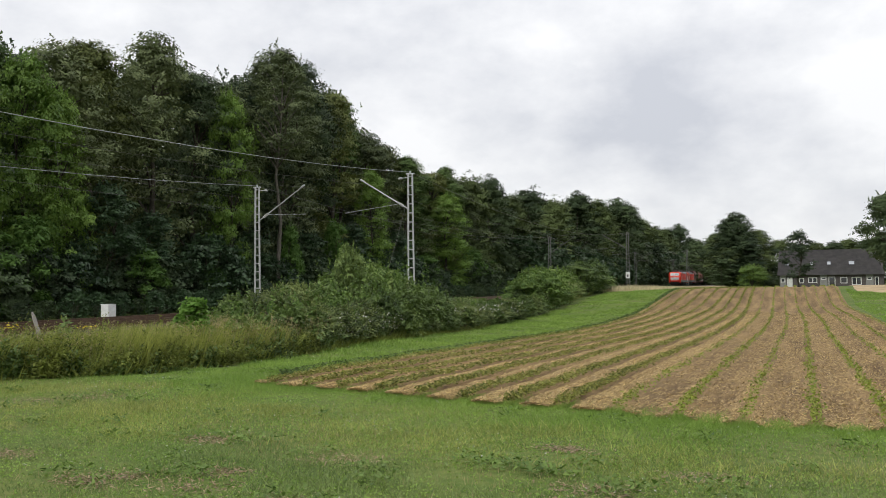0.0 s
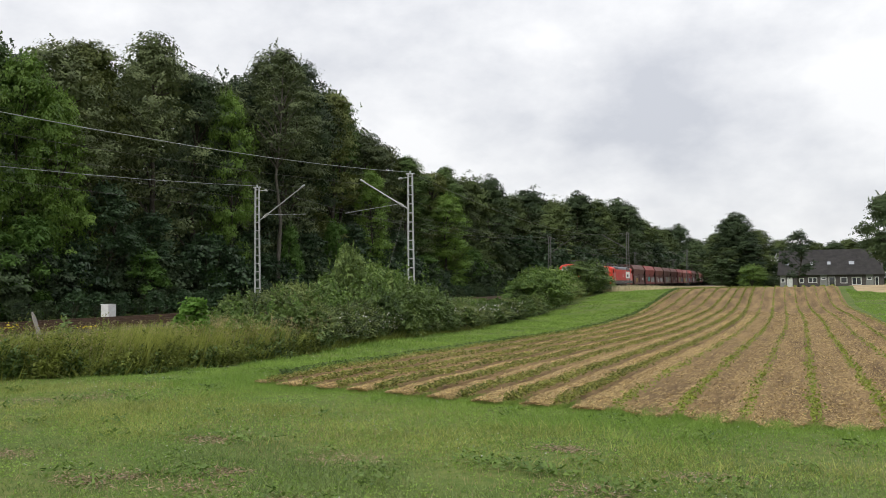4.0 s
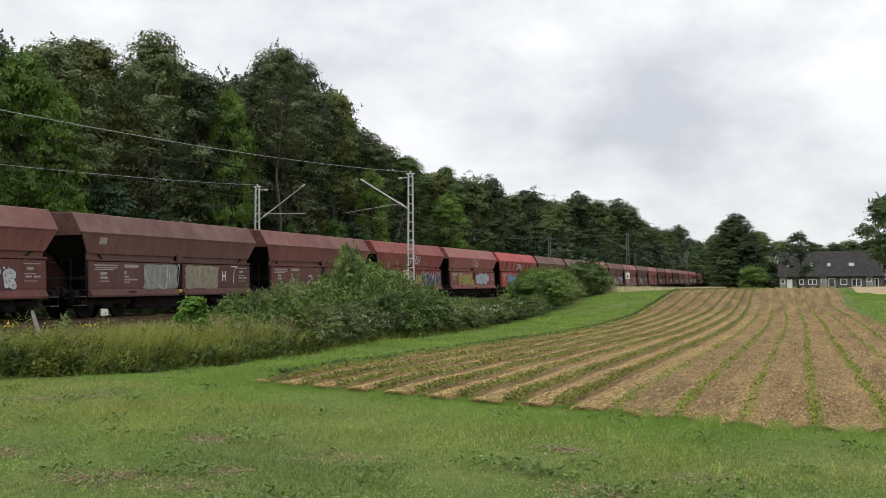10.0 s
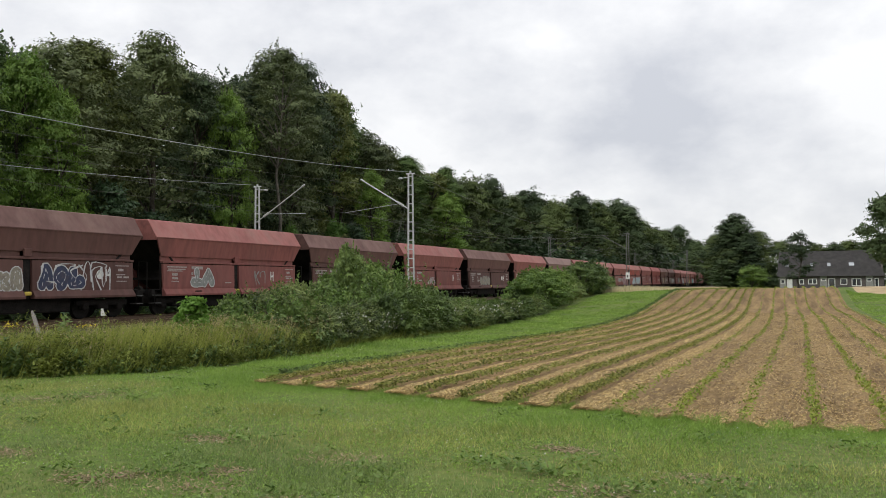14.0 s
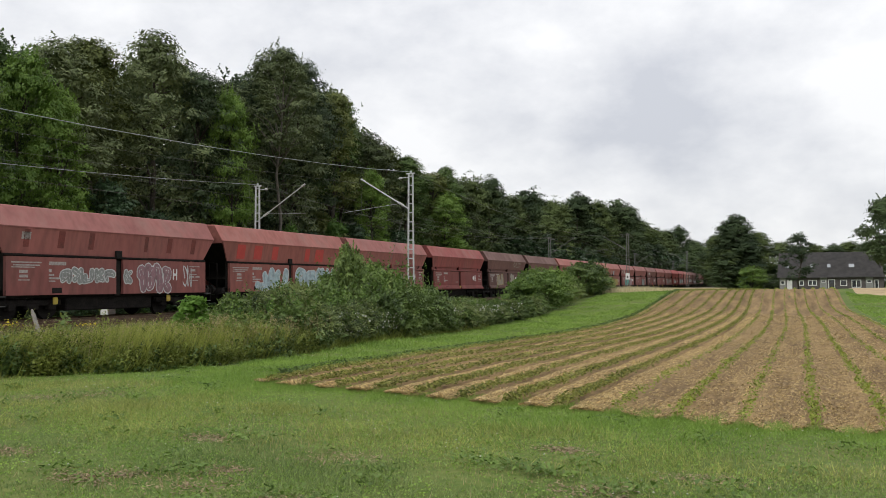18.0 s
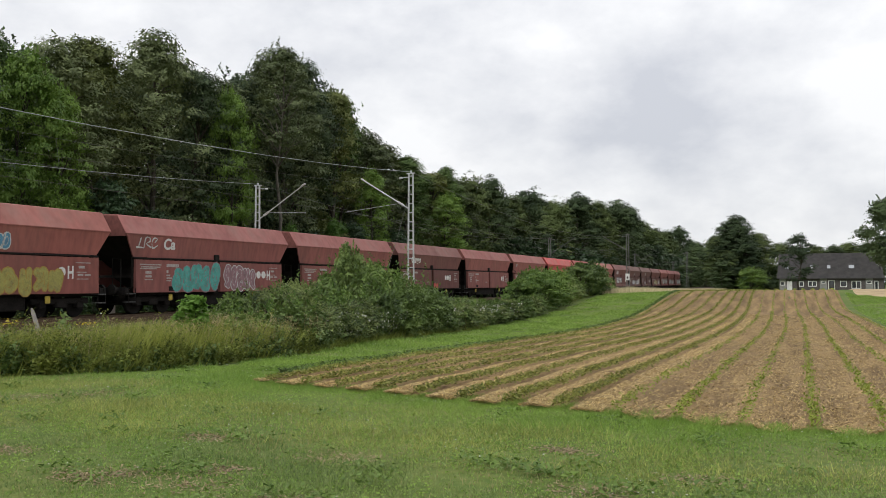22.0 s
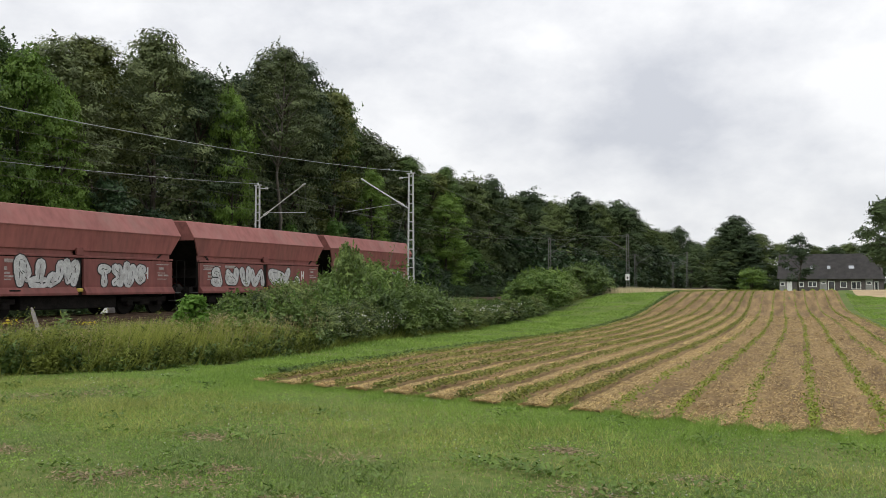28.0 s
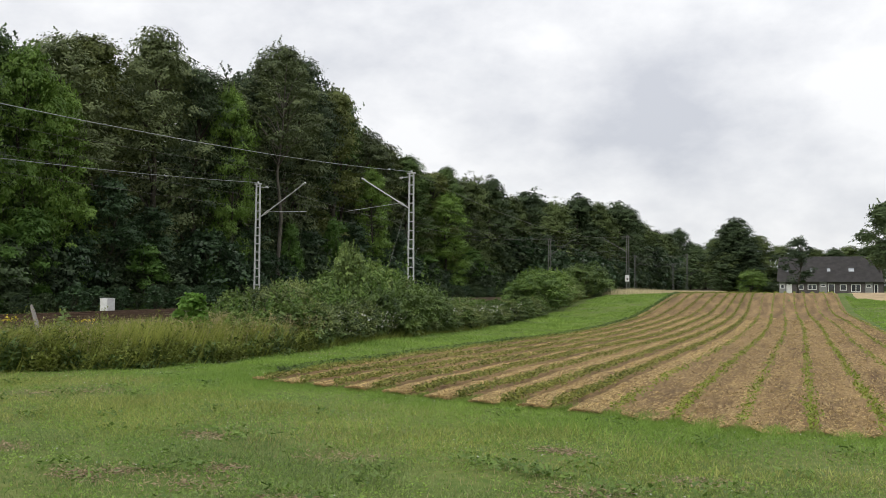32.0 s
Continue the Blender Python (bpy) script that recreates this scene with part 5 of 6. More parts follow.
def capsule(bm, a, b, r, mi, z):
    """A flat thick stroke from a to b."""
    a, b = Vector((*a, z)), Vector((*b, z))
    d = (b - a).normalized() if (b - a).length > 1e-4 else Vector((1, 0, 0))
    q = Vector((-d.y, d.x, 0))
    vs = []
    for c, s in ((b, 1), (a, -1)):
        for k in range(5):
            t = math.pi / 2 - math.pi * k / 4
            vs.append(bm.verts.new(c + d * s * math.cos(t) * r + q * s * math.sin(t) * r))
    f = bm.faces.new(vs)
    f.material_index = mi


# abstract letter-like strokes in a unit cell
FORMS = (((0.08, 0.0), (0.35, 1.0), (0.62, 0.95), (0.92, 0.0)), ((0.2, 0.0), (0.12, 0.95), (0.8, 0.98), (0.75, 0.55), (0.25, 0.5), (0.9, 0.02)), ((0.9, 0.85), (0.4, 1.0), (0.1, 0.5), (0.4, 0.02), (0.9, 0.15), (0.6, 0.45)),
         ((0.05, 0.95), (0.95, 1.0), (0.55, 0.9), (0.5, 0.0)), ((0.85, 0.92), (0.2, 0.95), (0.2, 0.6), (0.8, 0.45), (0.75, 0.05), (0.1, 0.05)), ((0.12, 0.0), (0.15, 1.0), (0.8, 0.05), (0.88, 1.0)),
         ((0.5, 1.0), (0.1, 0.7), (0.15, 0.1), (0.7, 0.0), (0.92, 0.5), (0.5, 1.0)), ((0.12, 1.0), (0.12, 0.05), (0.9, 0.0), (0.85, 0.25)), ((0.15, 0.0), (0.15, 1.0), (0.2, 0.5), (0.85, 1.0), (0.3, 0.55), (0.92, 0.0)))


def smooth(P, steps):
    Q = [P[0]] + list(P) + [P[-1]]
    out = []
    for a, b, c, d in zip(Q, Q[1:], Q[2:], Q[3:]):
        for k in range(steps):
            t = k / steps
            out.append(tuple(0.5 * (2 * b[m] + (c[m] - a[m]) * t + (2 * a[m] - 5 * b[m] + 4 * c[m] - d[m]) * t * t + (3 * b[m] - a[m] - 3 * c[m] + d[m]) * t ** 3) for m in (0, 1)))
    return out + [P[-1]]


def graffiti_mesh(seed, w, h, n, kind, fill, edge):
    """Abstract spray paint: b fat outlined shapes, p a filled block with thin lines over it, t thin quick strokes."""
    r = random.Random(seed)
    bm = bmesh.new()
    cell = w / n
    th = {"b": min(0.185 * h, 0.35 * cell), "p": 0.018, "t": 0.030}[kind]
    if kind == "p":
        m, c, q = 44, (w * 0.5, h * 0.5), [r.uniform(0, 6) for _ in range(3)]
        ring = []
        for k in range(m):
            t = 2 * math.pi * k / m
            f = 1 + 0.025 * math.sin(7 * t + q[0]) + 0.03 * math.sin(13 * t + q[1])
            cx, cy = math.cos(t), math.sin(t)
            sq = max(abs(cx), abs(cy))
            ring.append(bm.verts.new((c[0] + cx / sq * w * 0.49 * f, c[1] + cy / sq * h * 0.48 * f, 0.002)))
        bm.faces.new(ring).material_index = 0
    last = -1
    for i in range(n):
        form = r.choice([k for k in range(len(FORMS)) if k != last])
        last = form
        m = th if kind == "b" else 0.02
        tall = r.uniform(0.88, 1.06)
        flip, turn = r.random() < 0.5, r.random() < 0.5
        P = [(i * cell + m + (cell * 1.2 - 2 * m) * ((1 - x if flip else x) + r.uniform(-0.16, 0.16)), m + (h * tall - 2 * m) * min(max((1 - y if turn else y) + r.uniform(-0.16, 0.16), 0), 1)) for x, y in FORMS[form]]
        pts = smooth(P, 3 if kind == "t" else 4)
        for j, (p, q) in enumerate(zip(pts, pts[1:])):
            lift = 0.00002 * (j + 30 * i)
            if kind == "b":
                t = th * (0.85 + 0.3 * math.sin(j * 0.6 + i))
                if edge:
                    capsule(bm, p, q, t + 0.045, 1, 0.003 + lift)
                capsule(bm, p, q, t, 0, 0.006 + lift)
            else:
                capsule(bm, p, q, th * (0.8 + 0.4 * math.sin(j)), 1 if kind == "p" else 0, 0.006 + lift)
        if kind == "b" and edge:  # inner lines
            for p, q in list(zip(pts, pts[1:]))[1::2]:
                capsule(bm, p, q, 0.014, 1, 0.0095)
    bmesh.ops.transform(bm, matrix=SIDE, verts=bm.verts)
    me = bpy.data.meshes.new("graffiti")
    bm.to_mesh(me)
    bm.free()
    me.materials.append(M["spray_" + fill])
    me.materials.append(M["spray_" + (edge or "w")])
    return me


def bogie(parent, y, wheelbase=1.8, r=0.46, half=1.0):
    bm = bmesh.new()
    for s in (-1, 1):
        box(bm, s * half - 0.07, s * half + 0.07, -wheelbase / 2 - 0.45, wheelbase / 2 + 0.45, 0.52, 0.74, 0.03)
        for yy in (-wheelbase / 2, wheelbase / 2):
            box(bm, s * half - 0.13, s * half + 0.13, yy - 0.16, yy + 0.16, 0.36, 0.6, 0.03)
        box(bm, s * half - 0.12, s * half + 0.12, -0.28, 0.28, 0.38, 0.62, 0.04)
    box(bm, -half + 0.08, half - 0.08, -0.2, 0.2, 0.5, 0.78)
    b = part("bogie", bm, M["wagon_dark"], parent)
    b.location = (0, y, 0)
    for yy in (-wheelbase / 2, wheelbase / 2):
        w = part("wheelset", WHEELSET, None, b)
        w.location = (0, yy, r)
    return b


def wheelset_mesh(r):
    bm = bmesh.new()
    for s in (-1, 1):
        tube(bm, [(s * 0.69, 0, 0), (s * 0.72, 0, 0), (s * 0.72001, 0, 0), (s * 0.82, 0, 0)], [r + 0.03, r + 0.03, r, r - 0.01], 20)
    tube(bm, [(-1.0, 0, 0), (1.0, 0, 0)], 0.08, 8)
    return to_mesh("wheelset", bm, M["wheel"], False)


WHEELSET = wheelset_mesh(0.46)


def hopper_wagon(flat):
    """A four-axle roofed hopper wagon; flat: longer, with smooth doors down to the sill and no flared lip."""
    lab = "weathered red-brown roofed hopper wagon with grey dirt and graffiti"
    t = thing("hopper_wagon", lab, "wagon", "hopper wagons")
    EV, DR = (6.0, 5.42) if flat else (5.72, 5.25)  # half lengths at the eaves and of the doors
    HB = 2.42 if flat else 2.56  # foot of the hopper's upper side
    # upper hopper: sides lean in towards the waist, their ends rake inwards too
    for sx in (1, -1):
        bm = bmesh.new()
        loft(bm, [[(sx * (1.31 - d), -DR - 0.02, HB), (sx * (1.47 - d), -EV, 3.36), (sx * (1.47 - d), EV, 3.36), (sx * (1.31 - d), DR + 0.02, HB)] for d in (0, 0.06)])
        part("hopper_side", bm, M["wagon"], t)
    # end slopes painted near-black for the shade between wagons
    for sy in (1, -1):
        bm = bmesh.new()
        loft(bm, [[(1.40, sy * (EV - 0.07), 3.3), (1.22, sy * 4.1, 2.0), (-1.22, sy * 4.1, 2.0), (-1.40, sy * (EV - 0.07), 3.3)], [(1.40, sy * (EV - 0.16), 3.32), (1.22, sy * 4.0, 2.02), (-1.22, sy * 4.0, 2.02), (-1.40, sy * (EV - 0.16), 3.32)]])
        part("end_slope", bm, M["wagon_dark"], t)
        # upright gable over the end platform, its paint darkened for the next wagon's shade
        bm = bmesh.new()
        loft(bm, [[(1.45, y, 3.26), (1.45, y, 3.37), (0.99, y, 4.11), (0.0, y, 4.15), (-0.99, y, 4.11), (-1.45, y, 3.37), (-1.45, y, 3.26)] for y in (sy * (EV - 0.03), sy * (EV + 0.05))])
        part("roof_end", bm, M["wagon_end"], t, "grimy brown end of the roof, darkened for shade")
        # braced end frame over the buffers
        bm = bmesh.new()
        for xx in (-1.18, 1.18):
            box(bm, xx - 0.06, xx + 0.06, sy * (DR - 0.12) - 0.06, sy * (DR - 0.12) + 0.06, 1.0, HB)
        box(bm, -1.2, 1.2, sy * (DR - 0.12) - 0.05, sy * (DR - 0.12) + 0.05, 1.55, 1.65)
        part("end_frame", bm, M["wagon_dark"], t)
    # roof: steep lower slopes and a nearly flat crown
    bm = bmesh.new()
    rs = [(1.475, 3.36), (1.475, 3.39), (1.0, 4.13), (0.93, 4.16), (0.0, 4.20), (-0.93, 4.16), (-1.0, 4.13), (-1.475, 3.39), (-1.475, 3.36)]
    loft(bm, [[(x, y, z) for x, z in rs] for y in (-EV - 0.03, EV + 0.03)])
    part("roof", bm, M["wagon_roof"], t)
    for s in (-1, 1):
        bm = bmesh.new()
        box(bm, s * 1.475 - 0.018, s * 1.475 + 0.018, -EV, EV, 3.345, 3.385)
        part("eaves_rail", bm, M["wagon"], t)
        if not flat:
            bm = bmesh.new()
            for y0, y1 in ((-DR, -0.2), (0.2, DR)):
                box(bm, s * 1.22 - 0.03, s * 1.22 + 0.03, y0, y1, 2.36, HB + 0.01)
            part("waist_recess", bm, M["wagon"], t)
        bm = bmesh.new()
        z0, z1 = (2.335, 2.40) if flat else (2.27, 2.36)
        box(bm, s * 1.34 - 0.08, s * 1.34 + 0.08, -DR - 0.05, DR + 0.05, z0, z1, 0.015)
        part("waist_beam", bm, M["wagon"] if not flat else M["wagon_dark"], t)
    # side doors, two a side
    for s in (1, -1):
        for y0, y1 in ((-DR, -0.2), (0.2, DR)):
            bm = bmesh.new()
            if flat:
                pr = [(1.33, 2.31), (1.45, 2.31), (1.47, 0.92), (1.33, 0.92)]
            else:
                pr = [(1.30, 2.24), (1.41, 2.24), (1.43, 1.24), (1.42, 1.14), (1.46, 1.10), (1.58, 0.92), (1.57, 0.84), (1.34, 0.84)]
            loft(bm, [[(s * x, y, z) for x, z in pr] for y in (y0, y1)])
            door = part("side_door", bm, M["wagon"], t)
            if s == 1:  # data panel, writing too small to read
                xx = 1.458 if flat else 1.421
                bars = ((0.22, 2.08, 1.30, 0.05), (0.30, 1.98, 1.15, 0.05), (0.22, 1.91, 1.0, 0.04), (0.55, 1.72, 0.36, 0.11), (0.55, 1.56, 0.38, 0.10), (0.5, 1.45, 0.5, 0.04), (1.85, 2.02, 0.8, 0.13), (1.85, 1.76, 0.12, 0.12), (1.85, 1.62, 0.24, 0.07),
                        (1.85, 1.50, 0.75, 0.07), (1.85, 1.40, 0.3, 0.05), (4.3, 1.38, 0.5, 0.05)) if y0 < 0 else (
                    (4.05, 2.08, 0.75, 0.035), (4.2, 1.88, 0.3, 0.10), (4.1, 1.72, 0.5, 0.035), (4.15, 1.60, 0.28, 0.07), (4.5, 1.60, 0.3, 0.07), (4.1, 1.46, 0.6, 0.03))
                for u, v, ww, hh in bars:
                    bm = bmesh.new()
                    box(bm, xx - 0.003, xx + 0.008, y0 + u, y0 + u + ww, v, v + hh)
                    part("lettering_bar", bm, M["dim_letter"], door)
                if y0 < 0:
                    bm = bmesh.new()
                    zz = 0.98 if flat else 1.0
                    xo = 1.468 if flat else 1.535
                    box(bm, xo - 0.01, xo + 0.012, y0 + 2.0, y0 + 2.45, zz, zz + 0.2 if flat else zz + 0.05)
                    part("hatch_plate", bm, M["wagon_dark"], door, "dark square hatch")
    for s in (1, -1):
        bm = bmesh.new()
        box(bm, s * 1.3 - 0.05, s * 1.3 + 0.05, -0.14, 0.14, 0.85, 2.26)
        part("door_post", bm, M["wagon_dark"], t)
    bm = bmesh.new()
    if flat:
        for y in (-3.1, 3.1):
            box(bm, 1.26, 1.33, y - 0.12, y + 0.12, 0.56, 0.84, 0.03)
        part("lifting_bracket", bm, M["yellow"], t, "yellow lifting bracket")
    else:
        box(bm, 1.38, 1.52, -0.16, 0.12, 0.95, 1.1, 0.035)
        part("lock_handle", bm, M["yellow"], t, "yellow door lock lever")
    bm = bmesh.new()
    box(bm, 1.34, 1.45, -0.17, 0.15, 2.36, 2.66, 0.02)
    part("hinge_box", bm, M["wagon"] if not flat else M["wagon_dark"], t)
    # funnel, frame and gear, near-black for the shade they sit in
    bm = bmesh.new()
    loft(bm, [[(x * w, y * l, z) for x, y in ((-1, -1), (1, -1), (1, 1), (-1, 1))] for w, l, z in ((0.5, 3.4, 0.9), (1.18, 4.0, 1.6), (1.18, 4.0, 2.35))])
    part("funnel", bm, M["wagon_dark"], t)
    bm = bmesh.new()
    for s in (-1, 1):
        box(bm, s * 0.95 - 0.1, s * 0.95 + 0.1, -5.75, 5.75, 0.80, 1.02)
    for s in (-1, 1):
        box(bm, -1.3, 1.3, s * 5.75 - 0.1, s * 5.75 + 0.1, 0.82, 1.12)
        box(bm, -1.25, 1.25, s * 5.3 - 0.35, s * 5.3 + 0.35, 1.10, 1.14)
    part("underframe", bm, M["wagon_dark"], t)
    # solid block also closes the see-through, near-black like the shade there
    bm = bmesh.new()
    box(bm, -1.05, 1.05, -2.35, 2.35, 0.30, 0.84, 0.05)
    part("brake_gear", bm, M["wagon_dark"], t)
    for s in (-1, 1):
        for xx in (-0.9, 0.9):
            bm = bmesh.new()
            tube(bm, [(xx, s * 5.7, 1.1), (xx, s * 5.7, 2.3), (xx * 0.5, s * 5.7, 2.35), (xx * 0.5, s * 5.7, 1.1)], 0.025, 5)
            part("end_rail", bm, M["wagon_dark"], t)
        for z in (0.52, 0.86):
            bm = bmesh.new()
            box(bm, 1.10, 1.46, s * 5.62 - 0.2, s * 5.62 + 0.2, z, z + 0.035)
            part("step", bm, M["skirt_steel"], t, "grey steel step")
        for e in (-0.2, 0.2):
            bm = bmesh.new()
            tube(bm, [(1.44, s * 5.62 + e, 0.52), (1.44, s * 5.62 + e, 1.1)], 0.018, 4)
            part("step_hanger", bm, M["wagon_dark"], t)
        for xx in (-0.87, 0.87):
            bm = bmesh.new()
            tube(bm, [(xx, s * 5.85, 1.05), (xx, s * 6.1, 1.05), (xx, s * 6.1, 1.05), (xx, s * 6.2, 1.05)], [0.1, 0.1, 0.22, 0.22], 10)
            part("buffer", bm, M["wagon_dark"], t)
        bm = bmesh.new()
        box(bm, -0.16, 0.16, min(s * 5.85, s * 6.26), max(s * 5.85, s * 6.26), 0.9, 1.15, 0.04)
        part("coupler", bm, M["wagon_dark"], t)
        bogie(t, s * 3.95)
    return t


# paint tones of the rake
TONE = {"d": (0.116, 0.059, 0.051), "b": (0.147, 0.062, 0.054), "n": (0.225, 0.083, 0.073), "r": (0.213, 0.058, 0.052), "o": (0.248, 0.088, 0.073), "R": (0.357, 0.071, 0.066), "g": (0.173, 0.104, 0.092)}
#           1         11        21        31        41
RAKE = "drbdbrnRdd" "ndndndngnn" "nonrddonon" "nbnnRrobdd" "bnnn"
FLAT = (8, 21, 22, 28, 29, 30, 31, 32, 33, 35)
# length over the usual 12.54 m, wagon by wagon, in centimetres
EXTRA = (23, 5, 25, -12, -2, -15, 4, 11, -3, -21, 0, -20, -18, -6, -7, 1, 5, -22, -27, -7, 12, 21, -5, -9, 0, -22, -12, 23, 26, 46, 28, 39, 18, 12, 13, -19, -5, 2, -20, -16, -3, -8, -18, -29)
# sprayed pieces: wagon, start along the side, foot, length, height, groups, kind of stroke, fill, edge
PIECES = ((1, -3.5, 1.05, 1.7, 0.9, 3, "b", "o", ""), (2, -3.19, 1.3, 2.87, 0.88, 4, "b", "t", "k"), (2, 0.76, 1.0, 4.35, 1.07, 5, "b", "g", "w"), (3, -2.9, 1.1500000000000001, 2.0, 0.8, 4, "b", "w", "g"),
          (3, 0.9, 1.1500000000000001, 3.0, 0.8, 5, "b", "w", "n"), (4, -2.29, 0.93, 2.13, 1.29, 3, "p", "g", "w"), (4, 0.34, 0.95, 2.39, 1.25, 3, "p", "e", "y"), (4, 3.69, 1.41, 0.41, 0.83, 1, "t", "w", ""),
          (5, -1.8, 1.1500000000000001, 1.9, 0.7, 4, "t", "w", ""), (6, -3.4, 0.96, 3.18, 1.28, 4, "b", "y", "w"), (6, -0.38, 2.67, 1.56, 0.73, 5, "t", "w", ""), (6, 0.29, 1.29, 1.13, 0.71, 2, "b", "y", ""),
          (6, 1.43, 0.95, 3.36, 1.18, 5, "b", "n", "w"), (7, -3.64, 1.1, 3.44, 1.03, 4, "b", "y", "o"), (7, -0.41, 2.74, 1.62, 0.64, 4, "t", "w", ""), (7, 0.39, 1.24, 2.84, 0.88, 4, "b", "l", "w"),
          (8, -3.53, 1.19, 2.84, 0.86, 5, "b", "b", "n"), (8, -0.8, 2.52, 1.66, 0.64, 5, "t", "w", ""), (8, 0.32, 0.9, 3.78, 1.3, 4, "b", "k", "w"), (9, -2.66, 1.12, 1.52, 1.11, 2, "b", "l", "w"),
          (10, -2.53, 0.92, 2.31, 1.32, 4, "p", "e", "g"), (10, 0.3, 0.94, 2.33, 1.28, 3, "p", "e", "g"), (11, -3.38, 1.03, 3.11, 1.15, 4, "p", "w", "g"), (11, 0.23, 1.05, 2.91, 1.11, 4, "p", "w", "g"),
          (12, -2.49, 1.05, 2.24, 0.87, 4, "b", "e", "w"), (12, 0.25, 1.4, 3.4, 0.83, 4, "t", "w", ""), (12, 0.36, 1.01, 2.12, 1.16, 3, "b", "n", "w"), (12, 2.48, 1.1, 1.49, 1.04, 3, "t", "w", ""),
          (13, -3.47, 1.24, 1.54, 0.89, 2, "b", "g", "w"), (13, 1.41, 1.27, 0.99, 0.78, 2, "t", "g", ""), (14, -2.9, 1.05, 2.5, 0.9, 3, "b", "g", "w"), (15, -1.5, 1.25, 1.2, 0.5, 3, "t", "w", ""),
          (16, -2.8, 1.1, 2.5, 0.8, 4, "b", "e", "g"), (17, 1.1, 1.25, 1.2, 0.5, 3, "t", "w", ""), (18, -2.0, 1.1, 2.3, 0.75, 5, "t", "g", "w"), (18, 1.1, 1.1500000000000001, 2.2, 0.7, 3, "b", "w", "n"),
          (19, -2.79, 1.11, 2.52, 0.88, 4, "b", "o", "p"), (19, 1.08, 1.19, 1.44, 0.83, 2, "b", "l", "g"), (19, 3.89, 1.71, 0.76, 0.32, 2, "t", "y", ""), (20, -2.94, 1.3, 2.51, 0.83, 4, "t", "w", ""),
          (21, -3.13, 1.34, 2.76, 0.57, 5, "b", "g", "w"), (21, 0.16, 1.34, 0.48, 0.56, 1, "b", "g", "w"), (21, 0.9, 0.95, 2.08, 1.21, 4, "b", "p", "w"), (21, 3.8, 1.18, 0.58, 0.92, 2, "t", "w", ""),
          (22, -3.4, 0.94, 3.23, 1.18, 3, "b", "l", "w"), (22, 0.27, 0.97, 4.3, 1.28, 4, "b", "l", "w"), (25, -3.24, 1.09, 1.77, 1.03, 4, "b", "e", "o"), (25, 0.69, 1.06, 1.04, 1.02, 2, "b", "e", "g"),
          (25, 1.7, 2.79, 2.2, 0.55, 5, "t", "e", ""), (26, -2.76, 1.03, 2.11, 1.15, 2, "p", "e", "w"), (26, 0.26, 1.09, 2.47, 0.97, 4, "b", "w", "e"), (27, 0.39, 1.08, 1.24, 1.06, 2, "b", "l", "t"),
          (27, 1.63, 0.96, 1.61, 1.1, 3, "b", "y", "e"), (28, -3.34, 0.94, 2.52, 1.18, 4, "b", "l", "w"), (28, 1.07, 1.24, 1.85, 0.77, 3, "t", "o", ""), (29, -1.01, 0.95, 4.49, 0.95, 7, "b", "y", "o"),
          (29, -0.72, 2.51, 1.78, 0.71, 3, "t", "w", ""), (29, 0.65, 2.52, 0.69, 0.59, 2, "b", "b", "w"), (30, -5.41, 2.79, 1.29, 0.48, 3, "t", "w", ""), (30, -3.25, 0.94, 3.25, 1.24, 5, "b", "t", "p"),
          (30, 0.43, 0.94, 2.53, 1.25, 5, "b", "p", "w"), (31, 0.47, 0.93, 2.85, 1.02, 6, "b", "g", "t"), (33, 4.44, 1.26, 0.72, 0.64, 3, "t", "e", ""), (34, -4.75, 1.33, 0.69, 0.69, 3, "t", "w", ""),
          (34, -2.68, 1.13, 2.08, 0.93, 4, "b", "g", "g"), (34, 1.01, 1.12, 1.65, 0.91, 3, "b", "g", "e"), (35, -3.14, 1.19, 3.44, 0.87, 4, "b", "w", "g"), (36, -3.41, 1.14, 3.25, 0.9, 5, "p", "g", "t"),
          (36, 0.28, 1.13, 2.75, 0.98, 4, "p", "g", "t"), (38, -3.99, 1.37, 3.72, 0.85, 4, "b", "w", "n"), (39, -2.7, 1.1, 2.9, 0.75, 5, "b", "w", "n"), (39, -0.8, 2.65, 0.9, 0.5, 3, "t", "w", ""),
          (39, 1.0, 1.1, 2.7, 0.75, 5, "b", "w", "n"), (40, -2.5, 1.1500000000000001, 1.5, 0.6, 4, "t", "w", ""), (40, -1.5, 2.65, 0.9, 0.5, 3, "t", "w", ""), (41, -3.3, 0.9999999999999999, 3.7, 1.0, 4, "b", "y", "w"),
          (41, 0.75, 0.9999999999999999, 0.9, 1.0, 1, "b", "y", "w"), (41, 2.1, 0.9999999999999999, 2.3, 0.85, 4, "b", "w", "k"), (42, -3.08, 0.95, 2.93, 1.26, 4, "b", "w", "k"),
          (42, 0.88, 0.96, 2.65, 1.17, 4, "b", "w", "k"), (43, -4.64, 1.01, 4.34, 1.14, 4, "b", "w", "k"), (43, 0.21, 1.11, 2.71, 1.06, 2, "b", "w", "k"), (44, -2.49, 1.01, 2.51, 1.15, 4, "b", "w", "k"),
          (44, 0.6, 0.98, 3.34, 1.25, 4, "b", "w", "k"))
HUE = {"w": "white", "k": "black and white", "t": "teal", "y": "yellow-green", "o": "ochre", "b": "blue", "n": "dark blue", "g": "grey", "p": "pinkish", "e": "beige", "l": "pale blue"}


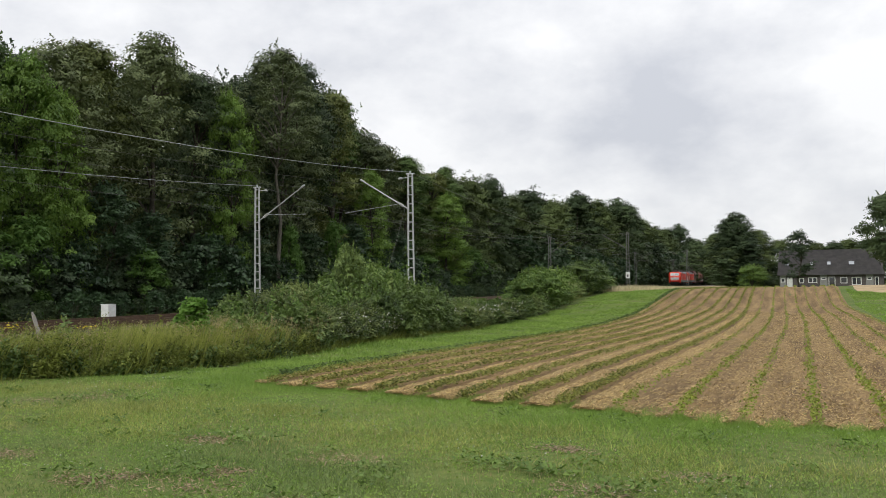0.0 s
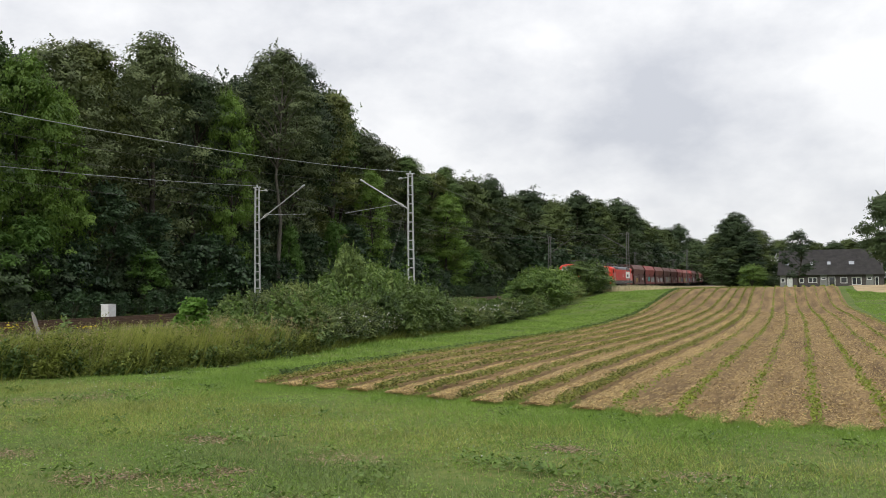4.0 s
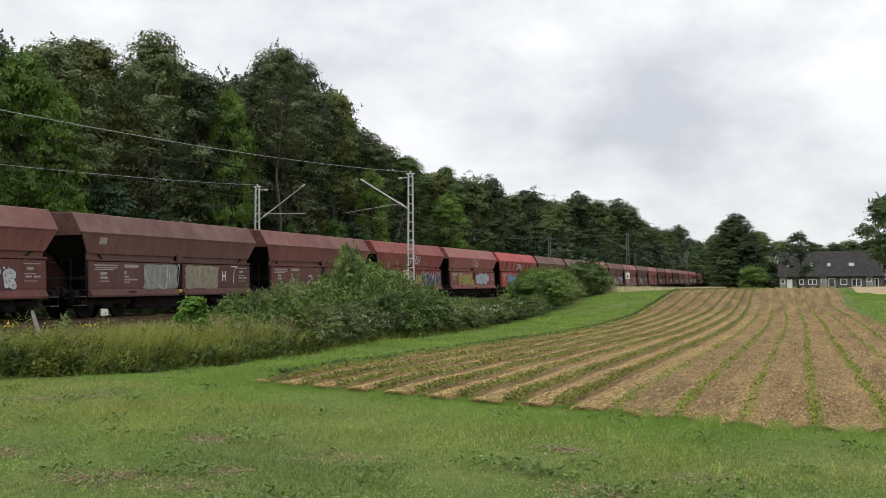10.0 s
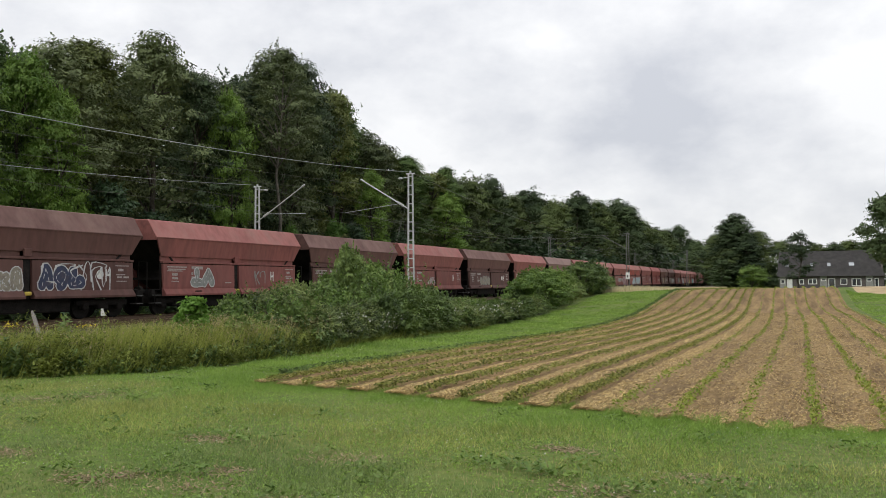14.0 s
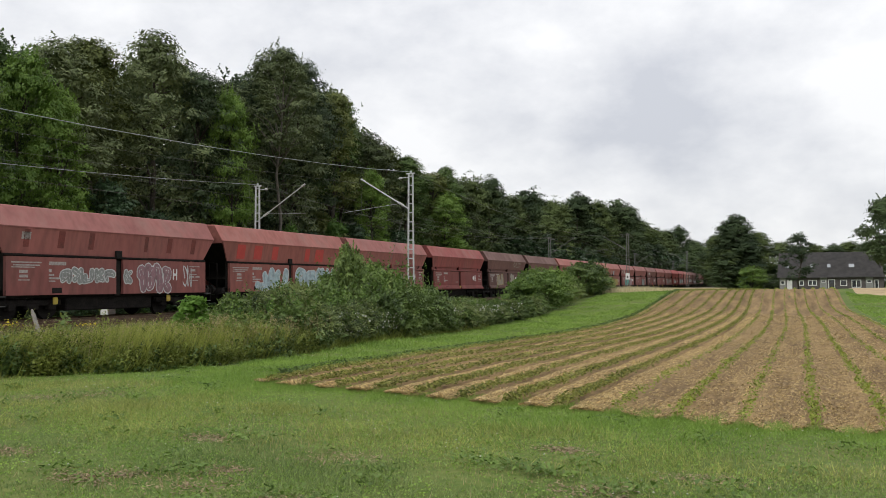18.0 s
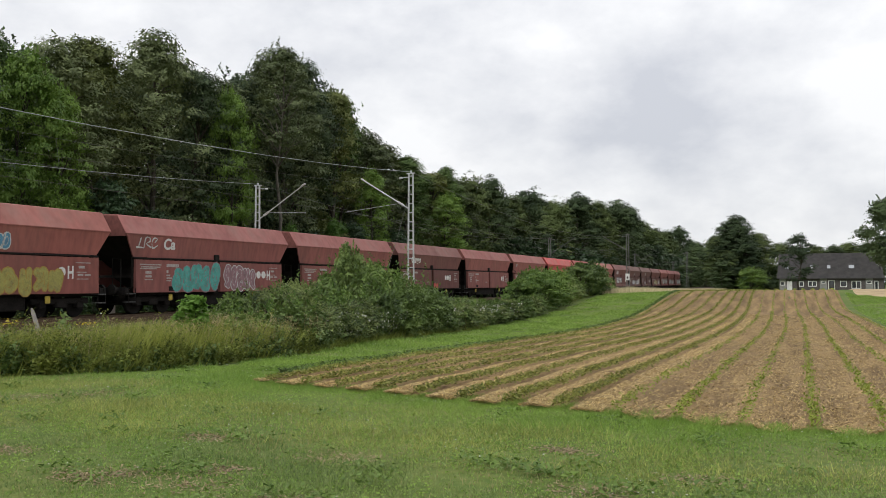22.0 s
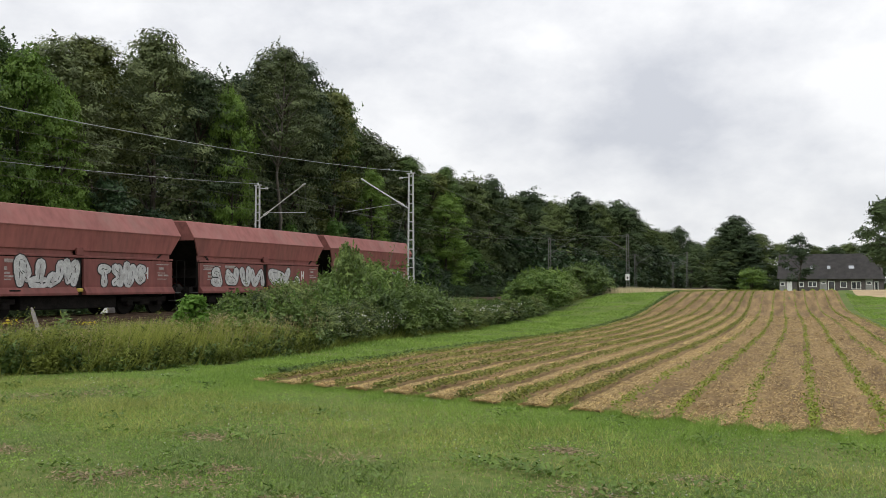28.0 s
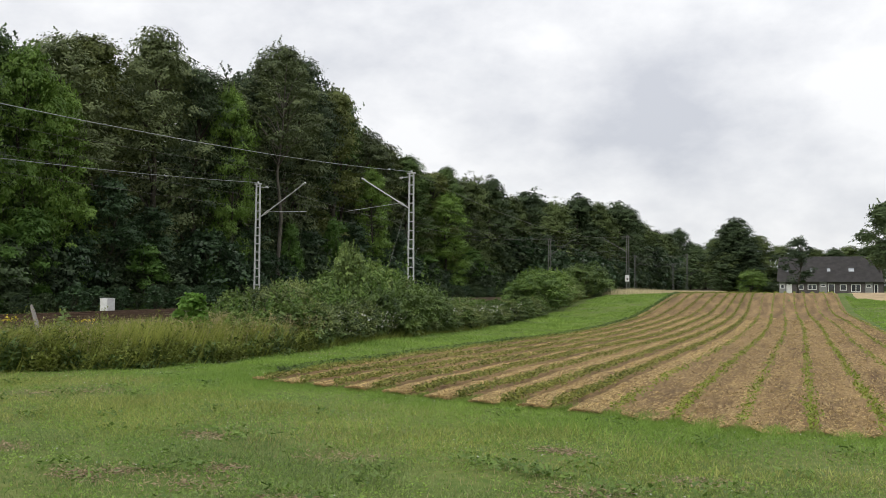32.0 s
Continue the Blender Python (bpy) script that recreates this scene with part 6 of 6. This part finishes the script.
# centre of the class letter along the side
MARK_Y = {1: 3.77, 4: 3.16, 10: 3.28, 12: 3.85, 13: 3.02, 19: 3.43, 21: 3.31, 25: 2.89, 26: 3.38, 27: 3.67, 29: 3.99, 30: 4.16, 31: 3.39, 32: 3.42, 33: 3.79, 34: 3.7, 36: 3.93, 42: 3.6, 44: 3.74}
# repainted or older bands: wagon, paint, foot, head, over the roof, spans
BANDS = ((8, "brown_patch", 2.52, 3.28, False, ((-5.1, -4.75), (-4.3, -3.2), (-2.65, -1.85), (-1.15, 1.3), (1.8, 2.85), (3.2, 4.35), (4.7, 5.3))),
         (21, "brown_patch", 2.66, 3.3, False, ((-4.65, -4.4), (-3.1, -2.8), (-1.6, -1.33), (1.47, 1.68), (2.88, 3.17), (4.46, 4.74))),
         (22, "red_patch", 2.55, 3.25, False, ((-4.76, -4.1), (-3.34, -2.65), (-1.73, -1.2), (1.5, 1.98), (2.59, 3.47))),
         (36, "red_patch", 2.6, 3.35, True, ((-4.65, -4.1), (-3.0, -2.54), (-1.62, -1.18), (1.14, 1.84), (2.57, 3.28), (4.28, 4.64))),
         (35, "red_patch", 2.5, 3.35, True, ((-5.2, -3.9), (-3.0, -1.4), (0.2, 1.2), (2.4, 3.9))))


def skin(z, fl):
    """How far out the hopper's upper side stands at z."""
    return 1.31 + (z - (2.42 if fl else 2.56)) * (0.17 if fl else 0.20)


def patch_bm(a, b, lo, hi, fl):
    bm = bmesh.new()
    loft(bm, [[(skin(lo, fl) + 0.004, y, lo), (skin(hi, fl) + 0.004, y, hi), (skin(hi, fl) - 0.01, y, hi), (skin(lo, fl) - 0.01, y, lo)] for y in (a, b)])
    return bm


def roof_patch_bm(a, b):
    bm = bmesh.new()
    loft(bm, [[(1.463, y, 3.415), (1.135, y + 0.05, 3.925), (1.125, y + 0.05, 3.915), (1.452, y, 3.405)] for y in (a, b)])
    return bm


def disc_mesh(r):
    bm = bmesh.new()
    tube(bm, [(-0.004, 0, 0), (0.004, 0, 0)], r, 18)
    return to_mesh("dot", bm, M["letter"])


def build_rake():
    lipped, flat = hopper_wagon(False), hopper_wagon(True)
    used, rake = set(), []
    R = random.Random(77)
    dot = disc_mesh(0.185)
    for k in range(1, 45):
        src = flat if k in FLAT else lipped
        if src.name in used:
            w = copy_thing(src, Matrix())
        else:
            w = src
            used.add(src.name)
        rake.append(w)
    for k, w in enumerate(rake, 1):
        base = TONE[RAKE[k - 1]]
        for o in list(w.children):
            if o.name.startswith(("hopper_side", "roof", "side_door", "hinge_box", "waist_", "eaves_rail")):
                f = R.uniform(0.92, 1.08) * (1.28 if o.name.startswith("hopper_side") else 1.0)  # upper sides lightened to offset the shade on their overhang
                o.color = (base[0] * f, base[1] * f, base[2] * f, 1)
        fl = k in FLAT
        xx = 1.468 if fl else 1.424
        hy = MARK_Y.get(k, 3.55)
        mark = part("class_letter", TEXT["H"], None, w, "white letter on the door")
        mark.matrix_basis = Matrix.Translation((xx, hy - 0.15, 1.50)) @ SIDE @ Matrix.Diagonal((0.66, 1, 1, 1))
        if k not in (4, 13, 15, 19, 22, 23, 42, 43, 44):
            d = part("dot", dot, None, w, "white round mark")
            d.location = (xx, hy - 0.42, 1.74)
        if fl and k not in (8, 28, 29, 31, 33):
            d = part("dot", dot, None, w, "white round mark")
            d.location = (xx, hy - 0.86, 1.74)
        tilt = pose(0, 0, 0, 0, math.degrees(math.atan2(0.16, 0.94 if fl else 0.80)))
        if k in (30, 32, 38, 36):
            word, y = {30: ("Ca", -3.7), 32: ("Cargo", -3.7), 36: ("go", -2.3), 38: ("Cargo", -4.0)}[k]
            c = part("side_lettering", TEXT[word], None, w, "white lettering on the hopper")
            c.matrix_basis = Matrix.Translation((skin(2.8, fl) + 0.006, y, 2.8)) @ tilt @ SIDE
        if k in (4, 19, 21, 34):
            part("plate", patch_bm(-4.75, -4.35, 2.93, 3.2, fl), M["dim_letter"], w, "small pale square plate")
        if k == 32:
            bm = bmesh.new()
            box(bm, 1.455, 1.475, 0.22, 1.0, 0.94, 1.3)
            part("repair_patch", bm, M["red_patch"], w, "bright red repainted patch")
        for kk, mt, lo, hi, roof, spans in BANDS:
            if kk == k:
                for a, b in spans:
                    part("paint_band", patch_bm(a, b, lo, hi, fl), M[mt], w, "repainted band on the hopper side")
                    if roof:
                        part("paint_band", roof_patch_bm(a - 0.1, b - 0.1), M["faded_patch"], w, "faded red band on the roof")
    for i, (k, y, z, ln, h, n, kind, fill, edge) in enumerate(PIECES):
        fl = k in FLAT
        foot = 0.95 if fl else 1.12
        if z < 2.3:
            h = min(z + h, 2.2) - max(z, foot)
            z = max(z, foot)
        g = part("graffiti", graffiti_mesh(100 + i, ln, h, n, kind, fill, edge), None, rake[k - 1], HUE[fill] + " spray-paint graffiti")
        g["kind"] = "stuff"
        if z > 2.3:
            g.matrix_basis = Matrix.Translation((skin(z, fl) + 0.004, y, z)) @ pose(0, 0, 0, 0, math.degrees(math.atan2(0.16, 0.94 if fl else 0.80)))
        else:
            g.location = (1.474 if fl else 1.434, y, z)
    return rake


RAKE_OBS = build_rake()


# ---- engines ----
M["red"] = mat("traffic red engine paint", (0.58, 0.032, 0.012), (0.74, 0.050, 0.020), 1.2, 0.42, dirt=(0.32, 0.04, 0.03), dirt_amt=0.35, spec=0.25)
M["skirt"] = mat("dusty grey engine paint", (0.075, 0.078, 0.073), (0.12, 0.12, 0.115), 2, 0.6, dirt=(0.12, 0.10, 0.08))
M["roof_grey"] = mat("grey roof panels", (0.13, 0.14, 0.15), (0.20, 0.21, 0.22), 2, 0.6, dirt=(0.09, 0.085, 0.08), spec=0.3)
M["roof_gear"] = mat("sooty roof gear", (0.03, 0.026, 0.024), (0.075, 0.055, 0.05), 6, 0.6)
M["cab_glass"] = mat("windscreen glass", (0.03, 0.035, 0.04), (0.05, 0.055, 0.06), 1, 0.04, spec=0.5)
M["grille"] = mat("dark grille", (0.018, 0.02, 0.021), (0.035, 0.038, 0.04), 20, 0.95, spec=0.05)
M["side_glass"] = mat("dark cab glass", (0.01, 0.012, 0.014), (0.02, 0.022, 0.025), 1, 0.1, spec=0.3)
M["front_panel"] = mat("pale grey front panel", (0.48, 0.48, 0.47), (0.6, 0.6, 0.59), 2, 0.6, dirt=(0.3, 0.28, 0.25))


def lamp_mat():
    m = bpy.data.materials.new("lit headlamp")
    m.use_nodes = True
    b = m.node_tree.nodes["Principled BSDF"]
    b.inputs["Base Color"].default_value = (0.9, 0.9, 0.85, 1)
    b.inputs["Emission Color"].default_value = (1, 0.97, 0.88, 1)
    b.inputs["Emission Strength"].default_value = 0.7
    return m


M["lamp"] = lamp_mat()


def loco():
    t = thing("electric_locomotive", "bright red electric locomotive with grey skirt and ribbed sides", "locomotive", "locomotives")

    def ring(y, w, lean, top, foot=1.02):
        pts = [(w * 0.97, foot), (w, 1.45), (w, 2.35), (w * 0.99, 3.42), (w * 0.955, 3.58), (w * 0.82, 3.74), (w * 0.5, top), (-w * 0.5, top), (-w * 0.82, 3.74), (-w * 0.955, 3.58), (-w * 0.99, 3.42), (-w, 2.35), (-w, 1.45), (-w * 0.97, foot)]
        return [(x, y + (lean * max(0.0, z - 2.35) if lean else 0.0), z) for x, z in pts]

    def face(bm, pts):
        v = [bm.verts.new(p) for p in pts]
        for i in range(len(v) // 2 - 1):
            bm.faces.new((v[i], v[i + 1], v[-2 - i], v[-1 - i]))

    bm = bmesh.new()
    nose = [ring(9.47, 1.14, -0.37, 3.80, 1.3), ring(9.44, 1.2, -0.37, 3.83, 1.25), ring(9.0, 1.45, -0.28, 3.86, 0.84), ring(8.9, 1.48, -0.25, 3.87, 0.86), ring(7.95, 1.48, 0.0, 3.88)]
    back = [[(x, -y, z) for x, y, z in r] for r in nose]
    loft(bm, back + nose[::-1], caps=False)
    face(bm, back[0])
    face(bm, nose[0])
    bmesh.ops.remove_doubles(bm, verts=bm.verts, dist=0.0005)
    part("body", bm, M["red"], t)
    for s in (1, -1):
        bm = bmesh.new()
        loft(bm, [[(s * (w + 0.01), y, 1.0), (s * (w + 0.012), y, 1.54), (s * (w - 0.01), y, 1.54), (s * (w - 0.04), y, 1.0)] for w, y in ((1.462, -9.0), (1.482, -8.9), (1.482, 8.9), (1.462, 9.0))])
        part("skirt", bm, M["skirt"], t)
        bm = bmesh.new()
        box(bm, s * 1.476 - 0.006, s * 1.476 + 0.006, -6.16, 6.16, 1.58, 3.22)
        panel = part("ribbed_panel", bm, M["red"], t)
        for i in range(13):
            z = 1.66 + i * 0.124
            bm = bmesh.new()
            loft(bm, [[(s * 1.472, y, z - 0.036), (s * 1.528, y, z - 0.030), (s * 1.534, y, z - 0.012), (s * 1.472, y, z + 0.068)] for y in (-6.14, 6.14)])
            part("rib", bm, M["red"], panel)
        bm = bmesh.new()
        loft(bm, [[(s * 1.475, y, 3.40), (s * 1.40, y, 3.66), (s * 1.0, y, 3.93), (s * 0.9, y, 3.86), (s * 1.3, y, 3.5)] for y in (-6.3, 6.3)])
        cowl = part("roof_cowl", bm, M["roof_grey"], t)
        for y0 in (-6.25, -4.95, 3.75, 5.05):
            bm = bmesh.new()
            loft(bm, [[(s * 1.447, y, 3.55), (s * 1.345, y, 3.745), (s * 1.33, y, 3.73), (s * 1.43, y, 3.54)] for y in (y0, y0 + 1.2)])
            part("grille", bm, M["grille"], cowl)
        for e in (-1, 1):
            bm = bmesh.new()
            box(bm, s * 1.479 - 0.012, s * 1.479 + 0.012, e * 8.02 - 0.30, e * 8.02 + 0.30, 2.74, 3.36, 0.01)
            sw = part("side_window", bm, M["black"], t)
            bm = bmesh.new()
            box(bm, s * 1.486 - 0.012, s * 1.486 + 0.012, e * 8.02 - 0.25, e * 8.02 + 0.25, 2.79, 3.31, 0.01)
            part("pane", bm, M["side_glass"], sw)
            bm = bmesh.new()
            for z in (2.0, 2.35):
                box(bm, s * 1.495 - 0.02, s * 1.495 + 0.02, e * 7.45 - 0.05, e * 7.45 + 0.05, z, z + 0.05)
            part("door_handle", bm, M["white_paint"], t)
            bm = bmesh.new()
            box(bm, s * 1.484 - 0.006, s * 1.484 + 0.006, e * 8.5 - 0.17, e * 8.5 + 0.17, 1.57, 1.66)
            part("name_bar", bm, M["letter"], t)
            for yy in (7.62, 6.72):
                bm = bmesh.new()
                tube(bm, [(s * 1.53, e * yy, 1.45), (s * 1.53, e * yy, 2.9)], 0.022, 5)
                part("handrail", bm, M["white_paint"], t)
            side = lambda z: 1.48 * (1 - 0.015 * max(0.0, z - 2.15) / 1.2)
            dw = None
            for d, pad, mt in ((0.004, 0.0, "black"), (0.009, 0.025, "red")):
                bm = bmesh.new()
                loft(bm, [[(s * (side(z) + d), e * y, z) for y, z in ((6.8 + pad, 1.48), (6.8 + pad, 2.15), (6.8 + pad, 3.25 - pad))] + [(s * (side(z) + d), e * y, z) for y, z in ((7.55 - pad, 3.25 - pad), (7.55 - pad, 2.15), (7.55 - pad, 1.48))],
                          [(s * (side(z) - 0.02), e * y, z) for y, z in ((6.8 + pad, 1.48), (6.8 + pad, 2.15), (6.8 + pad, 3.25 - pad))] + [(s * (side(z) - 0.02), e * y, z) for y, z in ((7.55 - pad, 3.25 - pad), (7.55 - pad, 2.15), (7.55 - pad, 1.48))]])
                dw = part("door_frame" if dw is None else "door", bm, M[mt], dw or t)
            bm = bmesh.new()
            box(bm, s * 1.495 - 0.012, s * 1.495 + 0.012, e * 7.2 - 0.24, e * 7.2 + 0.24, 1.28, 1.4)
            part("step", bm, M["black"], t)
            bm = bmesh.new()
            for u, v, ww, hh in ((7.95, 1.58, 0.06, 0.14), (5.0, 1.38, 0.5, 0.035), (2.0, 1.2, 0.4, 0.05), (0.4, 1.3, 0.7, 0.045), (3.6, 1.1, 0.18, 0.05), (7.3, 1.12, 0.14, 0.06)):
                box(bm, s * 1.496 - 0.004, s * 1.496 + 0.004, e * u - ww / 2, e * u + ww / 2, v, v + hh)
            part("marking", bm, M["letter"], t)
        bm = bmesh.new()
        box(bm, s * 1.53 - 0.008, s * 1.53 + 0.008, -0.32, 0.24, 2.2, 2.62)
        lg = part("emblem", bm, M["letter"], t, "white square emblem")
        bm = bmesh.new()
        box(bm, s * 1.54 - 0.003, s * 1.54 + 0.003, -0.26, -0.07, 2.26, 2.56)
        box(bm, s * 1.54 - 0.003, s * 1.54 + 0.003, -0.01, 0.18, 2.26, 2.56)
        part("emblem_mark", bm, M["red"], lg)
    for e in (-1, 1):
        lean = math.atan(0.40)
        bm = bmesh.new()
        z0, z1 = 2.80, 3.54
        yy = lambda z: e * (9.475 - 0.37 * (z - 2.35))
        for x0, x1 in ((-1.04, -0.025), (0.025, 1.04)):
            loft(bm, [[(x0 * k, yy(z) + d * e, z), (x1 * k, yy(z) + d * e, z)] + [(x1 * k, yy(z) + (d - 0.05) * e, z), (x0 * k, yy(z) + (d - 0.05) * e, z)] for z, k, d in ((z0, 1.03, 0.012), (z1, 0.97, 0.012))])
        part("windscreen", bm, M["cab_glass"], t)
        bm = bmesh.new()
        loft(bm, [[(-w, e * 9.44, z), (w, e * 9.44, z), (w, e * 9.478, z), (-w, e * 9.478, z)] for w, z in ((0.66, 1.55), (0.66, 1.77))])
        loft(bm, [[(-w, e * 9.44, z), (w, e * 9.44, z), (w, e * 9.478, z), (-w, e * 9.478, z)] for w, z in ((0.98, 1.78), (1.02, 2.32))])
        fp = part("front_panel", bm, M["front_panel"], t)
        bm = bmesh.new()
        box(bm, -0.42, 0.42, e * 9.482 - 0.004, e * 9.482 + 0.004, 1.6, 1.71)
        part("number_bar", bm, M["skirt"], fp)
        for sx in (-1, 1):
            bm = bmesh.new()
            box(bm, sx * 0.84 - 0.17, sx * 0.84 + 0.17, e * 9.455 - 0.035, e * 9.455 + 0.035, 1.55, 1.77, 0.02)
            hl = part("headlight", bm, M["black"], t)
            bm = bmesh.new()
            tube(bm, [(sx * 0.86, e * 9.47, 1.66), (sx * 0.86, e * 9.5, 1.66)], 0.075, 12)
            part("lens", bm, M["lamp"] if e < 0 else M["glass"], hl)
            bm = bmesh.new()
            tube(bm, [(sx * 0.87, e * 9.4, 1.03), (sx * 0.87, e * 9.62, 1.03), (sx * 0.87, e * 9.63, 1.03), (sx * 0.87, e * 9.75, 1.03)], [0.1, 0.1, 0.2, 0.2], 12)
            part("buffer", bm, M["wagon_dark"], t)
        bm = bmesh.new()
        tube(bm, [(0, e * 9.35, 2.5), (0, e * 9.46, 2.5)], 0.085, 12)
        part("front_emblem", bm, M["letter"], t)
        bm = bmesh.new()
        loft(bm, [[(-w, e * y0, z), (w, e * y0, z), (w, e * 8.6, z), (-w, e * 8.6, z)] for w, y0, z in ((0.95, 9.2, 0.25), (1.1, 9.36, 0.7), (1.12, 9.42, 1.28))])
        part("snow_plough", bm, M["wagon_dark"], t)
    bm = bmesh.new()
    box(bm, -0.85, 0.85, -6.4, 6.4, 3.84, 3.95, 0.02)
    part("roof_deck", bm, M["roof_grey"], t)
    bm = bmesh.new()
    for i in range(9):
        y = -5.6 + i * 1.4
        tube(bm, [(0.45 * (-1) ** i, y, 3.95), (0.45 * (-1) ** i, y, 4.25)], 0.09, 7)
    for xx in (-0.45, 0.45):
        tube(bm, [(xx, -6.6, 4.27), (xx, 6.6, 4.27)], 0.035, 5)
    part("roof_conductor", bm, M["roof_gear"], t)
    for y, up in ((-7.4, 0), (-4.6, 0), (4.6, 0), (7.4, 1)):
        bm = bmesh.new()
        tip = 5.75 if up else 4.42
        knee = (y - 1.4, 4.25 + (0.9 if up else 0.12))
        end = y + (0.1 if up else 1.2)
        for xx in (-0.4, 0.4):
            tube(bm, [(xx, y + 1.0, 4.05), (xx * 0.6, knee[0], knee[1]), (xx, end, tip)], 0.03, 5)
        tube(bm, [(-0.8, end, tip - 0.1), (-0.5, end, tip + 0.04), (0.5, end, tip + 0.04), (0.8, end, tip - 0.1)], 0.03, 5)
        box(bm, -0.6, 0.6, y - 1.0, y + 1.0, 3.98, 4.06)
        part("pantograph", bm, M["roof_gear"], t)
    bm = bmesh.new()
    box(bm, -1.25, 1.25, -2.6, 2.6, 0.42, 1.02, 0.05)
    part("transformer", bm, M["wagon_dark"], t)
    for y in (-4.95, 4.95):
        b = bogie(t, y, 2.9, 0.58, 1.08)
    return t


def build_engines():
    a = loco()
    for o in a.children_recursive:  # body height over the frame
        if not o.name.startswith(("bogie", "wheelset")):
            for v in o.data.vertices:
                v.co.y *= 0.972
                if v.co.z > 1.0:
                    v.co.z = 1.0 + (v.co.z - 1.0) * 0.90
    b = copy_thing(a, Matrix())
    tagged(b, "bright red trailing electric locomotive with unlit lamps and grey skirt")
    for o in b.children_recursive:
        if o.name.startswith("lens"):
            o.data = o.data.copy()
            o.data.materials[0] = M["glass"]
    return [a, b]


ENGINES = build_engines()


# ---- the ways of the train ----
def on_track(y, reach):
    b0, b1 = float(bend(y - reach)), float(bend(y + reach))
    return pose(TRACK_X + (b0 + b1) / 2, y, RAIL_Z, 0, 0, -math.degrees(math.atan2(b1 - b0, 2 * reach)))


TIMES = (0, 1, 2, 3, 4, 5, 6, 7, 8, 9, 10, 12, 14, 16, 18, 20, 22, 24, 26, 28, 30, 32)


def motions():
    for i, e in enumerate(ENGINES):
        walk(e, [(t, on_track(train_y(t) - 9.6 - 19.63 * (1 - i), 5.0)) for t in TIMES])
    rear = 0.0
    for w, ex in zip(RAKE_OBS, EXTRA):
        length = 12.54 + ex / 100
        mid = rear + length / 2
        rear += length
        walk(w, [(t, on_track(train_y(t) + mid, 4.0)) for t in TIMES])


motions()
